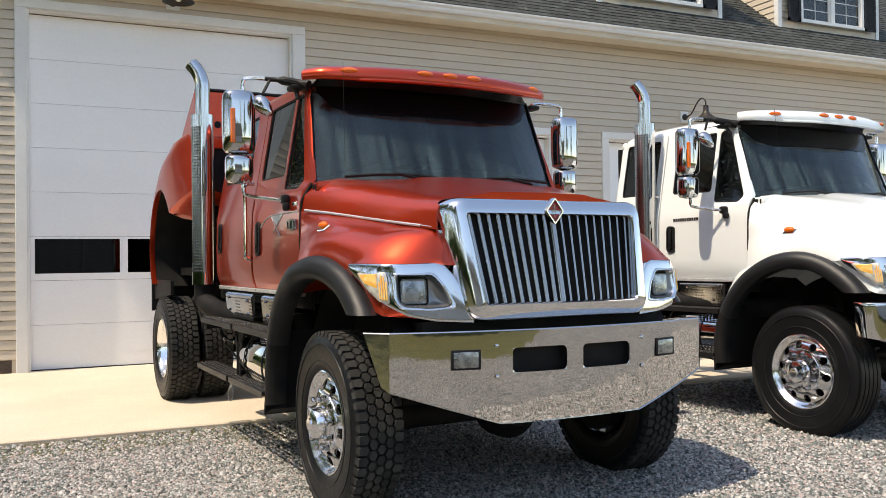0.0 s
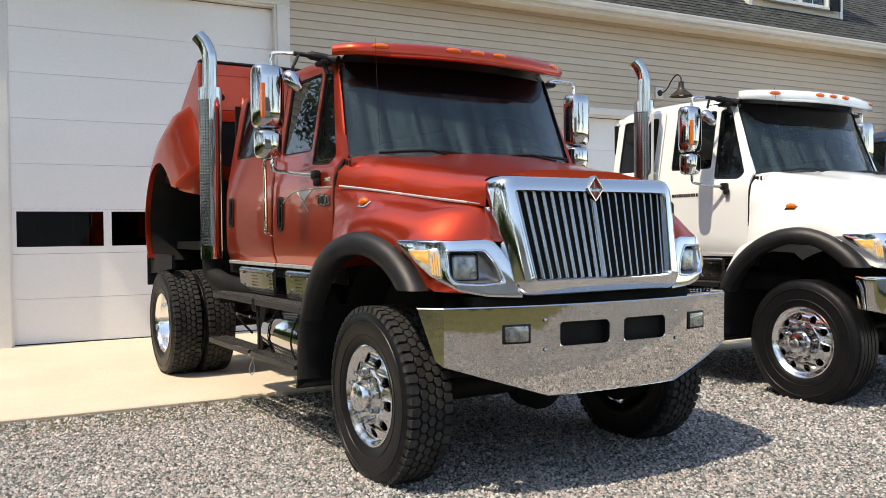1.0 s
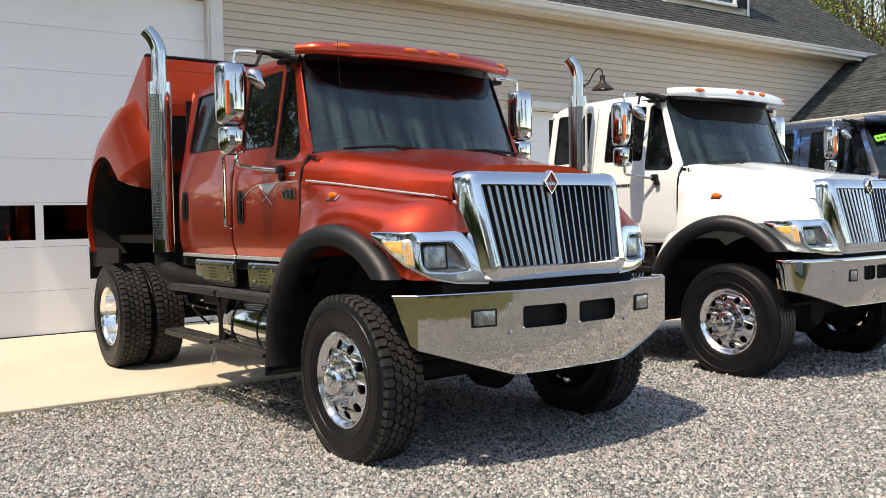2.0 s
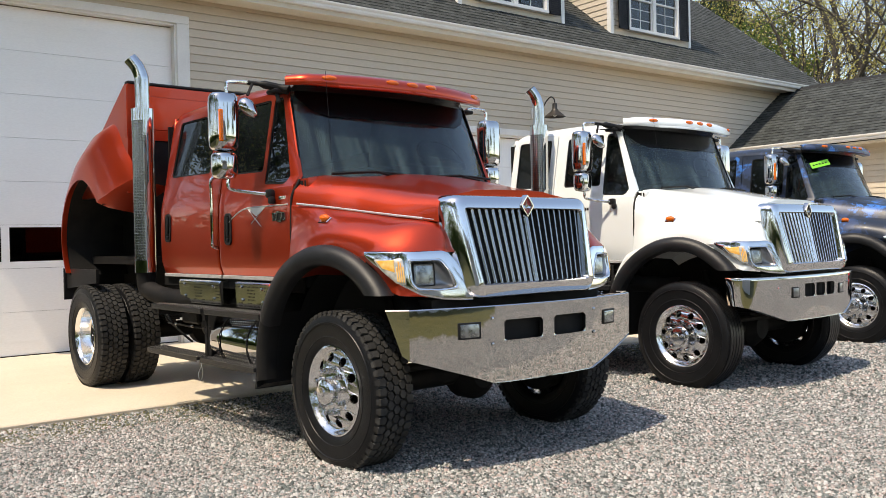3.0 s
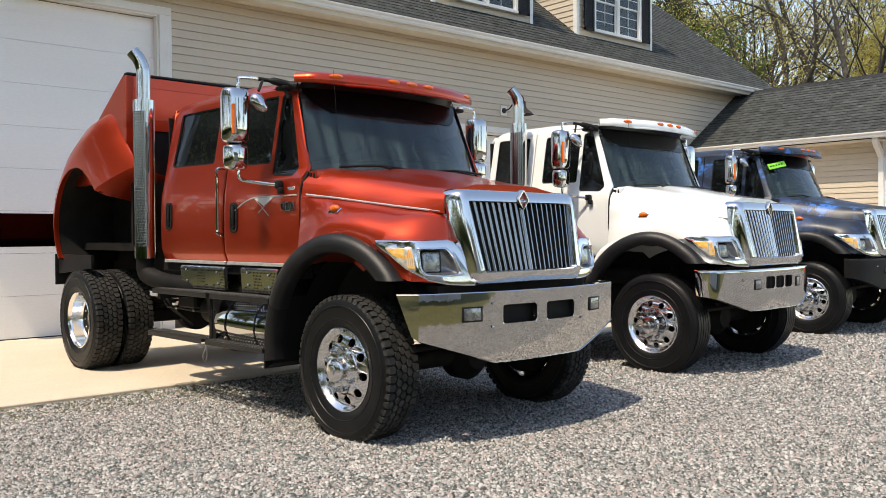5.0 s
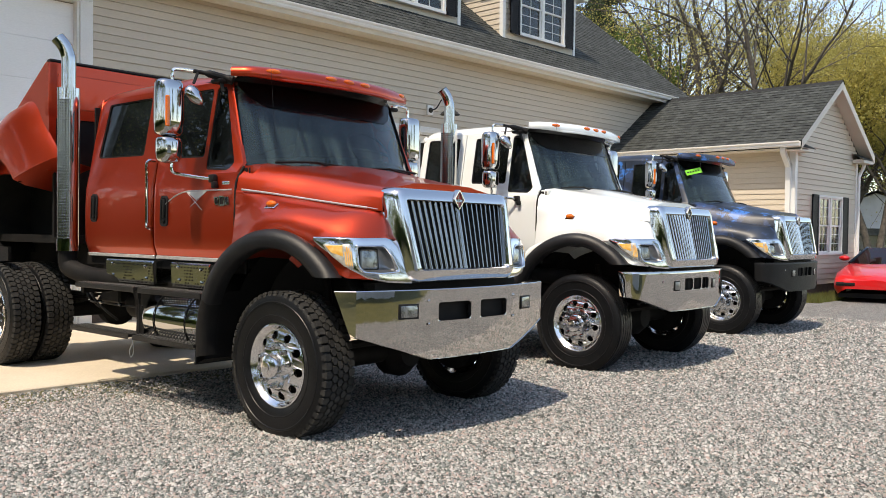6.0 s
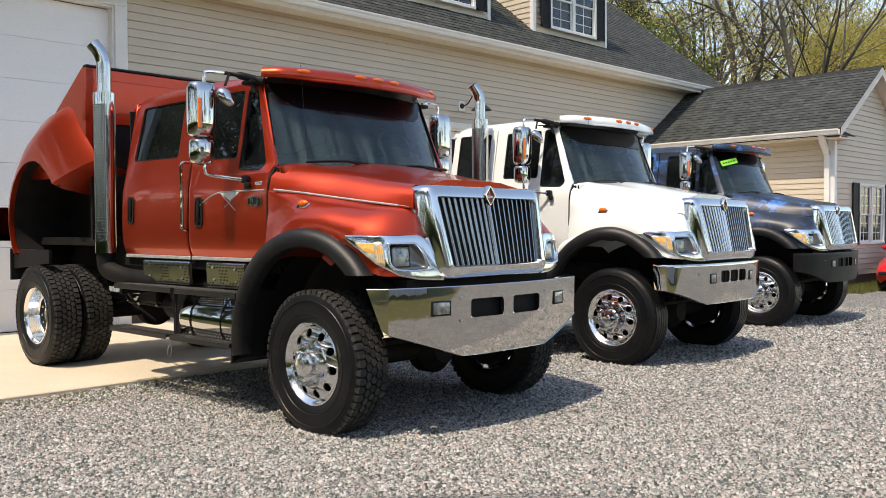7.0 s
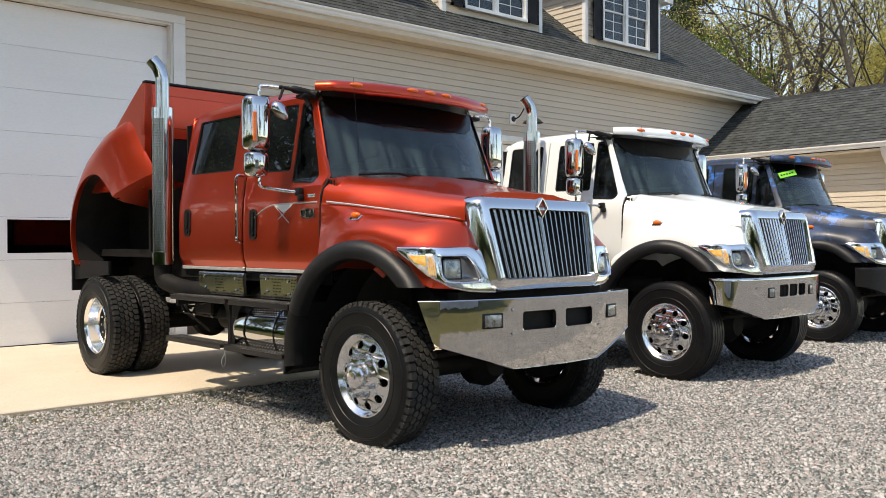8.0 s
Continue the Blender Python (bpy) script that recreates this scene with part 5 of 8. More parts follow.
    part("valance", bm, "dark", T)

    # -- headlamp bezels --
    for s in (-1, 1):
        def on(k, z, d=0.0, s=s):
            u, v = plan(k)
            (ua, va), (ub, vb) = plan(max(0, k - 0.03)), plan(min(1, k + 0.03))
            q = math.hypot(ub - ua, vb - va)
            return (s * (u + d * (vb - va) / q), v - d * (ub - ua) / q + 0.16 * (z - 1.10), z)
        bowl = round_poly([(0.575, 1.332), (0.28, 1.332), (0.20, 1.26), (0.15, 1.165), (0.32, 1.158), (0.52, 1.168), (0.575, 1.20)], 0.03, 4)
        mid = Vector((0.37, 1.245))
        scaled = lambda f: [(mid.x + (p[0] - mid.x) * f, mid.y + (p[1] - mid.y) * f) for p in bowl]

        def inside(x, y, poly):
            c = False
            for (xa, ya), (xb, yb) in zip(poly, poly[1:] + poly[:1]):
                if (ya > y) != (yb > y) and x < xa + (y - ya) * (xb - xa) / (yb - ya):
                    c = not c
            return c
        bm = bmesh.new()
        rows, at = [], []
        nk, nz = 72, 30
        for i in range(nk + 1):
            k = i / nk
            zt_, zb_ = bez_top(k), bez_bot(k)
            rows.append([on(k, zb_, -0.03)] + [on(k, lerp(zb_, zt_, j / nz), 0.010 * math.sin(j / nz * math.pi) ** 0.5) for j in range(nz + 1)] + [on(k, zt_, -0.03)])
            at.append([(k, lerp(zb_, zt_, max(0, min(nz, j - 1)) / nz)) for j in range(nz + 3)])
        vs = [[bm.verts.new(p) for p in r] for r in rows]
        cut = scaled(1.035)
        for i in range(nk):
            for j in range(nz + 2):
                if not inside((at[i][j][0] + at[i + 1][j][0]) / 2, (at[i][j][1] + at[i][j + 1][1]) / 2, cut):
                    bm.faces.new((vs[i][j], vs[i + 1][j], vs[i + 1][j + 1], vs[i][j + 1]))
        bz = part("headlamp_bezel", bm, "satin", T, "chrome headlamp surround", 60)
        bm = bmesh.new()
        grid(bm, [[on(k, z, d) for k, z in scaled(f)] for f, d in ((1.16, 0.006), (1.11, 0.0135), (1.03, 0.0135), (0.985, 0.006), (0.96, -0.01))], close_cols=True)
        part("bowl_lip", bm, "satin", bz, "", 60)
        bm = bmesh.new()
        vs = grid(bm, [[on(k, z, d) for k, z in scaled(f)] for f, d in ((0.965, -0.008), (0.90, -0.035), (0.78, -0.055), (0.5, -0.062), (0.2, -0.064))], close_cols=True)
        bm.faces.new(vs[-1])
        part("lamp_recess", bm, "recess", bz, "dull grey inner bowl of the headlamp", 60)

        o = round_poly([(0.635, 1.185), (0.725, 1.197), (0.845, 1.272), (0.905, 1.347), (0.648, 1.350), (0.635, 1.27)], 0.02, 4)
        cen = Vector((0.735, 1.285))
        bm = bmesh.new()
        vs = grid(bm, [[on(cen.x + (p[0] - cen.x) * f, cen.y + (p[1] - cen.y) * f, dd) for p in o] for f, dd in ((1.02, 0.0), (1.0, 0.012), (0.93, 0.0155), (0.6, 0.018), (0.25, 0.018))], close_cols=True)
        bm.faces.new(vs[-1])
        turn = part("turn_signal", bm, "turn", bz, "amber and clear turn lamp", 45)
        ribs = [[(0.725, 1.262), (0.84, 1.290), (0.882, 1.338), (0.725, 1.341)]]
        ribs += [[(k, z0_), (k + 0.013, z0_ + 0.002), (k + 0.013, z1_), (k, z1_)] for k, z0_, z1_ in ((0.642, 1.20, 1.30), (0.661, 1.20, 1.325), (0.680, 1.20, 1.335), (0.700, 1.205, 1.30))]
        for rib in ribs:
            bm = bmesh.new()
            mx_, mz_ = sum(p[0] for p in rib) / 4, sum(p[1] for p in rib) / 4
            vs = grid(bm, [[on(mx_ + (p[0] - mx_) * f, mz_ + (p[1] - mz_) * f, dd) for p in rib] for f, dd in ((1.0, 0.014), (0.9, 0.0215), (0.3, 0.0225))], close_cols=True)
            bm.faces.new(vs[-1])
            part("amber_facet", bm, "amberlens", turn)
        lamp_m = pose(s * 0.840, -0.560, 1.247, -6, 0, s * 10)
        bm = bmesh.new()
        box(bm, -0.086, 0.086, -0.004, 0.07, -0.084, 0.084, 0.024, 3)
        bmesh.ops.transform(bm, matrix=lamp_m, verts=bm.verts)
        part("headlamp_housing", bm, "black", bz)
        bm = bmesh.new()
        box(bm, -0.074, 0.074, -0.014, 0.02, -0.070, 0.070, 0.022, 3)
        bmesh.ops.transform(bm, matrix=lamp_m, verts=bm.verts)
        part("headlamp", bm, "lens", bz, "clear rectangular headlamp lens")
        # painted panel between flare and headlamp surround
        bm = bmesh.new()
        rows = []
        for i in range(17):
            t = i / 16
            k = lerp(1.0, 0.42, t)
            p = Vector(on(k, bez_bot(k) + 0.006, -0.010))
            if t < 0.6:
                a = math.radians(lerp(114, 141, t / 0.6))
                q = Vector(arch(s, lerp(1.13, 1.09, t / 0.6), 0.848, a))
            else:
                q = Vector(arch(s, 1.09, 0.848, math.radians(141))).lerp(Vector(on(0.42, bez_bot(0.42) - 0.004, -0.02)), (t - 0.6) / 0.4)
                q.y = min(q.y, on(k, 1.06, -0.03)[1] + 0.03)
            rows.append([p, p.lerp(q, 0.5) + Vector((s * 0.004, -0.004, 0)), q])
        grid(bm, rows)
        part("lower_fender_panel", bm, paint, T)

    # -- bumper --
    if bumper_style == "deep":
        z1, z0, zend = 1.035, 0.552, 0.765
        pl = [(-1.115, -0.555)] + [(u, -0.825 + 0.165 * abs(u / 1.015) ** 2.2) for u in [1.015 * (j / 9 - 1) for j in range(19)]] + [(1.115, -0.555)]
        mat, lab = "polish", "deep polished steel bumper"
        cuts = [(-0.378, -0.052), (0.052, 0.378)]
        zh0, zh1 = 0.815, 0.945
        fogs = [(-0.635, 0.893), (0.665, 0.893)]
        notch = 0.45
    else:
        z1, z0, zend = 1.050, 0.635, 0.80
        pl = [(-1.13, -0.42), (-1.118, -0.49), (-1.08, -0.555), (-1.02, -0.604), (-0.97, -0.630)] + [(u, -0.764 + 0.115 * abs(u / 0.92) ** 2.4) for u in [0.92 * (j / 7 - 1) for j in range(15)]] + [(0.97, -0.630), (1.02, -0.604), (1.08, -0.555), (1.118, -0.49), (1.13, -0.42)]
        mat, lab = ("polish", "short polished steel bumper") if bumper_style == "short" else ("black", "black steel bumper")
        cuts = [(u - 0.090, u + 0.090) for u in (-0.21, 0.0, 0.21)]
        zh0, zh1 = 0.850, 0.975
        fogs = [(-0.46, 0.90), (0.46, 0.90)]
        notch = 0.58

    def face_v(u):
        for a, b in zip(pl, pl[1:]):
            if a[0] <= u <= b[0] + 1e-9:
                return lerp(a[1], b[1], (u - a[0]) / (b[0] - a[0]))
        return pl[0][1]
    # one pressed sheet, bent across, with the air slots cut out
    bm = bmesh.new()
    ends = sorted({round(q, 4) for c in cuts for q in c})
    us = sorted({round(a, 4) for a, _ in pl} | {-notch, notch} | set(ends))
    us = [u for u in us if u in ends or abs(u) >= 0.6 or abs(u) == notch or min(abs(u - e) for e in ends) > 0.02]
    zlow = lambda u: table(abs(u), [(0, z0), (notch, z0), (1.115, zend)])[0]
    rows = []
    for u in us:
        tk = 0.045 if u in (us[0], us[-1]) else 0.0
        col = [lerp(zlow(u), zh0, j / 5) for j in range(5)] + [zh0, zh1] + [lerp(zh1, z1, j / 3) for j in range(1, 4)]
        if tk and bumper_style == "deep":
            fold = (math.copysign(1.015, u), face_v(math.copysign(1.015, u)))
            cut_in = lambda z: 0.66 * (z1 - z) / (z1 - zend)
            rows.append([(lerp(u, fold[0], cut_in(z)), lerp(face_v(u), fold[1], cut_in(z)), z) for z in col])
            continue
        rows.append([(u * (1 - tk * (z1 - z) / (z1 - z0)), face_v(u) + 0.010 * (1 - (z - z0) / (z1 - z0)), z) for z in col])
    vs = [[bm.verts.new(p) for p in r] for r in rows]
    for i in range(len(us) - 1):
        for j in range(len(rows[0]) - 1):
            if j == 5 and any(lo - 1e-3 <= us[i] and us[i + 1] <= hi + 1e-3 for lo, hi in cuts):
                continue
            bm.faces.new((vs[i][j], vs[i + 1][j], vs[i + 1][j + 1], vs[i][j + 1]))
    for lo, hi in cuts:
        ia, ib = us.index(round(lo, 4)), us.index(round(hi, 4))
        ring = [rows[i][5] for i in range(ia, ib + 1)] + [rows[i][6] for i in range(ib, ia - 1, -1)]
        grid(bm, [ring + ring[:1], [(x, y + 0.03, z) for x, y, z in ring + ring[:1]]])
        for i, j, du, dz in ((ia, 5, 0.028, 0.028), (ib, 5, -0.028, 0.028), (ia, 6, 0.028, -0.028), (ib, 6, -0.028, -0.028)):
            x, y, z = rows[i][j]
            arc = [(x + du * (1 - math.sin(q)), face_v(x) + 0.005 + (y - face_v(us[i])) * 0.4, z + dz * (1 - math.cos(q))) for q in [k * math.pi / 8 for k in range(5)]]
            c = bm.verts.new((x, y, z))
            av = [bm.verts.new(p) for p in arc]
            for p, q in zip(av, av[1:]):
                bm.faces.new((c, p, q))
    # folded top and lower lips
    grid(bm, [[(u, face_v(u), z1) for u in us], [(u, face_v(u) + 0.006, z1 + 0.006) for u in us], [(u * 0.99, face_v(u) + 0.10, z1 + 0.004) for u in us]])
    grid(bm, [[(u, face_v(u), zlow(u)) for u in us], [(u * 0.99, face_v(u) + 0.06, zlow(u) - 0.002) for u in us]])
    turn = -2.4 if bumper_style == "deep" else 0.0
    bp = part("bumper", bm, mat, T, lab, 20 if bumper_style == "deep" else 62)
    bp.matrix_local = pose(0, -0.80, 0) @ pose(0, 0, 0, 0, 0, turn) @ pose(0, 0.80, 0)
    bm = bmesh.new()
    for c in cuts:
        lo, hi = c
        v = face_v((lo + hi) / 2)
        box(bm, lo - 0.03, hi + 0.03, v + 0.06, v + 0.075, 0.79, 0.97)
    part("bumper_backing", bm, "dark", bp)
    for u, z in fogs:
        hw = 0.080 if bumper_style == "deep" else 0.055
        ang = math.degrees(math.atan2(face_v(u + 0.05) - face_v(u - 0.05), 0.1))
        mm = pose(u, face_v(u), z, 0, 0, ang)
        bm = bmesh.new()
        box(bm, -hw, hw, -0.005, 0.02, -0.052, 0.052, 0.004, 2)
        bmesh.ops.transform(bm, matrix=mm, verts=bm.verts)
        fl = part("fog_lamp", bm, "black", bp, "small rectangular fog lamp")
        bm = bmesh.new()
        box(bm, -hw + 0.012, hw - 0.012, -0.007, 0.0, -0.042, 0.042, 0.006, 2)
        bmesh.ops.transform(bm, matrix=mm, verts=bm.verts)
        part("fog_lens", bm, "lens" if bumper_style == "deep" else "recess", bp)
    bolts = [(-0.47, 0.96), (-0.47, 0.80), (0.47, 0.96), (0.47, 0.80)] if bumper_style == "deep" else [(-0.70, 0.95), (0.70, 0.95)]
    for u, z in bolts:
        bm = bmesh.new()
        lathe(bm, [(0.011, 0), (0.010, 0.005), (0.006, 0.008), (0, 0.009)], (u, face_v(u), z), (0, -1, 0), 10)
        part("bolt", bm, "chrome", bp)

    # -- cab shell --
    bm = bmesh.new()
    rows = []
    for i in range(13):
        v = lerp(0.84, cab_end, i / 12)
        zc = table(v, [(0.84, 2.645), (1.1, 2.705), (1.6, 2.745), (cab_end - 0.5, 2.745), (cab_end - 0.15, 2.735), (cab_end, 2.69)])[0]
        half = [(0.0, zc), (0.35, zc - 0.006), (0.62, zc - 0.022), (0.78, zc - 0.05), (0.845, zc - 0.085), (0.878, zc - 0.125), (0.886, zc - 0.16)]
        front = lambda a: max(v, 0.84 + 0.125 * (a / 0.886) ** 2.3 + 0.01 * i)
        rows.append([(-a, front(a), z) for a, z in half[::-1]] + [(a, front(a), z) for a, z in half[1:]])
    grid(bm, rows)
    # back wall with a rounded corner
    rows = []
    for i in range(13):
        z = lerp(1.20, 2.62, i / 12)
        u = cab_u(z) - 0.008
        rows.append([(-u, cab_end - 0.085, z), (-u + 0.012, cab_end - 0.035, z), (-u + 0.05, cab_end - 0.005, z), (0, cab_end, z), (u - 0.05, cab_end - 0.005, z), (u - 0.012, cab_end - 0.035, z), (u, cab_end - 0.085, z)])
    grid(bm, rows)
    # rocker, cowl and A-pillars
    for s in (-1, 1):
        rows = []
        for i in range(9):
            k = i / 8
            z = lerp(1.92, 2.61, k)
            rows.append([(s * lerp(0.924, 0.864, k), lerp(0.688, 0.934, k), z), (s * lerp(0.936, 0.872, k), lerp(0.674, 0.926, k), z), (s * lerp(0.948, 0.880, k), lerp(0.678, 0.934, k), z), (s * lerp(0.954, 0.886, k), lerp(0.694, 0.966, k), z)])
        grid(bm, rows)
    shell = part("cab_shell", bm, paint, T, "", 50)
    sol = shell.modifiers.new("thick", "SOLIDIFY")
    sol.thickness, sol.offset = 0.02, -1
    for s in (-1, 1):
        bm = bmesh.new()
        x0, x1 = sorted((s * 0.965, s * 0.985))
        box(bm, x0, x1, 0.60, cab_end, 1.10, 1.212, 0.006)
        part("cowl_side", grid_mesh([[(s * (cab_u(z) - 0.03 - 0.075 * max(0.0, (z - 1.80) / 0.09)), v, z) for v in (0.615, 0.64, 0.70)] for z in (1.21, 1.45, 1.72, 1.80, 1.85)]), "dark", T)
        x0, x1 = sorted((s * 0.80, s * 0.956))
        part("cowl_corner", box(bmesh.new(), x0, x1, 0.560, 0.702, 1.84, 1.918, 0.012, 2), paint, T)
        part("rocker", bm, "dark", T, "black rocker panel under the doors")
    # inner cab: floor, bulkhead, dark lining, dash and seats
    bm = bmesh.new()
    ce = cab_end - 3.0
    box(bm, -0.96, 0.96, 0.60, 2.97 + ce, 1.14, 1.20)
    box(bm, -0.96, 0.96, 0.585, 0.60, 1.20, 1.90)
    box(bm, -0.93, 0.93, 2.955 + ce, 2.975 + ce, 1.2, 2.55)
    for s in (-1, 1):
        box(bm, s * 0.955 - 0.008, s * 0.955 + 0.008, 0.62, 2.95 + ce, 1.2, 1.90)
    box(bm, -0.86, 0.86, 0.95, 2.95 + ce, 2.60, 2.62)
    part("cab_lining", bm, "inner", T)
    bm = bmesh.new()
    rows = []
    for v, z in ((0.64, 1.88), (0.82, 1.915), (1.04, 1.895), (1.14, 1.84), (1.15, 1.55)):
        rows.append([(-0.86, v + 0.06, z), (-0.5, v - 0.04, z + 0.01), (0, v - 0.05, z), (0.5, v - 0.04, z + 0.01), (0.86, v + 0.06, z)])
    grid(bm, rows)
    part("dashboard", bm, "dash", T, "grey dashboard")
    for u in (-0.48, 0.48):
        bm = bmesh.new()
        box(bm, u - 0.26, u + 0.26, 1.55, 2.05, 1.35, 1.62, 0.05, 3)
        t = box(bmesh.new(), -0.25, 0.25, -0.07, 0.07, 0.0, 0.62, 0.05, 3)
        merge(bm, t, pose(u, 2.0, 1.60, -10))
        t = box(bmesh.new(), -0.13, 0.13, -0.05, 0.05, 0.0, 0.2, 0.04, 3)
        merge(bm, t, pose(u, 2.10, 2.20, -8))
        part("seat", bm, "inner", T)
    bm = bmesh.new()
    box(bm, -0.8, 0.8, 2.50 + ce * 0.6, 2.92 + ce, 1.35, 1.6, 0.05, 3)
    box(bm, -0.8, 0.8, 2.78 + ce, 2.93 + ce, 1.6, 2.2, 0.05, 3)
    part("rear_bench", bm, "inner", T)
    bm = bmesh.new()
    ring = [(0.19 * math.cos(a), 0.19 * math.sin(a), 0) for a in [k * math.tau / 24 for k in range(25)]]
    tube(bm, ring, 0.016, 8, False)
    tube(bm, [(-0.19, 0, 0), (0.19, 0, 0)], 0.02, 6)
    bmesh.ops.transform(bm, matrix=pose(0.48, 1.32, 1.90, 50, 0, 0), verts=bm.verts)
    part("steering_wheel", bm, "black", T)

    # -- doors --
    def uside(z):
        return lerp(1.0, 0.885, (z - 1.95) / 0.67) if z > 1.95 else cab_u(z)
    def skin(v, z):
        """Half width of the door skin: it curves in towards the windscreen pillar."""
        return uside(z) - 0.05 * max(0.0, (0.95 - v) / 0.28) ** 2 * min(1.0, max(0.0, (z - 1.865) / 0.07))
    back = 1.70 if ce == 0 else 1.635
    for s in (-1, 1):
        for name, va, vb_, outer, holes in (
            ("front_door", 0.665, 1.775, [(0.667, 1.865), (1.775, 1.865), (1.775, 2.60), (0.952, 2.60), (0.676, 1.94)],
             [[(0.755, 1.94), (0.795, 1.885), (1.085, 1.900), (1.085, 2.55), (0.962, 2.55)], [(1.13, 2.0), (back, 2.01), (back - 0.005, 2.55), (1.13, 2.55)]]),
            ("rear_door", 1.79, 2.913 + ce, [(1.79, 1.865), (2.913 + ce, 1.865), (2.88, 2.55), (2.83, 2.60), (1.79, 2.60)] if ce == 0 else [(1.785, 1.865), (2.913 + ce, 1.865), (2.913 + ce, 2.60), (1.785, 2.60)],
             [[(2.03, 2.055), (2.80, 2.065), (2.75, 2.56), (2.03, 2.56)] if ce == 0 else [(1.875, 2.03), (2.855 + ce, 2.03), (2.845 + ce, 2.565), (1.875, 2.565)]])):
            bm = bmesh.new()
            rows = []
            zs = [1.215, 1.25, 1.30, 1.38, 1.5, 1.62, 1.70, 1.78, 1.83, 1.865]
            for z in zs:
                u = cab_u(z)
                rows.append([(s * (u - 0.03), va, z), (s * (u - 0.004), va + 0.002, z), (s * u, va + 0.012, z), (s * u, va + 0.03, z), (s * u, vb_ - 0.03, z), (s * u, vb_ - 0.012, z), (s * (u - 0.004), vb_ - 0.002, z), (s * (u - 0.03), vb_, z)])
            grid(bm, rows)
            # pressed line across the door
            sheet(bm, outer, [round_poly(h, 0.035, 4) for h in holes], lambda a, b, d: (s * (skin(a, b) - d), a, b), 0.03)
            door = part(name, bm, paint, T, "", 30)
            for i, h in enumerate(holes):
                cx, cy = sum(p[0] for p in h) / len(h), sum(p[1] for p in h) / len(h)
                big = [(cx + (p[0] - cx) * 1.03, cy + (p[1] - cy) * 1.03) for p in h]
                bm = bmesh.new()
                sheet(bm, round_poly(big, 0.035, 4), [], lambda a, b, d: (s * (skin(a, b) - 0.014 - d), a, b), 0.006)
                part("vent_window" if (name == "front_door" and i == 0) else "door_window", bm, "side_glass", door, "dark tinted side glass", 0)
                bm = bmesh.new()
                o, inn = round_poly(big, 0.035, 4), round_poly([(cx + (p[0] - cx) * 0.955, cy + (p[1] - cy) * 0.955) for p in h], 0.03, 4)
                sheet(bm, o, [inn], lambda a, b, d: (s * (skin(a, b) - 0.006 - d), a, b), 0.008)
                part("window_seal", bm, "black", door, "black rubber seal", 0)
            # handle in its cup
            if name == "rear_door" and ce:
                continue
            hv = 1.605 if name == "front_door" else 2.752
            zc = 1.58 if name == "front_door" else 1.615
            cup = [(-0.055, -0.125), (0.055, -0.125), (0.055, 0.125), (-0.055, 0.125)]
            inner_cup = [(p * 0.74, q * 0.86) for p, q in cup]
            hm = lambda a, b, d: (s * (cab_u(zc + b) + 0.012 - d), hv + a, zc + b)
            bm = bmesh.new()
            sheet(bm, round_poly(cup, 0.045, 5), [round_poly(inner_cup, 0.036, 5)], hm, 0.016)
            hd = part("door_handle", bm, "flare", door, "black handle cup", 40)
            bm = bmesh.new()
            sheet(bm, round_poly(inner_cup, 0.036, 5), [], lambda a, b, d: hm(a, b, d + 0.009), 0.003)
            part("cup_recess", bm, "dark", hd)
            bm = bmesh.new()
            box(bm, -0.008, 0.012, -0.017, 0.017, -0.055, 0.098, 0.008, 2)
            box(bm, -0.008, 0.008, -0.016, 0.016, -0.095, -0.070, 0.007, 2)
            bmesh.ops.transform(bm, matrix=pose(s * (cab_u(zc) + 0.012), hv, zc), verts=bm.verts)
            part("handle_grip", bm, "black", hd)
            # moulding along the sill
            bm = bmesh.new()
            box(bm, s * 1.012 - 0.010, s * 1.012 + 0.010, va + 0.01, vb_ - 0.01, 1.184, 1.213, 0.004)
            part("sill_trim", bm, "silver", door)
        # upright grab bar between the doors
        bm = bmesh.new()
        gr = 0.014 if ce == 0 else 0.008
        tube(bm, smooth_path([(s * 1.015, 1.80, 2.00), (s * 1.085, 1.80, 1.985), (s * 1.085, 1.80, 1.85), (s * 1.085, 1.80, 1.5), (s * 1.085, 1.80, 1.45), (s * 1.035, 1.80, 1.43)], 4), gr, 10)
        part("grab_bar", bm, "chrome", T)
        # cowl seam
        bm = bmesh.new()
        tube(bm, smooth_path([(s * 0.962, 0.659, 1.912), (s * 0.984, 0.659, 1.875), (s * 1.028, 0.659, 1.80), (s * 1.037, 0.659, 1.722), (s * 1.042, 0.659, 1.60), (s * 1.043, 0.659, 1.46)], 4), 0.0085, 8)
        part("hood_gap", bm, "dark", T)
        if paint == "red":
            # swoosh line, badge shapes on the door
            bm = bmesh.new()
            pts = []
            for i in range(15):
                v = lerp(0.70, 1.62, i / 14)
                z = 1.735 - 0.115 * max(0, (v - 1.25) / 0.37) ** 2
                pts.append((s * (cab_u(z) + 0.001), v, z))
            tube(bm, pts, 0.006, 6)
            part("door_stripe", bm, "silver", T)
            bm = bmesh.new()
            sheet(bm, [(1.02, 1.732), (1.30, 1.732), (1.16, 1.665)], [], lambda a, b, d: (s * (cab_u(b) + 0.003 - d), a, b), 0.003)
            part("door_emblem", bm, "trim", T)
            # plain slanted badge plates with dark centres
            side = lambda a, b, d: (s * (1.052 - d), a, b)
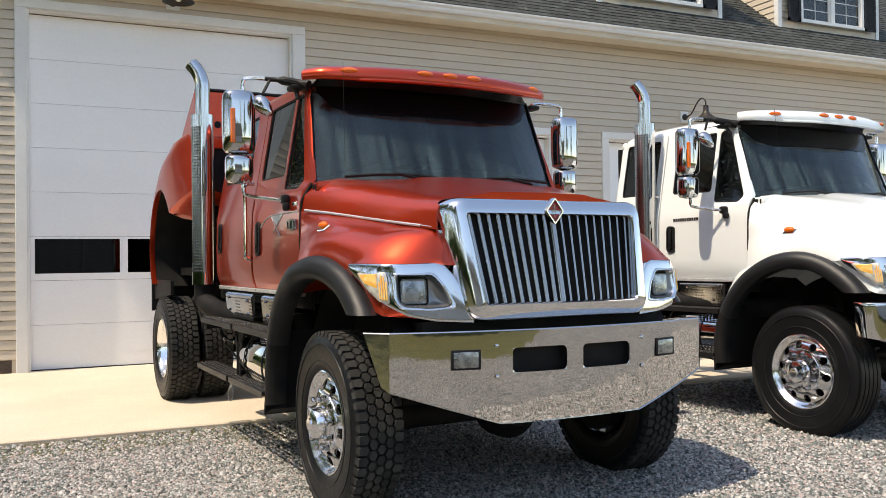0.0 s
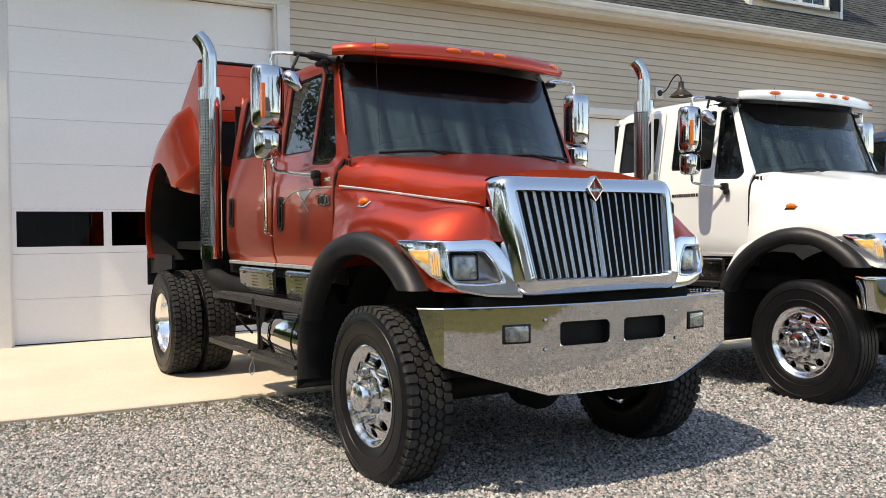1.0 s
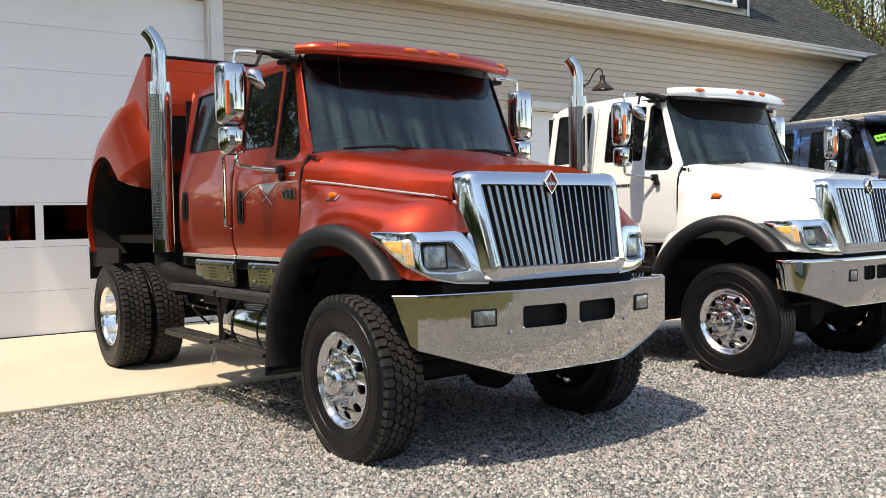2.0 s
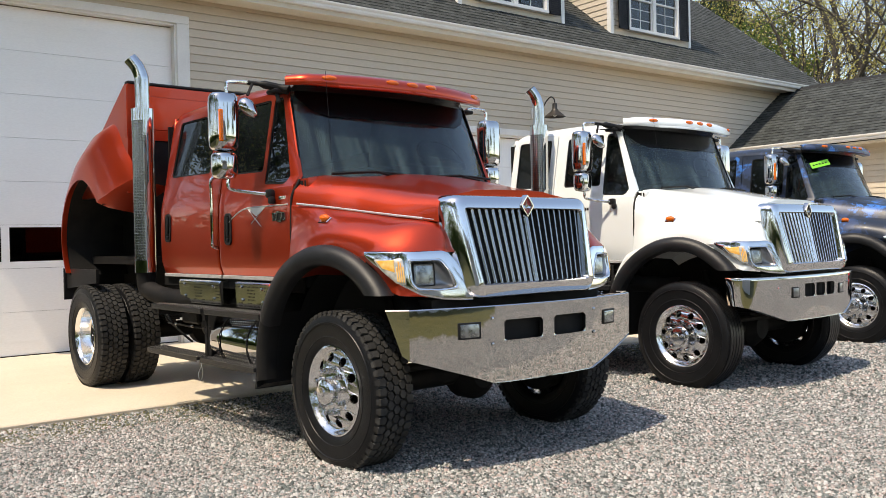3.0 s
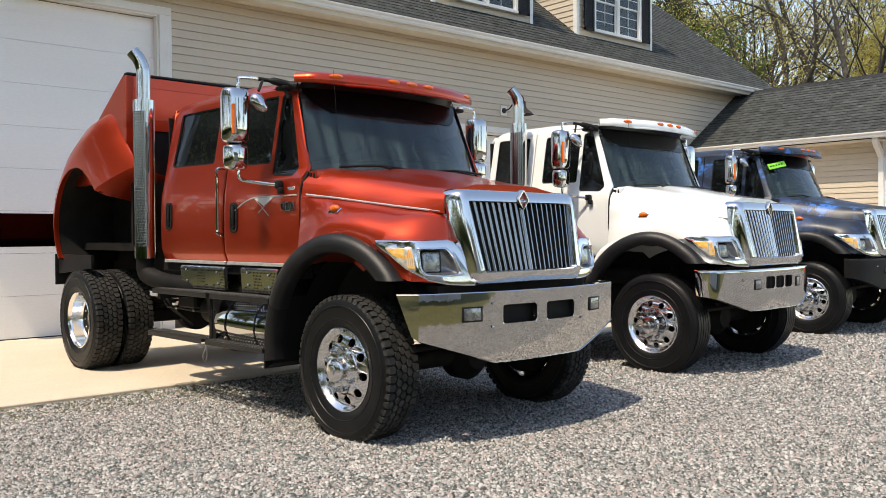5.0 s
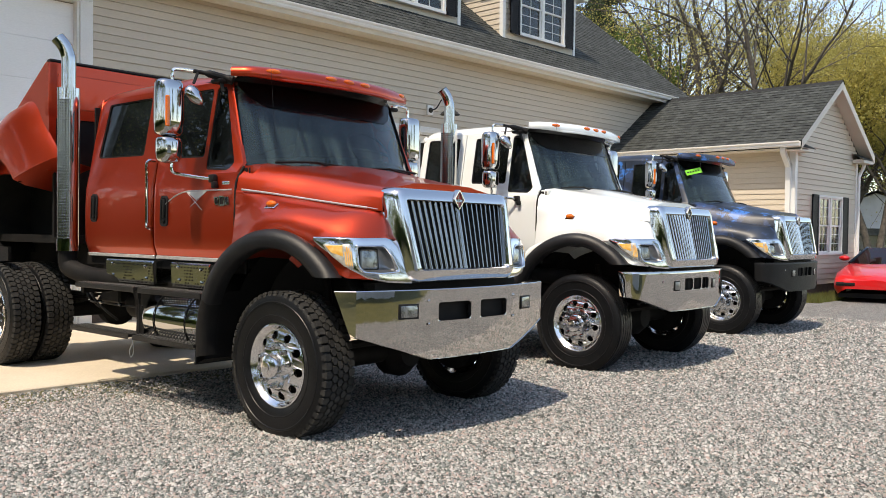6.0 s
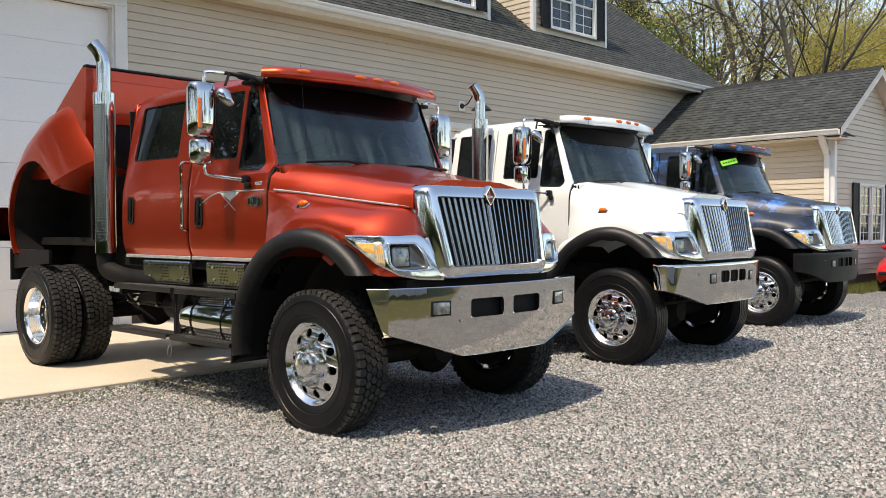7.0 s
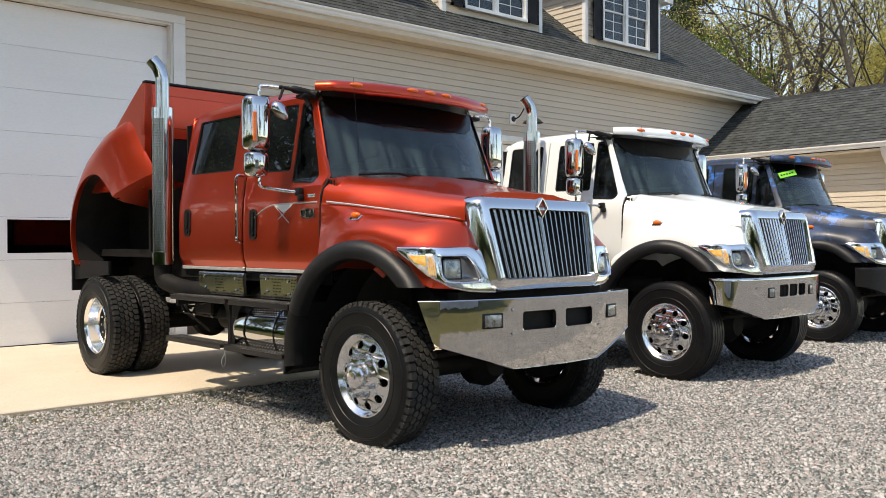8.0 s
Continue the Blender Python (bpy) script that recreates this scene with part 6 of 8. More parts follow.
            for c0, w_, h_ in ((0.878, 0.026, 0.030), (0.812, 0.032, 0.038), (0.748, 0.024, 0.030)):
                o = [(c0 - w_ - 0.006, 1.652 - h_), (c0 + w_ - 0.006, 1.652 - h_), (c0 + w_ + 0.006, 1.652 + h_), (c0 - w_ + 0.006, 1.652 + h_)]
                bm = bmesh.new()
                sheet(bm, o, [[(c0 + (p - c0) * 0.6, 1.652 + (q - 1.652) * 0.68) for p, q in o]], side, 0.008)
                plate = part("badge_plate", bm, "steel", T)
                bm = bmesh.new()
                sheet(bm, [(c0 + (p - c0) * 0.7, 1.652 + (q - 1.652) * 0.76) for p, q in o], [], lambda a, b, d: side(a, b, d + 0.004), 0.003)
                part("badge_ground", bm, "dark", plate)
            for va_, za_, vb2, zb2 in ((1.02, 1.732, 1.235, 1.612), (1.30, 1.732, 1.08, 1.585)):
                bm = bmesh.new()
                tube(bm, [(s * (cab_u(lerp(za_, zb2, k / 6)) + 0.002), lerp(va_, vb2, k / 6), lerp(za_, zb2, k / 6)) for k in range(7)], 0.0025, 5)
                part("emblem_line", bm, "silver", T)
            bm = bmesh.new()
            x0, x1 = sorted((s * 1.03, s * 1.04))
            box(bm, x0, x1, 0.735, 0.83, 1.775, 1.80, 0.004)
            part("badge_plate", bm, "alloy", T)
        else:
            # small lettering as plain bars
            for i in range(11):
                bm = bmesh.new()
                x0, x1 = sorted((s * 1.02, s * 1.041))
                box(bm, x0, x1, 1.25 + i * 0.030, 1.272 + i * 0.030, 1.745, 1.775)
                part("lettering_bar", bm, "dark", T)

    # -- windscreen, visor, wipers --
    bm = bmesh.new()
    rows = []
    def on_glass(u, z, out=0.0):
        """A place on the bowed windscreen, u from -1 to 1 across."""
        k = (z - 1.925) / 0.675
        return (u * lerp(0.928, 0.868, k), lerp(0.690, 0.934, k) - lerp(0.255, 0.15, k) * (1 - abs(u) ** 2.3) - out, z - 0.012 * u * u * (1 - k))
    for i in range(9):
        rows.append([on_glass(j / 8 - 1, lerp(1.925, 2.60, i / 8)) for j in range(17)])
    grid(bm, rows)
    grid(bm, [[(x, y + 0.006, z) for x, y, z in r] for r in rows])
    part("windscreen", bm, "windscreen", T, "greenish tinted windscreen", 60).visible_shadow = False
    bm = bmesh.new()
    edge = [Vector(p) + Vector((0, -0.004, 0)) for p in ([r[0] for r in rows] + rows[-1][1:-1] + [r[-1] for r in rows[::-1]] + rows[0][-2:0:-1])]
    tube(bm, edge + [edge[0]], 0.012, 6, False)
    part("windscreen_seal", bm, "strip", T)
    # dark band along the top of the glass
    bm = bmesh.new()
    band = []
    for k in range(4):
        f = k / 3
        row = []
        for c in range(17):
            u = (c / 8 - 1) * 0.965
            low = 2.395 + 0.155 * max(0.0, (abs(u) - 0.66) / 0.305) ** 2.2
            row.append(on_glass(u, lerp(low, 2.598, f), 0.006))
        band.append(row)
    grid(bm, band)
    part("shade_band", bm, "strip", T, "black sun strip on the glass")
    bm = bmesh.new()
    grid(bm, [[(u * 0.84, lerp(0.60, 0.52, 1 - u * u), 1.93) for u in (-1, -0.5, 0, 0.5, 1)], [(u * 0.86, 0.60 - 0.17 * (1 - u * u) + 0.01, 1.935) for u in (-1, -0.5, 0, 0.5, 1)]])
    box(bm, -0.70, 0.70, 0.46, 0.62, 1.86, 1.925, 0.01)
    part("cowl", bm, "black", T)
    for u0, u1 in ((-0.80, -0.12), (0.02, 0.70)):
        bm = bmesh.new()
        tube(bm, smooth_path([(u0, 0.49, 1.945), ((u0 + u1) / 2, 0.425, 1.965), (u1, 0.43, 1.948)], 5), 0.010, 6)
        tube(bm, [((u0 + u1) / 2 + 0.2, 0.40, 1.93), ((u0 + u1) / 2, 0.42, 1.968)], 0.010, 6)
        part("wiper", bm, "black", T, "black wiper at rest")
    # outside sun visor: a bowed blade whose square ends stand out past the pillars
    def brow(q):
        """Across and along at q from -1 to 1, and the outward direction."""
        k = abs(q)
        if k <= 0.82:
            x, y, n = 0.865 * k / 0.82, 0.560 + 0.165 * (k / 0.82) ** 2.3, math.radians(24 * (k / 0.82) ** 1.4)
        else:
            t = (k - 0.82) / 0.18
            x, y, n = 0.865 + 0.085 * t, 0.725 + 0.115 * t, math.radians(lerp(24, 50, t))
        return math.copysign(x, q), y, math.copysign(math.sin(n), q), -math.cos(n)
    bm = bmesh.new()
    rows = []
    for j in range(41):
        q = j / 20 - 1
        x, y, nx, ny = brow(q)
        k = abs(q)
        drop, slim = 0.012 * k ** 2.5, 1 - 0.2 * max(0, (k - 0.85) / 0.15)
        thin = 1 - 0.28 * max(0, (k - 0.55) / 0.45)
        prof = [(-0.16, 2.640), (-0.05, 2.612), (0.0, 2.590), (0.018, 2.590), (0.025, 2.598), (0.027, 2.640), (0.014, 2.672), (-0.020, 2.698), (-0.09, 2.708), (-0.17, 2.705), (-0.17, 2.690), (-0.07, 2.682), (-0.16, 2.645)]
        rows.append([(x + nx * d * slim, y + ny * d * slim, 2.708 + (z - 2.708) * thin - drop) for d, z in prof])
    vs = grid(bm, rows)
    bm.faces.new(vs[0])
    bm.faces.new(vs[-1][::-1])
    visor = part("sun_visor", bm, paint, T, "painted outside sun visor", 50)
    # black header over the glass and the painted ledge that carries the visor
    head, ledge = [[], []], [[], []]
    for j in range(17):
        u = j / 8 - 1
        x, y, nx, ny = brow(u * 0.93)
        g = on_glass(u, 2.592, 0.008)
        up = (x - nx * 0.15, y - ny * 0.15, 2.666 - 0.012 * abs(u) ** 2.5)
        head[0].append(g)
        head[1].append(up)
        ledge[0].append(up)
        ledge[1].append((g[0], 0.98, 2.668 - 0.085 * abs(u) ** 5))
    part("windscreen_header", grid_mesh(head), "strip", T, "black header above the glass")
    part("visor_ledge", grid_mesh(ledge), paint, T)
    bm = bmesh.new()
    for a, b in ((-0.60, -0.02), (0.02, 0.60)):
        grid(bm, [[(brow(q)[0] + brow(q)[2] * d, brow(q)[1] + brow(q)[3] * d, z - 0.012 * abs(q) ** 2.5) for q in [lerp(a, b, k / 10) for k in range(11)]] for d, z in ((0.024, 2.592), (0.030, 2.600), (0.026, 2.612))])
    part("visor_lip", bm, paint, visor)
    for q in (-0.66, -0.18, 0.0, 0.18, 0.72):
        x, y, nx, ny = brow(q)
        bm = bmesh.new()
        bmesh.ops.create_uvsphere(bm, u_segments=16, v_segments=8, radius=1)
        bmesh.ops.transform(bm, matrix=pose(x + nx * 0.016, y + ny * 0.016, 2.662 - 0.012 * abs(q) ** 2.5, -22, 0, math.degrees(math.atan2(nx, -ny))) @ Matrix.Diagonal((0.060, 0.022, 0.021, 1)), verts=bm.verts)
        part("marker_lamp", bm, "amber", visor, "amber clearance lamp")
    bm = bmesh.new()
    tube(bm, [(-0.80, 0.48, 1.97), (-0.76, 0.605, 2.70)], 0.0014, 5)
    part("antenna", bm, "black", T)

    # -- mirrors --
    for s in (-1, 1):
        reach = (1.305 if ce == 0 else 1.27) if s < 0 else 1.375
        mir = part("mirror", (lambda b: (grid(b, [[(s * (reach + 0.108 * a * (1 - 0.14 * e)), 1.13 + 0.085 * c * (1 - 0.2 * e), z) for a, c in [(math.copysign(abs(math.cos(t)) ** 0.6, math.cos(t)), (math.copysign(abs(math.sin(t)) ** 0.8, math.sin(t)))) for t in [k * math.tau / 20 for k in range(20)]]] for z, e in ((2.135, 3.5), (2.145, 1.2), (2.17, 0.3), (2.25, 0), (2.48, 0), (2.53, 0.3), (2.555, 1.2), (2.562, 3.5))], close_cols=True), b)[1])(bmesh.new()), "chrome", T, "tall chrome mirror", 60)
        bm = bmesh.new()
        grid(bm, [[(s * (reach + 0.092 * a * (1 - 0.14 * e)), 1.13 + 0.080 * c * (1 - 0.2 * e), z) for a, c in [(math.copysign(abs(math.cos(t)) ** 0.6, math.cos(t)), math.copysign(abs(math.sin(t)) ** 0.8, math.sin(t))) for t in [k * math.tau / 20 for k in range(20)]]] for z, e in ((1.935, 3.5), (1.945, 1.2), (1.97, 0.3), (2.02, 0), (2.09, 0), (2.115, 0.3), (2.125, 1.2), (2.13, 3.5))], close_cols=True)
        part("lower_mirror", bm, "chrome", mir, "", 60)
        if s < 0:
            bm = bmesh.new()
            x0, x1 = sorted((s * (reach + 0.045), s * (reach + 0.075)))
            box(bm, x0, x1, 1.036, 1.062, 2.20, 2.43, 0.006)
            part("reflector", bm, "amber", mir, "amber strip lamp")
        for pts, rr in (([(reach - 0.03, 1.13, 2.55), (reach - 0.03, 1.13, 2.62), (reach - 0.06, 1.12, 2.65), (1.10, 1.04, 2.64), (0.94, 0.95, 2.605)], 0.013), ([(reach - 0.03, 1.13, 1.95), (reach - 0.03, 1.13, 1.88), (reach - 0.07, 1.11, 1.855), (1.10, 0.97, 1.825), (1.05, 0.91, 1.822)], 0.013)):
            bm = bmesh.new()
            tube(bm, smooth_path([(s * x, y, z) for x, y, z in pts], 5), rr, 8)
            part("mirror_arm", bm, "alloy", mir)
        for x, hx, y0, y1, z0_, z1_ in ((1.055, 0.026, 0.885, 0.955, 1.79, 1.855), (1.060, 0.022, 0.865, 0.915, 1.745, 1.80), (0.95, 0.05, 0.92, 1.05, 2.565, 2.60)):
            bm = bmesh.new()
            box(bm, s * x - hx, s * x + hx, y0, y1, z0_, z1_, 0.015, 2)
            part("mirror_bracket", bm, "black", mir)
        if s > 0:
            continue
        bm = bmesh.new()
        tube(bm, smooth_path([(s * 1.14, 1.06, 2.645), (s * 1.04, 1.0, 2.63), (s * 0.93, 0.94, 2.605), (s * 0.89, 0.90, 2.59)], 4), [0.016] * 4 + [0.030] * 5 + [0.036] * 4, 10)
        tube(bm, [(s * 1.12, 1.03, 2.63), (s * 1.17, 1.01, 2.54)], 0.011, 6)
        tube(bm, [(s * 0.97, 0.96, 2.60), (s * 0.955, 0.93, 2.50)], 0.016, 6)
        part("mirror_hinge", bm, "black", mir, "black folding hinge of the mirror arm")
        bm = bmesh.new()
        bmesh.ops.create_uvsphere(bm, u_segments=20, v_segments=12, radius=1)
        for vert in bm.verts:
            vert.co.y = max(vert.co.y, -1.0) if vert.co.y < 0 else vert.co.y * 0.35
            vert.co.x *= 1 + 0.25 * vert.co.z
        bmesh.ops.transform(bm, matrix=pose(s * 1.175, 0.99, 2.445, -14, s * 38, s * 20) @ Matrix.Diagonal((0.052, 0.045, 0.088, 1)), verts=bm.verts)
        part("spot_mirror", bm, "chrome", mir, "small convex chrome mirror", 60)

    # -- exhaust stack --
    if stack:
        u, v = stack
        bm = bmesh.new()
        tube(bm, smooth_path([(u, v, 1.05), (u, v, 1.5), (u, v, 2.6), (u, v, 2.95 - stack_drop), (u - 0.008, v + 0.006, 3.03 - stack_drop), (u - 0.036, v + 0.022, 3.11 - stack_drop), (u - 0.085, v + 0.05, 3.18 - stack_drop)], 5), 0.064, 18, False)
        tube(bm, smooth_path([(u, v, 2.5), (u, v, 2.95 - stack_drop), (u - 0.008, v + 0.006, 3.03 - stack_drop), (u - 0.036, v + 0.022, 3.11 - stack_drop), (u - 0.084, v + 0.049, 3.179 - stack_drop)], 5), 0.058, 18, False)
        st = part("tall_tailpipe", bm, "chrome", T, "chrome exhaust stack with a curved tip", 50)
        bm = bmesh.new()
        arc = [(u + 0.098 * math.cos(a), v + 0.098 * math.sin(a)) for a in [math.radians(lerp(75, 285, k / 18)) for k in range(19)]]
        ang = lambda a: math.radians(lerp(118, 250, a / 9))
        perforated(bm, 9, 58, lambda a, b: (u + 0.099 * math.cos(ang(a)), v + 0.099 * math.sin(ang(a)), lerp(1.22, 2.72, b / 58)), None, 0.33)
        part("perforated_shield", bm, "steel", st, "perforated bright heat shield", 60)
        # added dark sheet that stands for the shade inside the punched holes
        bm = bmesh.new()
        grid(bm, [[(lerp(u, x, 0.93), lerp(v, y, 0.93), z) for x, y in arc] for z in (1.22, 2.72)])
        part("shield_backing", bm, "dash", st)
        bm = bmesh.new()
        arc2 = [(u + 0.100 * math.cos(a), v + 0.100 * math.sin(a)) for a in [math.radians(lerp(-111, 119, k / 18)) for k in range(19)]]
        grid(bm, [[(x, y, z) for x, y in arc2] for z in (1.22, 2.72)])
        for z in (1.24, 2.63):
            ring = [(u + 0.101 * math.cos(a), v + 0.101 * math.sin(a)) for a in [k * math.tau / 24 for k in range(25)]]
            grid(bm, [[(x, y, q) for x, y in ring] for q in (z - 0.02, z + 0.09)])
        part("smooth_shield", bm, "chrome", st, "polished back of the heat shield", 60)
        bm = bmesh.new()
        tube(bm, smooth_path([(u, v, 1.24), (u, v, 1.10), (u + 0.02, v - 0.10, 1.04), (u + 0.08, v - 0.35, 0.99), (u + 0.15, v - 0.9, 0.98), (u + 0.3, v - 1.6, 0.95)], 5), 0.085, 14)
        part("exhaust_pipe", bm, "dark", T)

    # -- chassis --
    for s in (-1, 1):
        bm = bmesh.new()
        box(bm, s * 0.43 - 0.04, s * 0.43 + 0.04, -0.55, 5.4, 0.82, 1.08, 0.01)
        part("frame_rail", bm, "dark", T)
    for v in (-0.4, 0.6, 1.8, 3.0, 4.2, 5.3):
        bm = bmesh.new()
        box(bm, -0.39, 0.39, v - 0.05, v + 0.05, 0.86, 1.02)
        part("crossmember", bm, "dark", T)
    for s in (-1, 1):
        bm = bmesh.new()
        for k in range(4):
            L = 0.60 - 0.10 * k
            box(bm, s * 0.46 - 0.04, s * 0.46 + 0.04, -L, L, 0.80 - 0.025 * k - 0.06, 0.80 - 0.025 * k - 0.04)
        tube(bm, [(s * 0.58, 0.05, 0.5), (s * 0.62, 0.12, 1.1)], 0.035, 8)
        part("leaf_spring", bm, "dark", T)
        bm = bmesh.new()
        for k in range(5):
            L = 0.70 - 0.1 * k
            box(bm, s * 0.46 - 0.04, s * 0.46 + 0.04, 4.47 - L, 4.47 + L, 0.80 - 0.025 * k - 0.06, 0.80 - 0.025 * k - 0.04)
        part("leaf_spring", bm, "dark", T)
    for v, z, w in ((0.08, zf, 0.86), (4.47, zr, 0.62)):
        bm = bmesh.new()
        tube(bm, [(-w, v, z), (w, v, z)], 0.085, 12)
        lathe(bm, [(0, -0.17), (0.12, -0.16), (0.21, -0.06), (0.21, 0.06), (0.12, 0.16), (0, 0.17)], (0.12, v, z), (0, 1, 0), 20)
        part("axle", bm, "dark", T)
    bm = bmesh.new()
    box(bm, -0.38, 0.38, -0.42, 0.55, 0.72, 1.10, 0.06, 2)
    box(bm, -0.30, 0.30, 0.55, 1.9, 0.72, 1.1, 0.08, 2)
    tube(bm, [(0.05, 1.9, 0.85), (0.1, 4.3, 0.62)], 0.06, 10)
    tube(bm, [(-0.75, -0.2, 0.62), (0.75, -0.2, 0.62)], 0.03, 8)
    part("drivetrain", bm, "dark", T)
    # fuel tank, boxes and steps on either side
    for s in (-1, 1):
        bm = bmesh.new()
        lathe(bm, [(0.0, -0.42), (0.20, -0.42), (0.23, -0.40), (0.235, -0.38), (0.235, 0.38), (0.23, 0.40), (0.20, 0.42), (0.0, 0.43)], (s * 0.93, 1.34, 0.70), (0, 1, 0), 28)
        tank = part("fuel_tank", bm, "chrome", T, "polished round fuel tank", 40)
        for v in (1.12, 1.56):
            bm = bmesh.new()
            ring = [(s * 0.93 + 0.240 * math.cos(a), v, 0.70 + 0.240 * math.sin(a)) for a in [k * math.tau / 24 for k in range(25)]]
            tube(bm, ring, 0.0045, 6, False)
            part("tank_strap", bm, "black", tank)
        for a, b in ((0.93, 1.50), (1.73, 2.53)):
            bm = bmesh.new()
            x0, x1 = sorted((s * 0.72, s * 1.045))
            box(bm, x0, x1, a, b, 0.975, 1.165, 0.018, 2)
            sb = part("side_box", bm, "dark", T, "bright guard box with punched edges", 40)
            bm = bmesh.new()
            nn = int((b - a - 0.04) / 0.020)
            perforated(bm, nn, 8, lambda p, q: (s * (1.047 + 0.018 * q / 8 - (0.02 if q > 7.5 else 0)), lerp(a + 0.02, b - 0.02, p / nn), lerp(0.970, 1.168, q / 8)), lambda p, q: (q in (2, 3, 4, 5) and not (p < 4 or nn * 0.42 < p < nn * 0.62)) or (q == 1 and p % 7 > 2), 0.36)
            x0, x1 = sorted((s * 0.74, s * 1.04))
            box(bm, x0, x1, a + 0.01, b - 0.01, 1.166, 1.170)
            box(bm, x0, x1, a - 0.004, a, 0.98, 1.16)
            box(bm, x0, x1, b, b + 0.004, 0.98, 1.16)
            guard = part("punched_guard", bm, "bright", sb, "", 0)
            for v, z in ((a + 0.13, 1.12), (a + 0.13, 1.02), (b - 0.13, 1.13), (b - 0.13, 1.03)):
                bm = bmesh.new()
                lathe(bm, [(0.013, 0.0), (0.012, 0.008), (0.0, 0.011)], (s * (1.049 + 0.018 * (z - 0.97) / 0.198), v, z), (s, 0, 0), 8)
                part("bolt", bm, "bright", guard)
        # grip-strut steps: pressed planks full of holes between folded edges
        for z, spans, xa, xb in ((0.955, ((0.86, 1.74), (1.80, 2.78)), 1.205, 1.015), (0.57, ((0.90, 1.77), (1.83, 2.82)), 1.232, 1.055)):
            for a, b in spans:
                bm = bmesh.new()
                nn = int((b - a) / 0.042)
                perforated(bm, nn, 5, lambda p, q: (s * lerp(xa, xb, q / 5), lerp(a, b, p / nn), z - 0.004 + 0.006 * (q % 1 == 0.5)), None, 0.36)
                grid(bm, [[(s * (xa - 0.004), a, z - 0.045), (s * xa, a, z - 0.04), (s * xa, a, z - 0.004)], [(s * (xa - 0.004), b, z - 0.045), (s * xa, b, z - 0.04), (s * xa, b, z - 0.004)]])
                grid(bm, [[(s * xb, a, z - 0.045), (s * xb, a, z - 0.004)], [(s * xb, b, z - 0.045), (s * xb, b, z - 0.004)]])
                for y in (a, b):
                    grid(bm, [[(s * xa, y, z - 0.03), (s * xb, y, z - 0.03)], [(s * xa, y, z - 0.004), (s * xb, y, z - 0.004)]])
                for k in range(nn):
                    y = lerp(a, b, (k + 0.5) / nn)
                    for q in (1, 2, 3, 4):
                        x = lerp(xa, xb, q / 5)
                        t = bmesh.new()
                        bmesh.ops.create_cone(t, segments=4, radius1=0.010, radius2=0.004, depth=0.008, cap_ends=True)
                        merge(bm, t, Matrix.Translation((s * x, y + 0.02, z)))
                part("step", bm, "step", T, "black grip-strut step", 30)
        for v in (0.92, 1.80, 2.70):
            bm = bmesh.new()
            x0, x1 = sorted((s * 1.16, s * 1.10))
            if v == 1.80:
                o = [(v - 0.06, 0.53), (v + 0.05, 0.53), (v + 0.04, 0.70), (v + 0.07, 0.85), (v + 0.13, 0.93), (v - 0.20, 0.93), (v - 0.12, 0.84), (v - 0.08, 0.70)]
                sheet(bm, round_poly(o, 0.03, 3), [], lambda p, q, d: (s * (1.15 - d), p, q), 0.012)
                box(bm, x0, x1, v - 0.015, v + 0.005, 0.545, 0.92, 0.004)
                for p, q in ((v + 0.02, 0.80), (v + 0.02, 0.75), (v - 0.05, 0.80)):
                    lathe(bm, [(0.012, 0.0), (0.011, 0.010), (0.0, 0.012)], (s * 1.15, p, q), (s, 0, 0), 6)
            x0, x1 = sorted((s * 0.45, s * 1.18))
            box(bm, x0, x1, v - 0.025, v + 0.025, 0.86, 0.915)
            part("step_bracket", bm, "dark", T)
        bm = bmesh.new()
        lathe(bm, [(0, -0.3), (0.11, -0.28), (0.13, -0.24), (0.13, 0.24), (0.11, 0.28), (0, 0.3)], (s * 0.70, 2.35, 0.74), (0, 1, 0), 18)
        part("air_tank", bm, "dark", T)
        bm = bmesh.new()
        tube(bm, smooth_path([(s * 0.6, 2.0, 0.9), (s * 0.72, 2.4, 0.84), (s * 0.66, 3.0, 0.95), (s * 0.5, 3.6, 0.85)], 5), 0.018, 6)
        tube(bm, smooth_path([(s * 0.62, 2.1, 0.8), (s * 0.8, 2.6, 0.9), (s * 0.7, 3.2, 0.82), (s * 0.5, 3.9, 0.9)], 5), 0.012, 6)
        box(bm, s * 0.62 - 0.1, s * 0.62 + 0.1, 2.9, 3.25, 0.72, 0.95, 0.02)
        part("air_lines", bm, "black", T)
        for pts, r in (([(1.02, 2.95, 0.93), (1.05, 2.80, 0.84), (1.03, 2.62, 0.72), (0.98, 2.45, 0.62)], 0.010), ([(1.0, 2.90, 0.76), (1.04, 2.60, 0.77), (1.03, 2.30, 0.76), (0.95, 1.90, 0.76)], 0.008),
                       ([(0.9, 3.05, 0.98), (0.98, 3.0, 0.90), (1.0, 2.92, 0.80), (0.92, 2.86, 0.70)], 0.014), ([(0.86, 2.25, 0.90), (0.92, 2.2, 0.74), (0.86, 2.05, 0.64)], 0.010)):
            bm = bmesh.new()
            tube(bm, smooth_path([(s * p, q, z) for p, q, z in pts], 5), r, 8)
            part("hose", bm, "black", T)
        for v, z in ((2.93, 0.95), (2.80, 0.86), (2.62, 0.77), (2.30, 0.77)):
            bm = bmesh.new()
            lathe(bm, [(0.0, -0.02), (0.016, -0.018), (0.016, 0.018), (0.0, 0.02)], (s * 1.04, v, z), (0, 1, 0), 8)
            part("fitting", bm, "steel", T)

    # -- wheels --
    wheel(T, -0.975, 0.08, zf, -1, True, tread, 8)
    wheel(T, 0.975, 0.08, zf, 1, True, tread, 40)
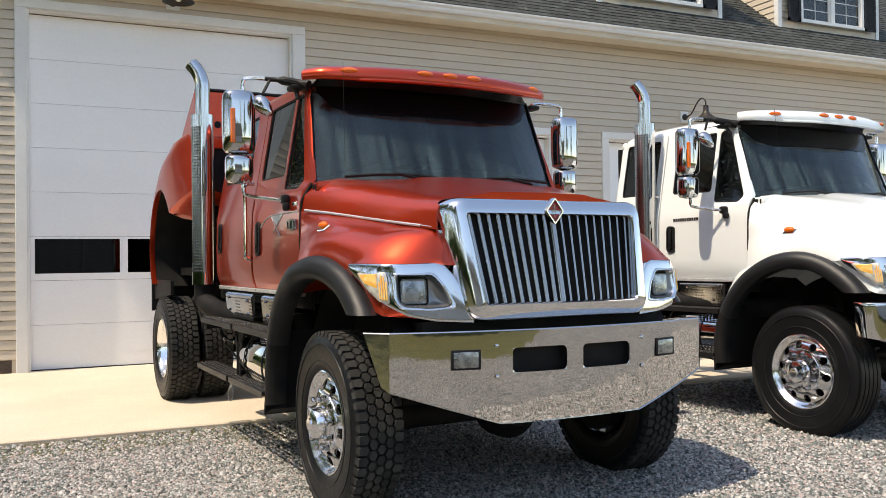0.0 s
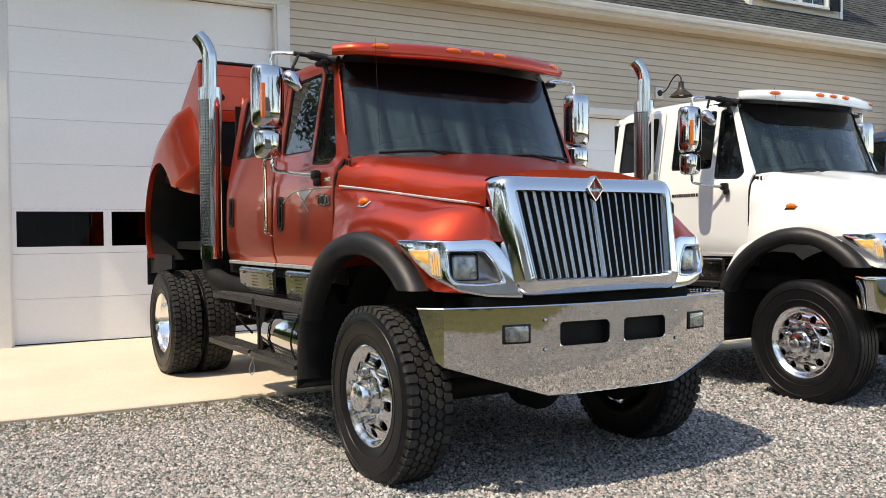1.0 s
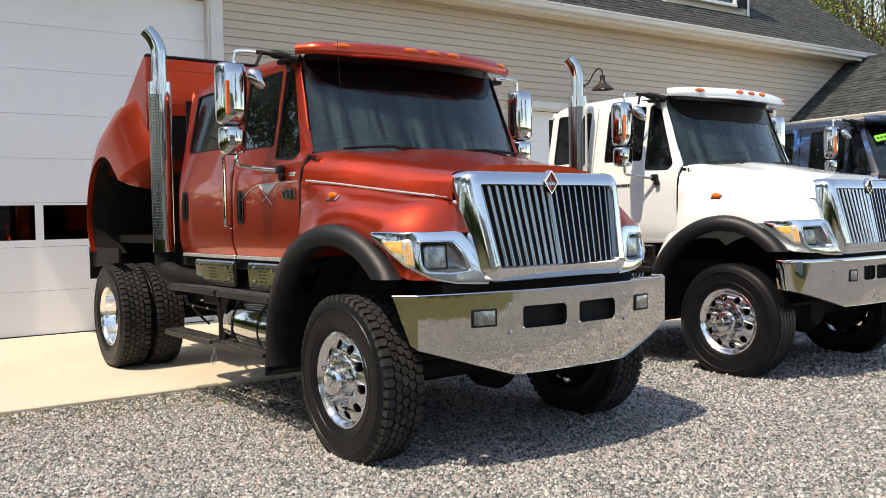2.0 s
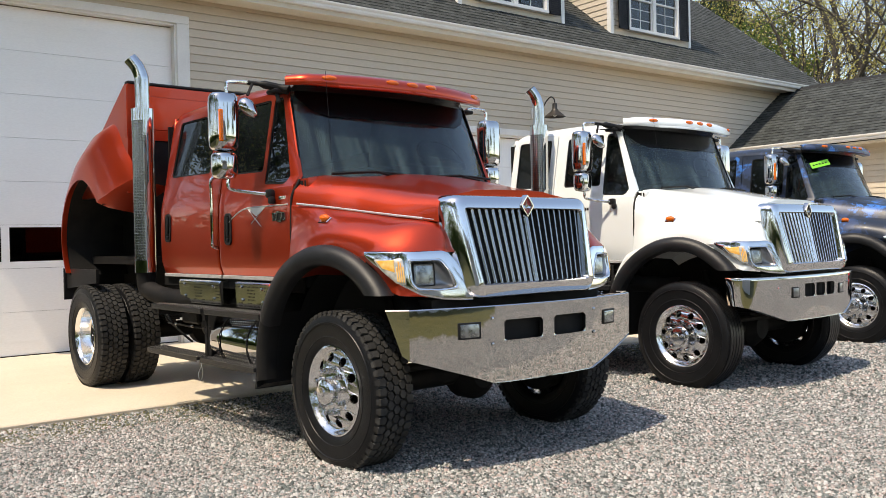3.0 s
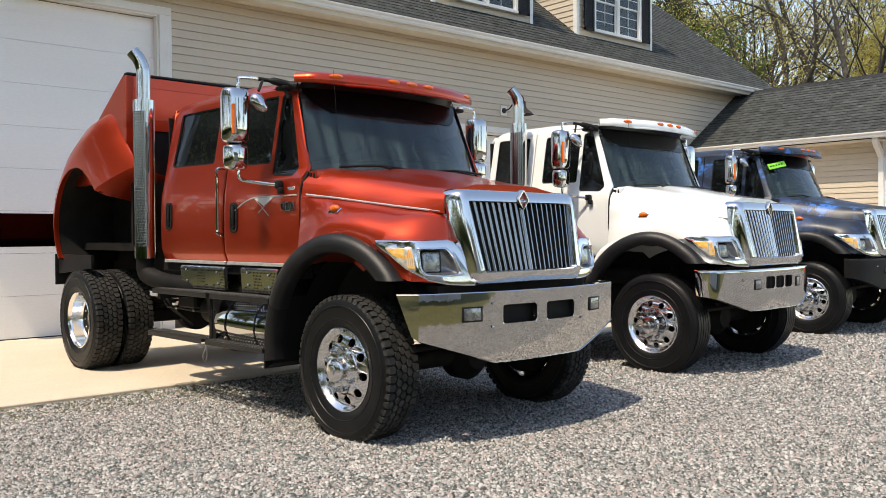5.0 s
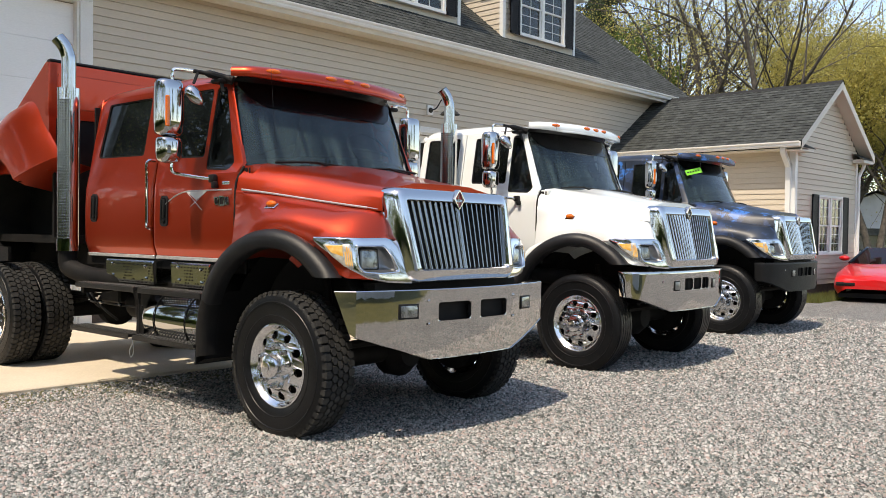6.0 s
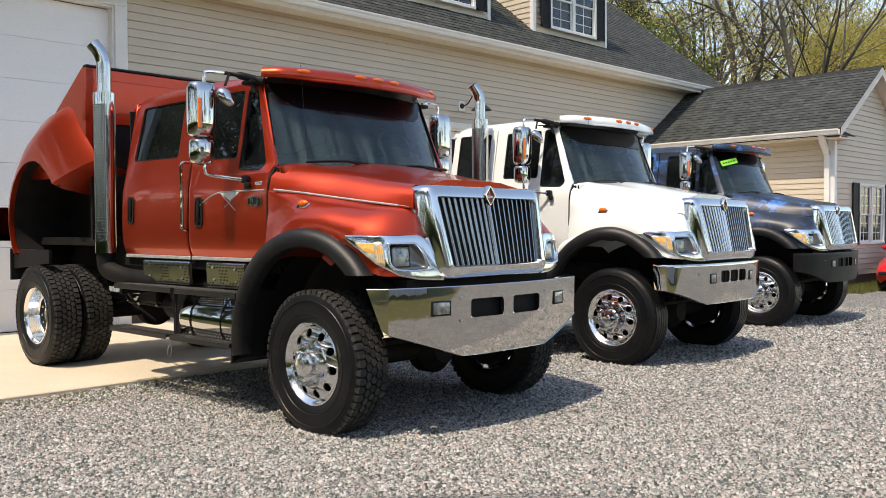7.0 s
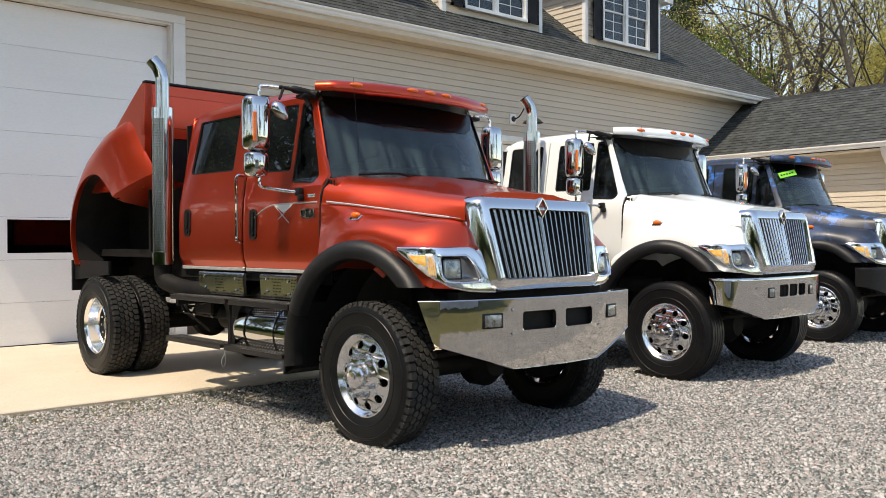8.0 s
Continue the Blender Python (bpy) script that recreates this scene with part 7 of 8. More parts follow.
    for s in (-1, 1):
        wheel(T, s * 1.098, 4.47, zr, s, False, "lug", 15)
        wheel(T, s * 0.765, 4.47, zr, s, False, "lug", 33, full=False)

    # -- bed with wide rear fenders --
    if bed_style != "dually":
        for s in (-1, 1):
            bm = bmesh.new()
            rows = []
            for i in range(17):
                a = math.radians(lerp(15, 165, i / 16))
                rows.append([(s * 1.23, 4.47 + math.cos(a) * 0.62, zr + math.sin(a) * 0.62), (s * 0.60, 4.47 + math.cos(a) * 0.62, zr + math.sin(a) * 0.62)])
            grid(bm, rows)
            part("quarter_fender", bm, "black", T)
        return T
    bed = part("bed", box(bmesh.new(), -0.93, 0.93, 3.45, 5.2, 1.28, 1.36), "dark", T, "raised pickup bed")
    bm = bmesh.new()
    o = [(-1.07, 2.50), (1.07, 2.50), (1.07, 3.03), (-1.07, 3.03)]
    sheet(bm, round_poly(o, 0.03, 2), [], lambda a, b, d: (a, 3.60 + d, b), 0.06)
    for p, q in ((-0.98, -0.05), (0.05, 0.98)):
        box(bm, p, q, 3.590, 3.605, 2.60, 2.93, 0.006)
    hb = part("headboard", bm, paint, bed)
    bm = bmesh.new()
    lathe(bm, [(0.0, 0.004), (0.026, 0.004), (0.030, 0.0), (0.034, 0.004)], (-0.86, 3.586, 2.72), (0, -1, 0), 16)
    part("hole_grommet", bm, "dark", hb)
    bm = box(bmesh.new(), -1.0, 1.0, 3.62, 3.66, 1.34, 2.52)
    part("bed_front", bm, "dark", bed)
    bm = bmesh.new()
    box(bm, -1.06, 1.06, 3.585, 3.665, 3.032, 3.062, 0.01)
    part("top_rail", bm, "black", bed)
    for s in (-1, 1):
        bm = bmesh.new()
        o = [(3.60, 1.98), (5.1, 1.98), (5.1, 2.12), (4.31, 2.63), (3.72, 3.02), (3.67, 3.045), (3.60, 3.045)]
        sheet(bm, o, [], lambda a, b, d: (s * (1.075 - d - 0.03 * max(0, b - 2.3)), a, b), 0.07)
        part("bedside", bm, paint, bed, "", 20)
        bm = bmesh.new()
        cy, cz = 4.47, 1.55
        outer = smooth_path([(5.02, 1.18, 0), (5.20, 1.46, 0), (5.22, 1.76, 0), (5.04, 2.08, 0), (4.70, 2.36, 0), (4.34, 2.60, 0), (3.95, 2.68, 0), (3.70, 2.45, 0), (3.50, 2.26, 0), (3.34, 2.12, 0)], 6)
        n = len(outer) - 1
        rows = []
        for i, q in enumerate(outer):
            a = math.radians(lerp(-36, 148, (i / n) ** 1.25))
            A = Vector((cy + math.cos(a) * 0.605, cz + math.sin(a) * 0.605, 0))
            tip = max(0.0, (i / n - 0.78) / 0.22)
            A = A.lerp(Vector((3.97, 1.90, 0)), tip * tip * (3 - 2 * tip))
            o2 = Vector((q.x, q.y, 0))
            nose = max(0.0, (i / n - 0.62) / 0.38)
            p1, p2, p3 = o2.lerp(A, 0.16), o2.lerp(A, 0.48), o2.lerp(A, 0.86)
            up = 0.05 * math.sin(min(1, i / n / 0.7) * math.pi) if i / n < 0.7 else 0
            rows.append([(s * 1.06, o2.x, o2.y), (s * lerp(1.155, 1.125, nose), p1.x, p1.y + up * 0.5), (s * lerp(1.225, 1.19, nose), p2.x, p2.y + up * 0.4), (s * 1.243, p3.x, p3.y), (s * 1.243, A.x, A.y), (s * 1.215, A.x, A.y), (s * 1.19, lerp(A.x, o2.x, 0.04), lerp(A.y, o2.y, 0.04))])
        grid(bm, rows)
        last = rows[-1]
        grid(bm, [last, [(x * 0.90, y + 0.02, z - 0.05) for x, y, z in last], [(x * 0.68, y + 0.05, z - 0.10) for x, y, z in last]])
        part("rear_fender", bm, paint, bed, "", 40)
        bm = bmesh.new()
        rows = []
        for i in range(25):
            a = math.radians(lerp(-38, 148, i / 24))
            rows.append([(s * 1.20, cy + math.cos(a) * 0.615, cz + math.sin(a) * 0.615), (s * 0.56, cy + math.cos(a) * 0.64, cz + math.sin(a) * 0.64)])
        grid(bm, rows)
        sheet(bm, [(3.4, 1.0), (5.2, 1.0), (5.2, 2.2), (3.4, 2.2)], [], lambda a, b, d: (s * (0.56 + d), a, b), 0.01)
        part("fender_liner", bm, "dark", bed, "black wheel arch liner", 50)
        bm = bmesh.new()
        sheet(bm, [(-1.22, 0.90), (-0.52, 0.90), (-0.52, 1.30), (-1.22, 1.24)], [], lambda a, b, d: (-s * a, 5.10 + d, b), 0.03)
        sheet(bm, [(4.2, 1.10), (5.13, 1.02), (5.16, 1.235), (4.2, 1.235)], [], lambda a, b, d: (s * (1.19 - d), a, b), 0.03)
        part("mud_flap", bm, "black", bed)
        bm = bmesh.new()
        bmesh.ops.create_uvsphere(bm, u_segments=12, v_segments=8, radius=1)
        bmesh.ops.transform(bm, matrix=pose(s * 1.20, 4.21, 2.32, 0, s * 30, 0) @ Matrix.Diagonal((0.02, 0.05, 0.03, 1)), verts=bm.verts)
        part("side_marker", bm, "amber", bed, "amber side marker lamp")
    bm = bmesh.new()
    sheet(bm, [(-0.54, 1.4), (0.54, 1.4), (0.54, 2.15), (-0.54, 2.15)], [], lambda a, b, d: (a, 5.15 + d, b), 0.05)
    part("tailgate", bm, paint, bed)
    return T


red = build_truck(pose(2.92, 4.07, 0, 0, 0, 3.4), "red", "copper-red crew-cab heavy pickup truck with chrome grille and dual rear wheels", "deep", "lug")
white = build_truck(pose(6.925, 4.325, 0, 0, 0, 3.0), "white", "white crew-cab heavy pickup truck with chrome grille beside the red one", "short", "rib", badge="dark", cab_end=2.53, bed_style="none", stack=(-1.10, 1.89), stack_drop=0.06)
blue = build_truck(pose(11.27, 4.82, 0, 0, 0, 3.0), "blue", "dark blue camouflage-painted heavy truck with a black bumper", "dark", "rib", badge="dark", cab_end=2.53, bed_style="none", stack=None)


# ---- the things round about ----
# sale tag on the blue truck's windscreen, its writing unreadable
tag = part("windscreen_tag", (lambda b: (box(b, -0.18, 0.18, -0.004, 0.004, -0.044, 0.044, 0.002), b)[1])(bmesh.new()), "tag")
tag.matrix_world = blue.matrix_world @ pose(-0.76, 0.688, 2.415, -24, 0, -20) @ pose(0, 0, 0, 0, -12, 0)
tagged(tag, "bright green tag stuck on the blue truck's windscreen", "tag")
for i in range(5):
    b = part("writing_bar", box(bmesh.new(), -0.15 + i * 0.06, -0.15 + i * 0.06 + 0.036, -0.006, -0.004, -0.010, 0.012), "dark", tag)

# loop of cord hanging from the red truck's step
bm = bmesh.new()
tube(bm, smooth_path([(0, 0, 0), (0.005, 0, -0.05), (0.02, 0.01, -0.12), (0.0, 0.015, -0.17), (-0.02, 0.01, -0.12), (0, 0, -0.06)], 4), 0.0028, 5)
cord = part("cord_loop", bm, "silver")
cord.matrix_world = red.matrix_world @ pose(-1.2, 1.82, 0.545)
tagged(cord, "thin pale cord hanging in a loop from the red truck's step", "cord")


def sports_car(m):
    T = empty("sports_car", m)
    tagged(T, "low bright red sports coupe parked by the wing", "car")
    bm = bmesh.new()
    rows = []
    st = [(-2.28, 0.62, 0.30, 0.50), (-2.20, 0.78, 0.22, 0.56), (-2.05, 0.86, 0.17, 0.60), (-1.6, 0.92, 0.16, 0.70), (-1.0, 0.93, 0.16, 0.79), (-0.55, 0.92, 0.16, 0.84), (0.6, 0.92, 0.16, 0.86), (1.6, 0.93, 0.18, 0.92), (2.1, 0.90, 0.25, 0.90), (2.25, 0.82, 0.4, 0.80)]
    for y, w, z0, z1 in st:
        half = [(w * 0.90, z0), (w, z0 + 0.12), (w * 1.0, lerp(z0, z1, 0.62)), (w * 0.95, z1 - 0.06), (w * 0.80, z1), (w * 0.45, z1 - 0.015), (0, z1 + 0.01)]
        rows.append([(-a, y, z) for a, z in half] + [(a, y, z) for a, z in half[-2::-1]])
    vs = grid(bm, rows)
    bm.faces.new(vs[0])
    bm.faces.new(vs[-1][::-1])
    body = part("body", bm, "carred", T, "", 50)
    bm = bmesh.new()
    grid(bm, [[(u * lerp(0.80, 0.55, k), lerp(-0.62, 0.20, k) - 0.16 * (1 - u * u) * (1 - k * 0.5), lerp(0.82, 1.19, k)) for u in (-1, -0.6, -0.2, 0.2, 0.6, 1)] for k in (0, 0.33, 0.66, 1)])
    part("windscreen", bm, "glass", T, "", 60)
    bm = bmesh.new()
    grid(bm, [[(u * 0.56, y, z - 0.03 * u * u) for u in (-1, -0.5, 0, 0.5, 1)] for y, z in ((0.19, 1.19), (0.5, 1.20), (0.9, 1.16))])
    grid(bm, [[(u * lerp(0.56, 0.80, k), lerp(0.9, 1.9, k), lerp(1.16, 0.92, k)) for u in (-1, 0, 1)] for k in (0, 0.5, 1)])
    for s in (-1, 1):
        tube(bm, [(s * 0.81, -0.62, 0.83), (s * 0.56, 0.20, 1.19), (s * 0.57, 0.9, 1.15)], 0.03, 6)
        grid(bm, [[(s * 0.82, -0.5, 0.84), (s * 0.57, 0.2, 1.18)], [(s * 0.84, 1.2, 0.88), (s * 0.57, 0.9, 1.14)]])
    part("roof", bm, "glass", T)
    for s in (-1, 1):
        bm = bmesh.new()
        bmesh.ops.create_uvsphere(bm, u_segments=12, v_segments=8, radius=1)
        bmesh.ops.transform(bm, matrix=pose(s * 0.98, -0.30, 0.93) @ Matrix.Diagonal((0.12, 0.08, 0.065, 1)), verts=bm.verts)
        part("wing_mirror", bm, "carred", T)
        bm = bmesh.new()
        box(bm, s * 0.58 - 0.20, s * 0.58 + 0.20, -2.30, -2.10, 0.36, 0.44, 0.03, 2)
        part("front_slot", bm, "dark", T, "dark bumper lamp slot")
        for y in (-1.35, 1.30):
            bm = bmesh.new()
            lathe(bm, [(0.0, -0.13), (0.20, -0.13), (0.22, -0.14), (0.31, -0.12), (0.325, -0.08), (0.325, 0.08), (0.31, 0.12), (0, 0.12)], (s * 0.80, y, 0.325), (1, 0, 0), 24)
            part("wheel", bm, "rubber", T)
    bm = bmesh.new()
    box(bm, -0.75, 0.75, -2.1, 2.0, 0.10, 0.2)
    part("underbody", bm, "dark", T)
    return T


sports_car(pose(20.41, 5.50, 0, 0, 0, -82))

# pale metal-sided shed across the grass, mirrored in the bumpers
def ribbed_shed(m, wide, deep, high):
    T = empty("shed", m)
    tagged(T, "pale grey metal-sided shed with upright ribs across the grass", "shed")
    n = int(wide / 0.9)
    for k in range(n):
        bm = bmesh.new()
        a, b = k * wide / n, (k + 1) * wide / n
        prof = [(a, 0.0), (a + 0.03, 0.05), (a + 0.09, 0.05), (a + 0.12, 0.0), (b, 0.0)]
        grid(bm, [[(x, y, 0) for x, y in prof], [(x, y, high) for x, y in prof]])
        part("wall_panel", bm, "farwall", T, smooth=0)
    bm = bmesh.new()
    box(bm, 0, wide, -deep, -0.01, 0, high - 0.05)
    part("body", bm, "farwall", T, smooth=0)
    bm = bmesh.new()
    for sgn in (0, 1):
        y0 = 0.4 if sgn == 0 else -deep - 0.4
        grid(bm, [[(-0.4, y0, high - 0.1), (wide + 0.4, y0, high - 0.1)], [(-0.4, -deep / 2, high + 1.4), (wide + 0.4, -deep / 2, high + 1.4)]])
    part("roof", bm, "shingle", T, smooth=0)
    return T


ribbed_shed(pose(-0.5, -5.2, 0), 5.4, 6.0, 3.0)

# neighbouring house far behind, beyond the wing
house = empty("far_house", pose(57.5, 17.2, 0, 0, 0, -62))
tagged(house, "small white house with grey roofs and a dark-railed porch far off", "house")
bm = bmesh.new()
box(bm, -6, 6, 0, 8, 0, 2.2)
sheet(bm, [(-6, 2.2), (6, 2.2), (0, 4.3)], [], lambda a, b, d: (a, 0 + d, b), 8.0)
part("wall", bm, "farwall", house, smooth=0)
bm = bmesh.new()
for s in (-1, 1):
    grid(bm, [[(s * 6.5, -0.4, 2.05), (s * 6.5, 8.4, 2.05)], [(0, -0.4, 4.45), (0, 8.4, 4.45)]])
box(bm, -6.5, 6.5, -2.2, 0.0, 1.55, 2.0)
part("roof", bm, "shingle", house, smooth=0)
for x in (-4.5, -2.0, 1.6, 4.4):
    bm = bmesh.new()
    box(bm, x - 0.75, x + 0.75, -0.05, 0.02, 0.55, 1.45)
    w = part("window", bm, "trim", house, smooth=0)
    bm = bmesh.new()
    box(bm, x - 0.66, x - 0.04, -0.07, -0.05, 0.62, 1.38)
    box(bm, x + 0.04, x + 0.66, -0.07, -0.05, 0.62, 1.38)
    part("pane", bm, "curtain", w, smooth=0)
for k in range(40):
    bm = bmesh.new()
    box(bm, -6 + k * 0.3, -6 + k * 0.3 + 0.05, -2.2, -2.15, 0, 0.62)
    part("railing_post", bm, "dark", house, smooth=0)
bm = bmesh.new()
box(bm, -6, 6, -2.22, -2.13, 0.60, 0.68)
part("railing_rail", bm, "dark", house, smooth=0)


# ---- trees ----
class Wood:
    """Collects branch rings and leaf quads for one tree."""
    def __init__(self, seed):
        self.co, self.fi, self.tips = [], [], []
        self.rng = random.Random(seed)

    def limb(self, pts, rads, seg=5):
        base = len(self.co)
        for i, p in enumerate(pts):
            d = (pts[min(i + 1, len(pts) - 1)] - pts[max(i - 1, 0)]).normalized()
            a = d.orthogonal().normalized()
            b = d.cross(a)
            for k in range(seg):
                t = k * math.tau / seg
                self.co.append(p + (a * math.cos(t) + b * math.sin(t)) * rads[i])
        for i in range(len(pts) - 1):
            for k in range(seg):
                self.fi.append((base + i * seg + k, base + i * seg + (k + 1) % seg, base + (i + 1) * seg + (k + 1) % seg, base + (i + 1) * seg + k))

    def grow(self, p, d, length, rad, level, levels, spread=0.6, lift=0.25):
        rng = self.rng
        n = 5 if level < 2 else 4
        pts, rads = [p.copy()], [rad]
        for i in range(n):
            d = (d + Vector((rng.gauss(0, 0.10), rng.gauss(0, 0.10), rng.gauss(0, 0.07) + lift * 0.08))).normalized()
            p = p + d * length / n
            pts.append(p.copy())
            rads.append(rad * (1 - 0.42 * (i + 1) / n))
        self.limb(pts, rads, 7 if level == 0 else 5 if level < 2 else 3)
        if level >= levels:
            self.tips += pts[2:]
            return
        kids = rng.randint(2, 3) if level == 0 else rng.randint(2, 4)
        for k in range(kids):
            i = rng.randint(max(1, n // 2), n) if level > 0 else rng.randint(2, n)
            q = pts[i]
            az = rng.uniform(0, math.tau)
            side = d.orthogonal().normalized()
            side = (side * math.cos(az) + d.cross(side).normalized() * math.sin(az))
            nd = (d + side * rng.uniform(0.45, 1.0) * spread * 1.6 + Vector((0, 0, lift))).normalized()
            self.grow(q, nd, length * rng.uniform(0.55, 0.78), rads[i] * rng.uniform(0.5, 0.8), level + 1, levels, spread, lift)
        self.grow(pts[-1], d, length * 0.7, rads[-1] * 0.9, level + 1, levels, spread, lift)


def leaf_mesh(name, centres, per, size, spread, mat, seed, flat=False):
    rng = np.random.default_rng(seed)
    c = np.repeat(np.array([tuple(p) for p in centres]), per, axis=0)
    c = c + rng.normal(0, spread, c.shape)
    n = len(c)
    a = rng.normal(size=(n, 3))
    a /= np.linalg.norm(a, axis=1)[:, None]
    b = np.cross(a, rng.normal(size=(n, 3)))
    b /= np.linalg.norm(b, axis=1)[:, None]
    s = (size * rng.uniform(0.5, 1.4, n))[:, None]
    q = np.stack([c - a * s, c + b * s * 0.55, c + a * s, c - b * s * 0.55], 1).reshape(-1, 3)
    me = bpy.data.meshes.new(name)
    me.vertices.add(len(q))
    me.vertices.foreach_set("co", q.ravel())
    me.loops.add(len(q))
    me.loops.foreach_set("vertex_index", np.arange(len(q)))
    me.polygons.add(n)
    me.polygons.foreach_set("loop_start", np.arange(0, len(q), 4))
    me.update(calc_edges=True)
    me.materials.append(M[mat])
    return me


def make_tree(seed, height, levels, leaf, per, size, spread, label, branch_spread=0.6, lift=0.25, stems=1, keep=1.0):
    T = empty("tree", Matrix())
    tagged(T, label, "tree", "trees round the yard")
    w = Wood(seed)
    for k in range(stems):
        lean = Vector((w.rng.gauss(0, 0.10 + 0.12 * (stems > 1)), w.rng.gauss(0, 0.10 + 0.12 * (stems > 1)), 1)).normalized()
        w.grow(Vector((w.rng.gauss(0, 0.2) * (stems > 1), w.rng.gauss(0, 0.2) * (stems > 1), -0.2)), lean, height * 0.40, height * (0.019 if stems == 1 else 0.017), 0, levels, branch_spread, lift)
    me = bpy.data.meshes.new("trunk")
    me.from_pydata([tuple(p) for p in w.co], [], w.fi)
    me.materials.append(M["bark"])
    me.shade_smooth()
    t = new("trunk", me)
    t.parent = T
    if leaf:
        tips = [p for p in w.tips if w.rng.random() < keep]
        c = new("crown", leaf_mesh("crown", tips, per, size, spread, leaf, seed))
        c.parent = T
    return T


def make_pine(seed, height):
    T = empty("tree", Matrix())
    tagged(T, "dark green pine with an open crown", "tree", "trees round the yard")
    w = Wood(seed)
    top = Vector((w.rng.gauss(0, 0.4), w.rng.gauss(0, 0.4), height))
    w.limb([Vector((0, 0, -0.2)).lerp(top, k / 6) for k in range(7)], [0.22 * (1 - k / 6.6) for k in range(7)], 7)
    tips = []
    for k in range(46):
        z = lerp(height * 0.42, height * 0.98, k / 45)
        az = w.rng.uniform(0, math.tau)
        L = (1 - (z / height - 0.42) / 0.60) * height * 0.17 + 0.5
        p = Vector((0, 0, 0)).lerp(top, z / height)
        q = p + Vector((math.cos(az) * L, math.sin(az) * L, L * 0.25))
        w.limb([p, p.lerp(q, 0.5) + Vector((0, 0, -0.05)), q], [0.05, 0.03, 0.012], 4)
        tips += [p.lerp(q, f) for f in (0.45, 0.6, 0.75, 0.88, 1.0)]
    me = bpy.data.meshes.new("trunk")
    me.from_pydata([tuple(p) for p in w.co], [], w.fi)
    me.materials.append(M["bark"])
    t = new("trunk", me)
    t.parent = T
    c = new("crown", leaf_mesh("crown", tips, 26, 0.16, 0.28, "pine", seed))
    c.parent = T
    return T


bare_a = make_tree(11, 21, 4, "leaf_yellow", 16, 0.06, 0.50, "tall bare tree with the first small leaves", 0.95, 0.06, 2, 0.6)
bare_b = make_tree(23, 19, 4, "leaf_yellow", 14, 0.06, 0.50, "slender bare tree with few new leaves", 0.70, 0.18, 1, 0.7)
leafy = make_tree(37, 16, 4, "leaf_yellow", 22, 0.085, 0.50, "tree in yellow-green spring leaf", 0.75, 0.22, 2, 1.0)
green = make_tree(53, 14, 4, "leaf_green", 9, 0.12, 0.35, "tree in fresh green leaf", 0.75, 0.20, 1, 1.0)
pine = make_pine(71, 20)


def bearing(px, depth):
    """Ground place seen on a bearing from the end of the walk, so far off."""
    lat = (px - 784) / 1512.5
    return (-1.69 + depth * (0.722 + lat * 0.692), -0.87 + depth * (0.691 - lat * 0.722))


protos = {"a": bare_a, "b": bare_b, "l": leafy, "g": green, "p": pine}
placed = set()
rng = random.Random(9)
SPOTS = [("a", 1262, 46, 1.0), ("b", 1215, 52, 1.0), ("a", 1350, 58, 1.0), ("b", 1310, 44, 0.95), ("l", 1480, 56, 0.95), ("l", 1545, 50, 0.85), ("l", 1420, 66, 1.05),
         ("p", 1085, 62, 1.0), ("p", 1030, 70, 1.05), ("g", 1068, 58, 1.15), ("b", 1150, 60, 1.1), ("a", 1180, 72, 1.2), ("b", 1400, 62, 1.1),
         ("l", 1600, 62, 1.0), ("g", 1570, 72, 0.9), ("p", 1590, 80, 0.9), ("b", 1530, 66, 1.1), ("a", 1640, 56, 1.0), ("l", 1700, 60, 1.0), ("b", 1120, 78, 1.2), ("g", 1190, 88, 1.2), ("l", 1540, 92, 1.1)]
for kind, px, depth, size in SPOTS:
    x, y = bearing(px, depth)
    m = pose(x, y, 0, 0, 0, rng.uniform(0, 360))
    proto = protos[kind]
    if kind not in placed:
        placed.add(kind)
        proto.matrix_world = m
        proto.scale = (size, size, size)
    else:
        t = copy_thing(proto, m)
        t.scale = (size, size, size)
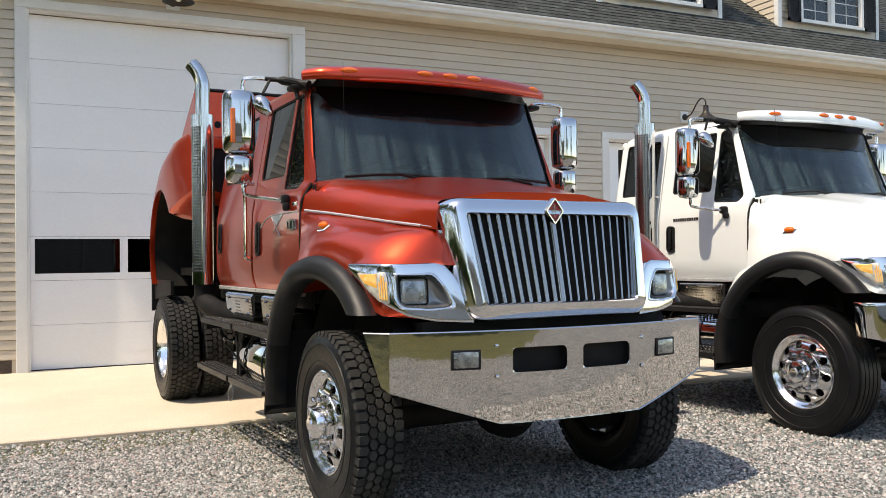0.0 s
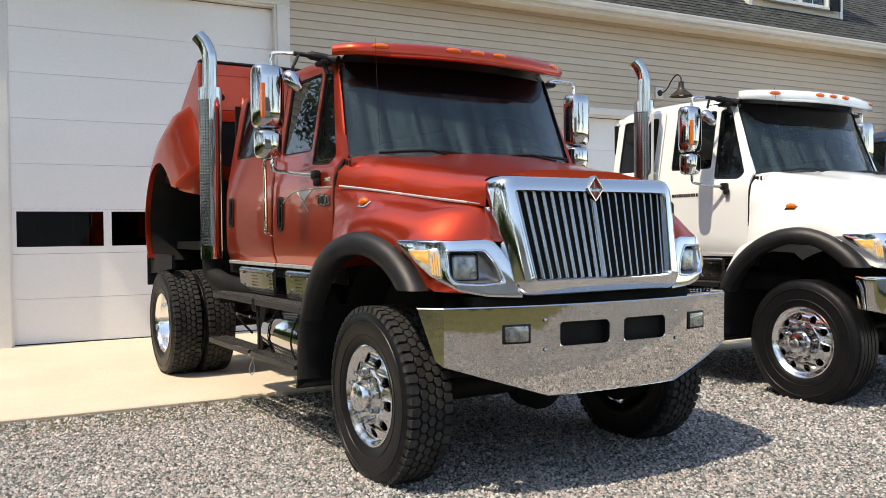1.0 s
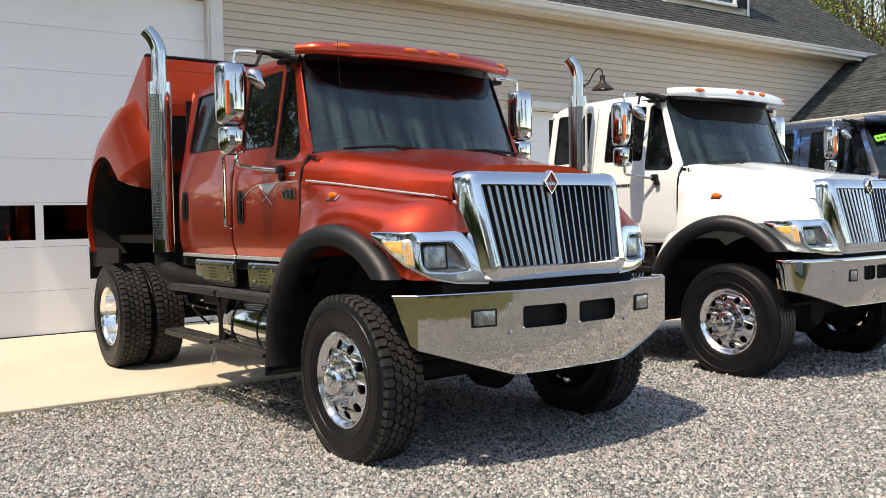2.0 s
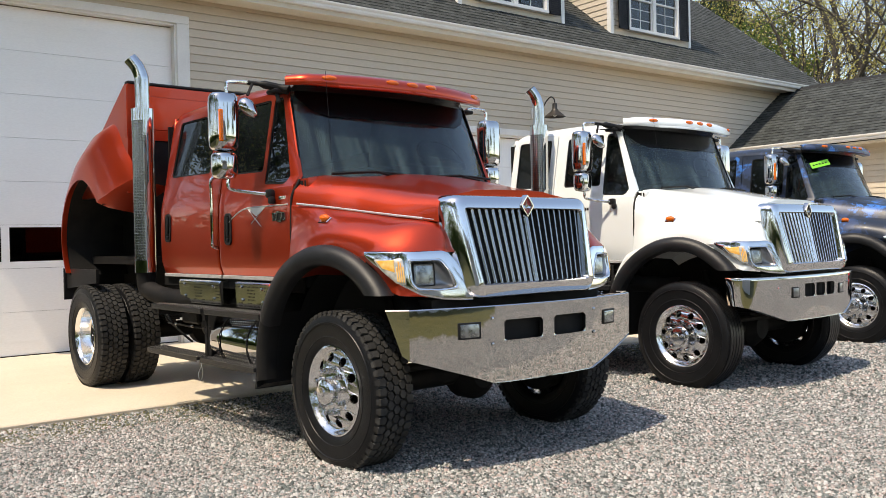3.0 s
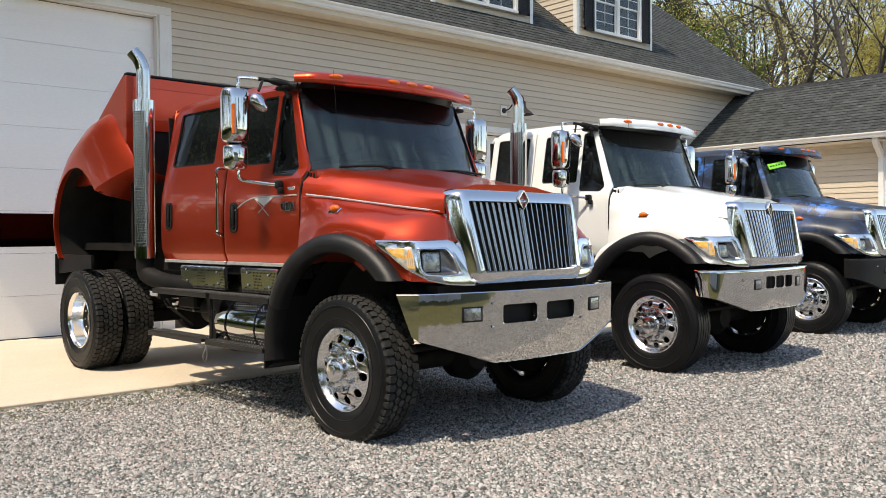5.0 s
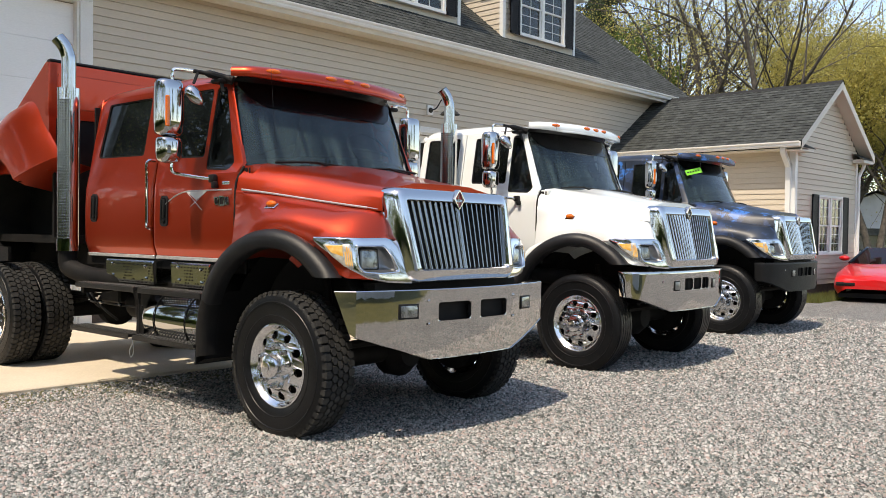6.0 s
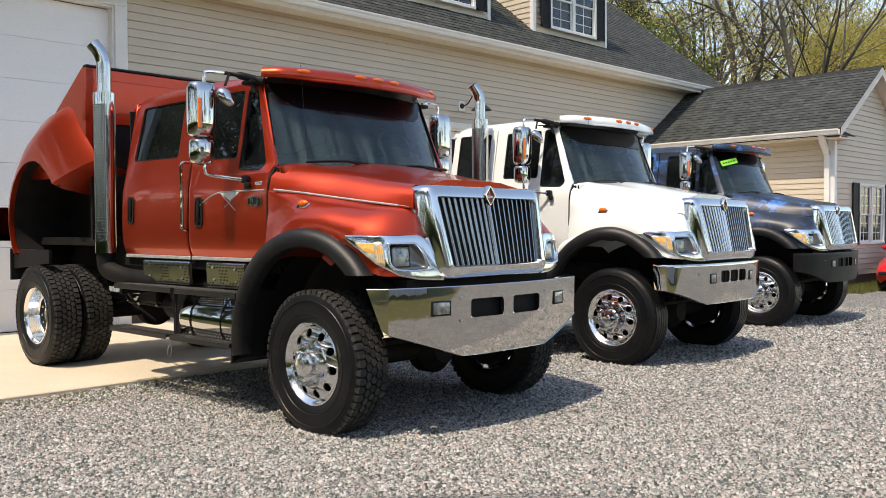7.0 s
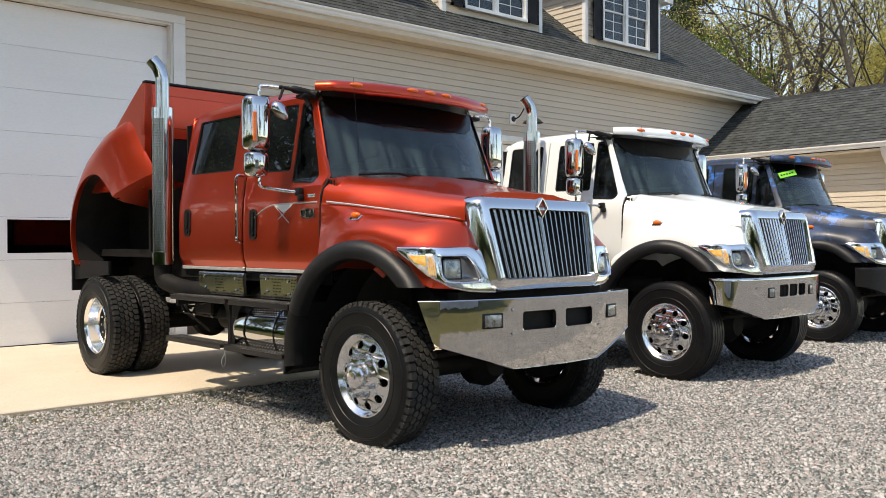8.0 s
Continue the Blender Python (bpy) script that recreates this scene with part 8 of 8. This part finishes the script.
# the wood on the other side of the yard, seen in glass and chrome
for k in range(14):
    x = -52 + k * 8.4 + rng.uniform(-1.8, 1.8)
    y = -40 - rng.uniform(0, 12)
    kind = "pgapgb"[k % 6]
    t = copy_thing(protos[kind], pose(x, y, 0, 0, 0, rng.uniform(0, 360)))
    size = rng.uniform(0.8, 1.1)
    t.scale = (size, size, size)
for row in range(2):
    for k in range(13):
        x, y = -13 - 6 * row - rng.uniform(0, 3.5), -14 + k * 4.4 + 2 * row
        t = copy_thing(protos["gpgap"[(k + 2 * row) % 5]], pose(x, y, 0, 0, 0, rng.uniform(0, 360)))
        size = rng.uniform(0.9, 1.3)
        t.scale = (size, size, size)


# unseen dense shrubs, added so doors and glass mirror dark instead of bright horizon
def undergrowth():
    rng = random.Random(31)
    spots = []
    for k in range(520):
        y = lerp(-22, 44, k / 519)
        h = rng.uniform(1.2, 3.6)
        for z in (0.3, 0.9, 1.6, 2.4, 3.2):
            if z < h:
                spots.append((-11.5 - rng.uniform(0, 3.5), y + rng.uniform(-0.5, 0.5), z))
    for k in range(420):
        x, h = lerp(-22, 60, k / 419), rng.uniform(1.0, 3.2)
        for z in (0.3, 1.0, 1.8, 2.7):
            if z < h:
                spots.append((x, -33 - rng.uniform(0, 4), z))
    return tagged(new("undergrowth", leaf_mesh("undergrowth", spots, 26, 0.20, 0.42, "leaf_green", 8)), "unseen dark green shrubs added to block the bright horizon in reflections", "shrubs", kind="stuff")


undergrowth()


def grass_tufts(name, spots, n, label, seed):
    rng = np.random.default_rng(seed)
    x0, x1, y0, y1 = spots
    x, y = rng.uniform(x0, x1, n), rng.uniform(y0, y1, n)
    h = rng.uniform(0.05, 0.16, n)
    a = rng.uniform(0, math.tau, n)
    dx, dy = np.cos(a) * 0.012, np.sin(a) * 0.012
    lx, ly = rng.normal(0, 0.04, n), rng.normal(0, 0.04, n)
    co = np.stack([np.stack([x - dx, y - dy, 0 * x], 1), np.stack([x + dx, y + dy, 0 * x], 1), np.stack([x + lx, y + ly, h], 1)], 1).reshape(-1, 3)
    me = bpy.data.meshes.new(name)
    me.from_pydata([tuple(p) for p in co], [], [(3 * i, 3 * i + 1, 3 * i + 2) for i in range(n)])
    me.materials.append(M["grass"])
    return tagged(new(name, me), label, "grass", kind="stuff")


grass_tufts("grass", (17.2, 27.0, 6.0, 6.78), 9000, "strip of rough grass along the wing's foundation", 4)
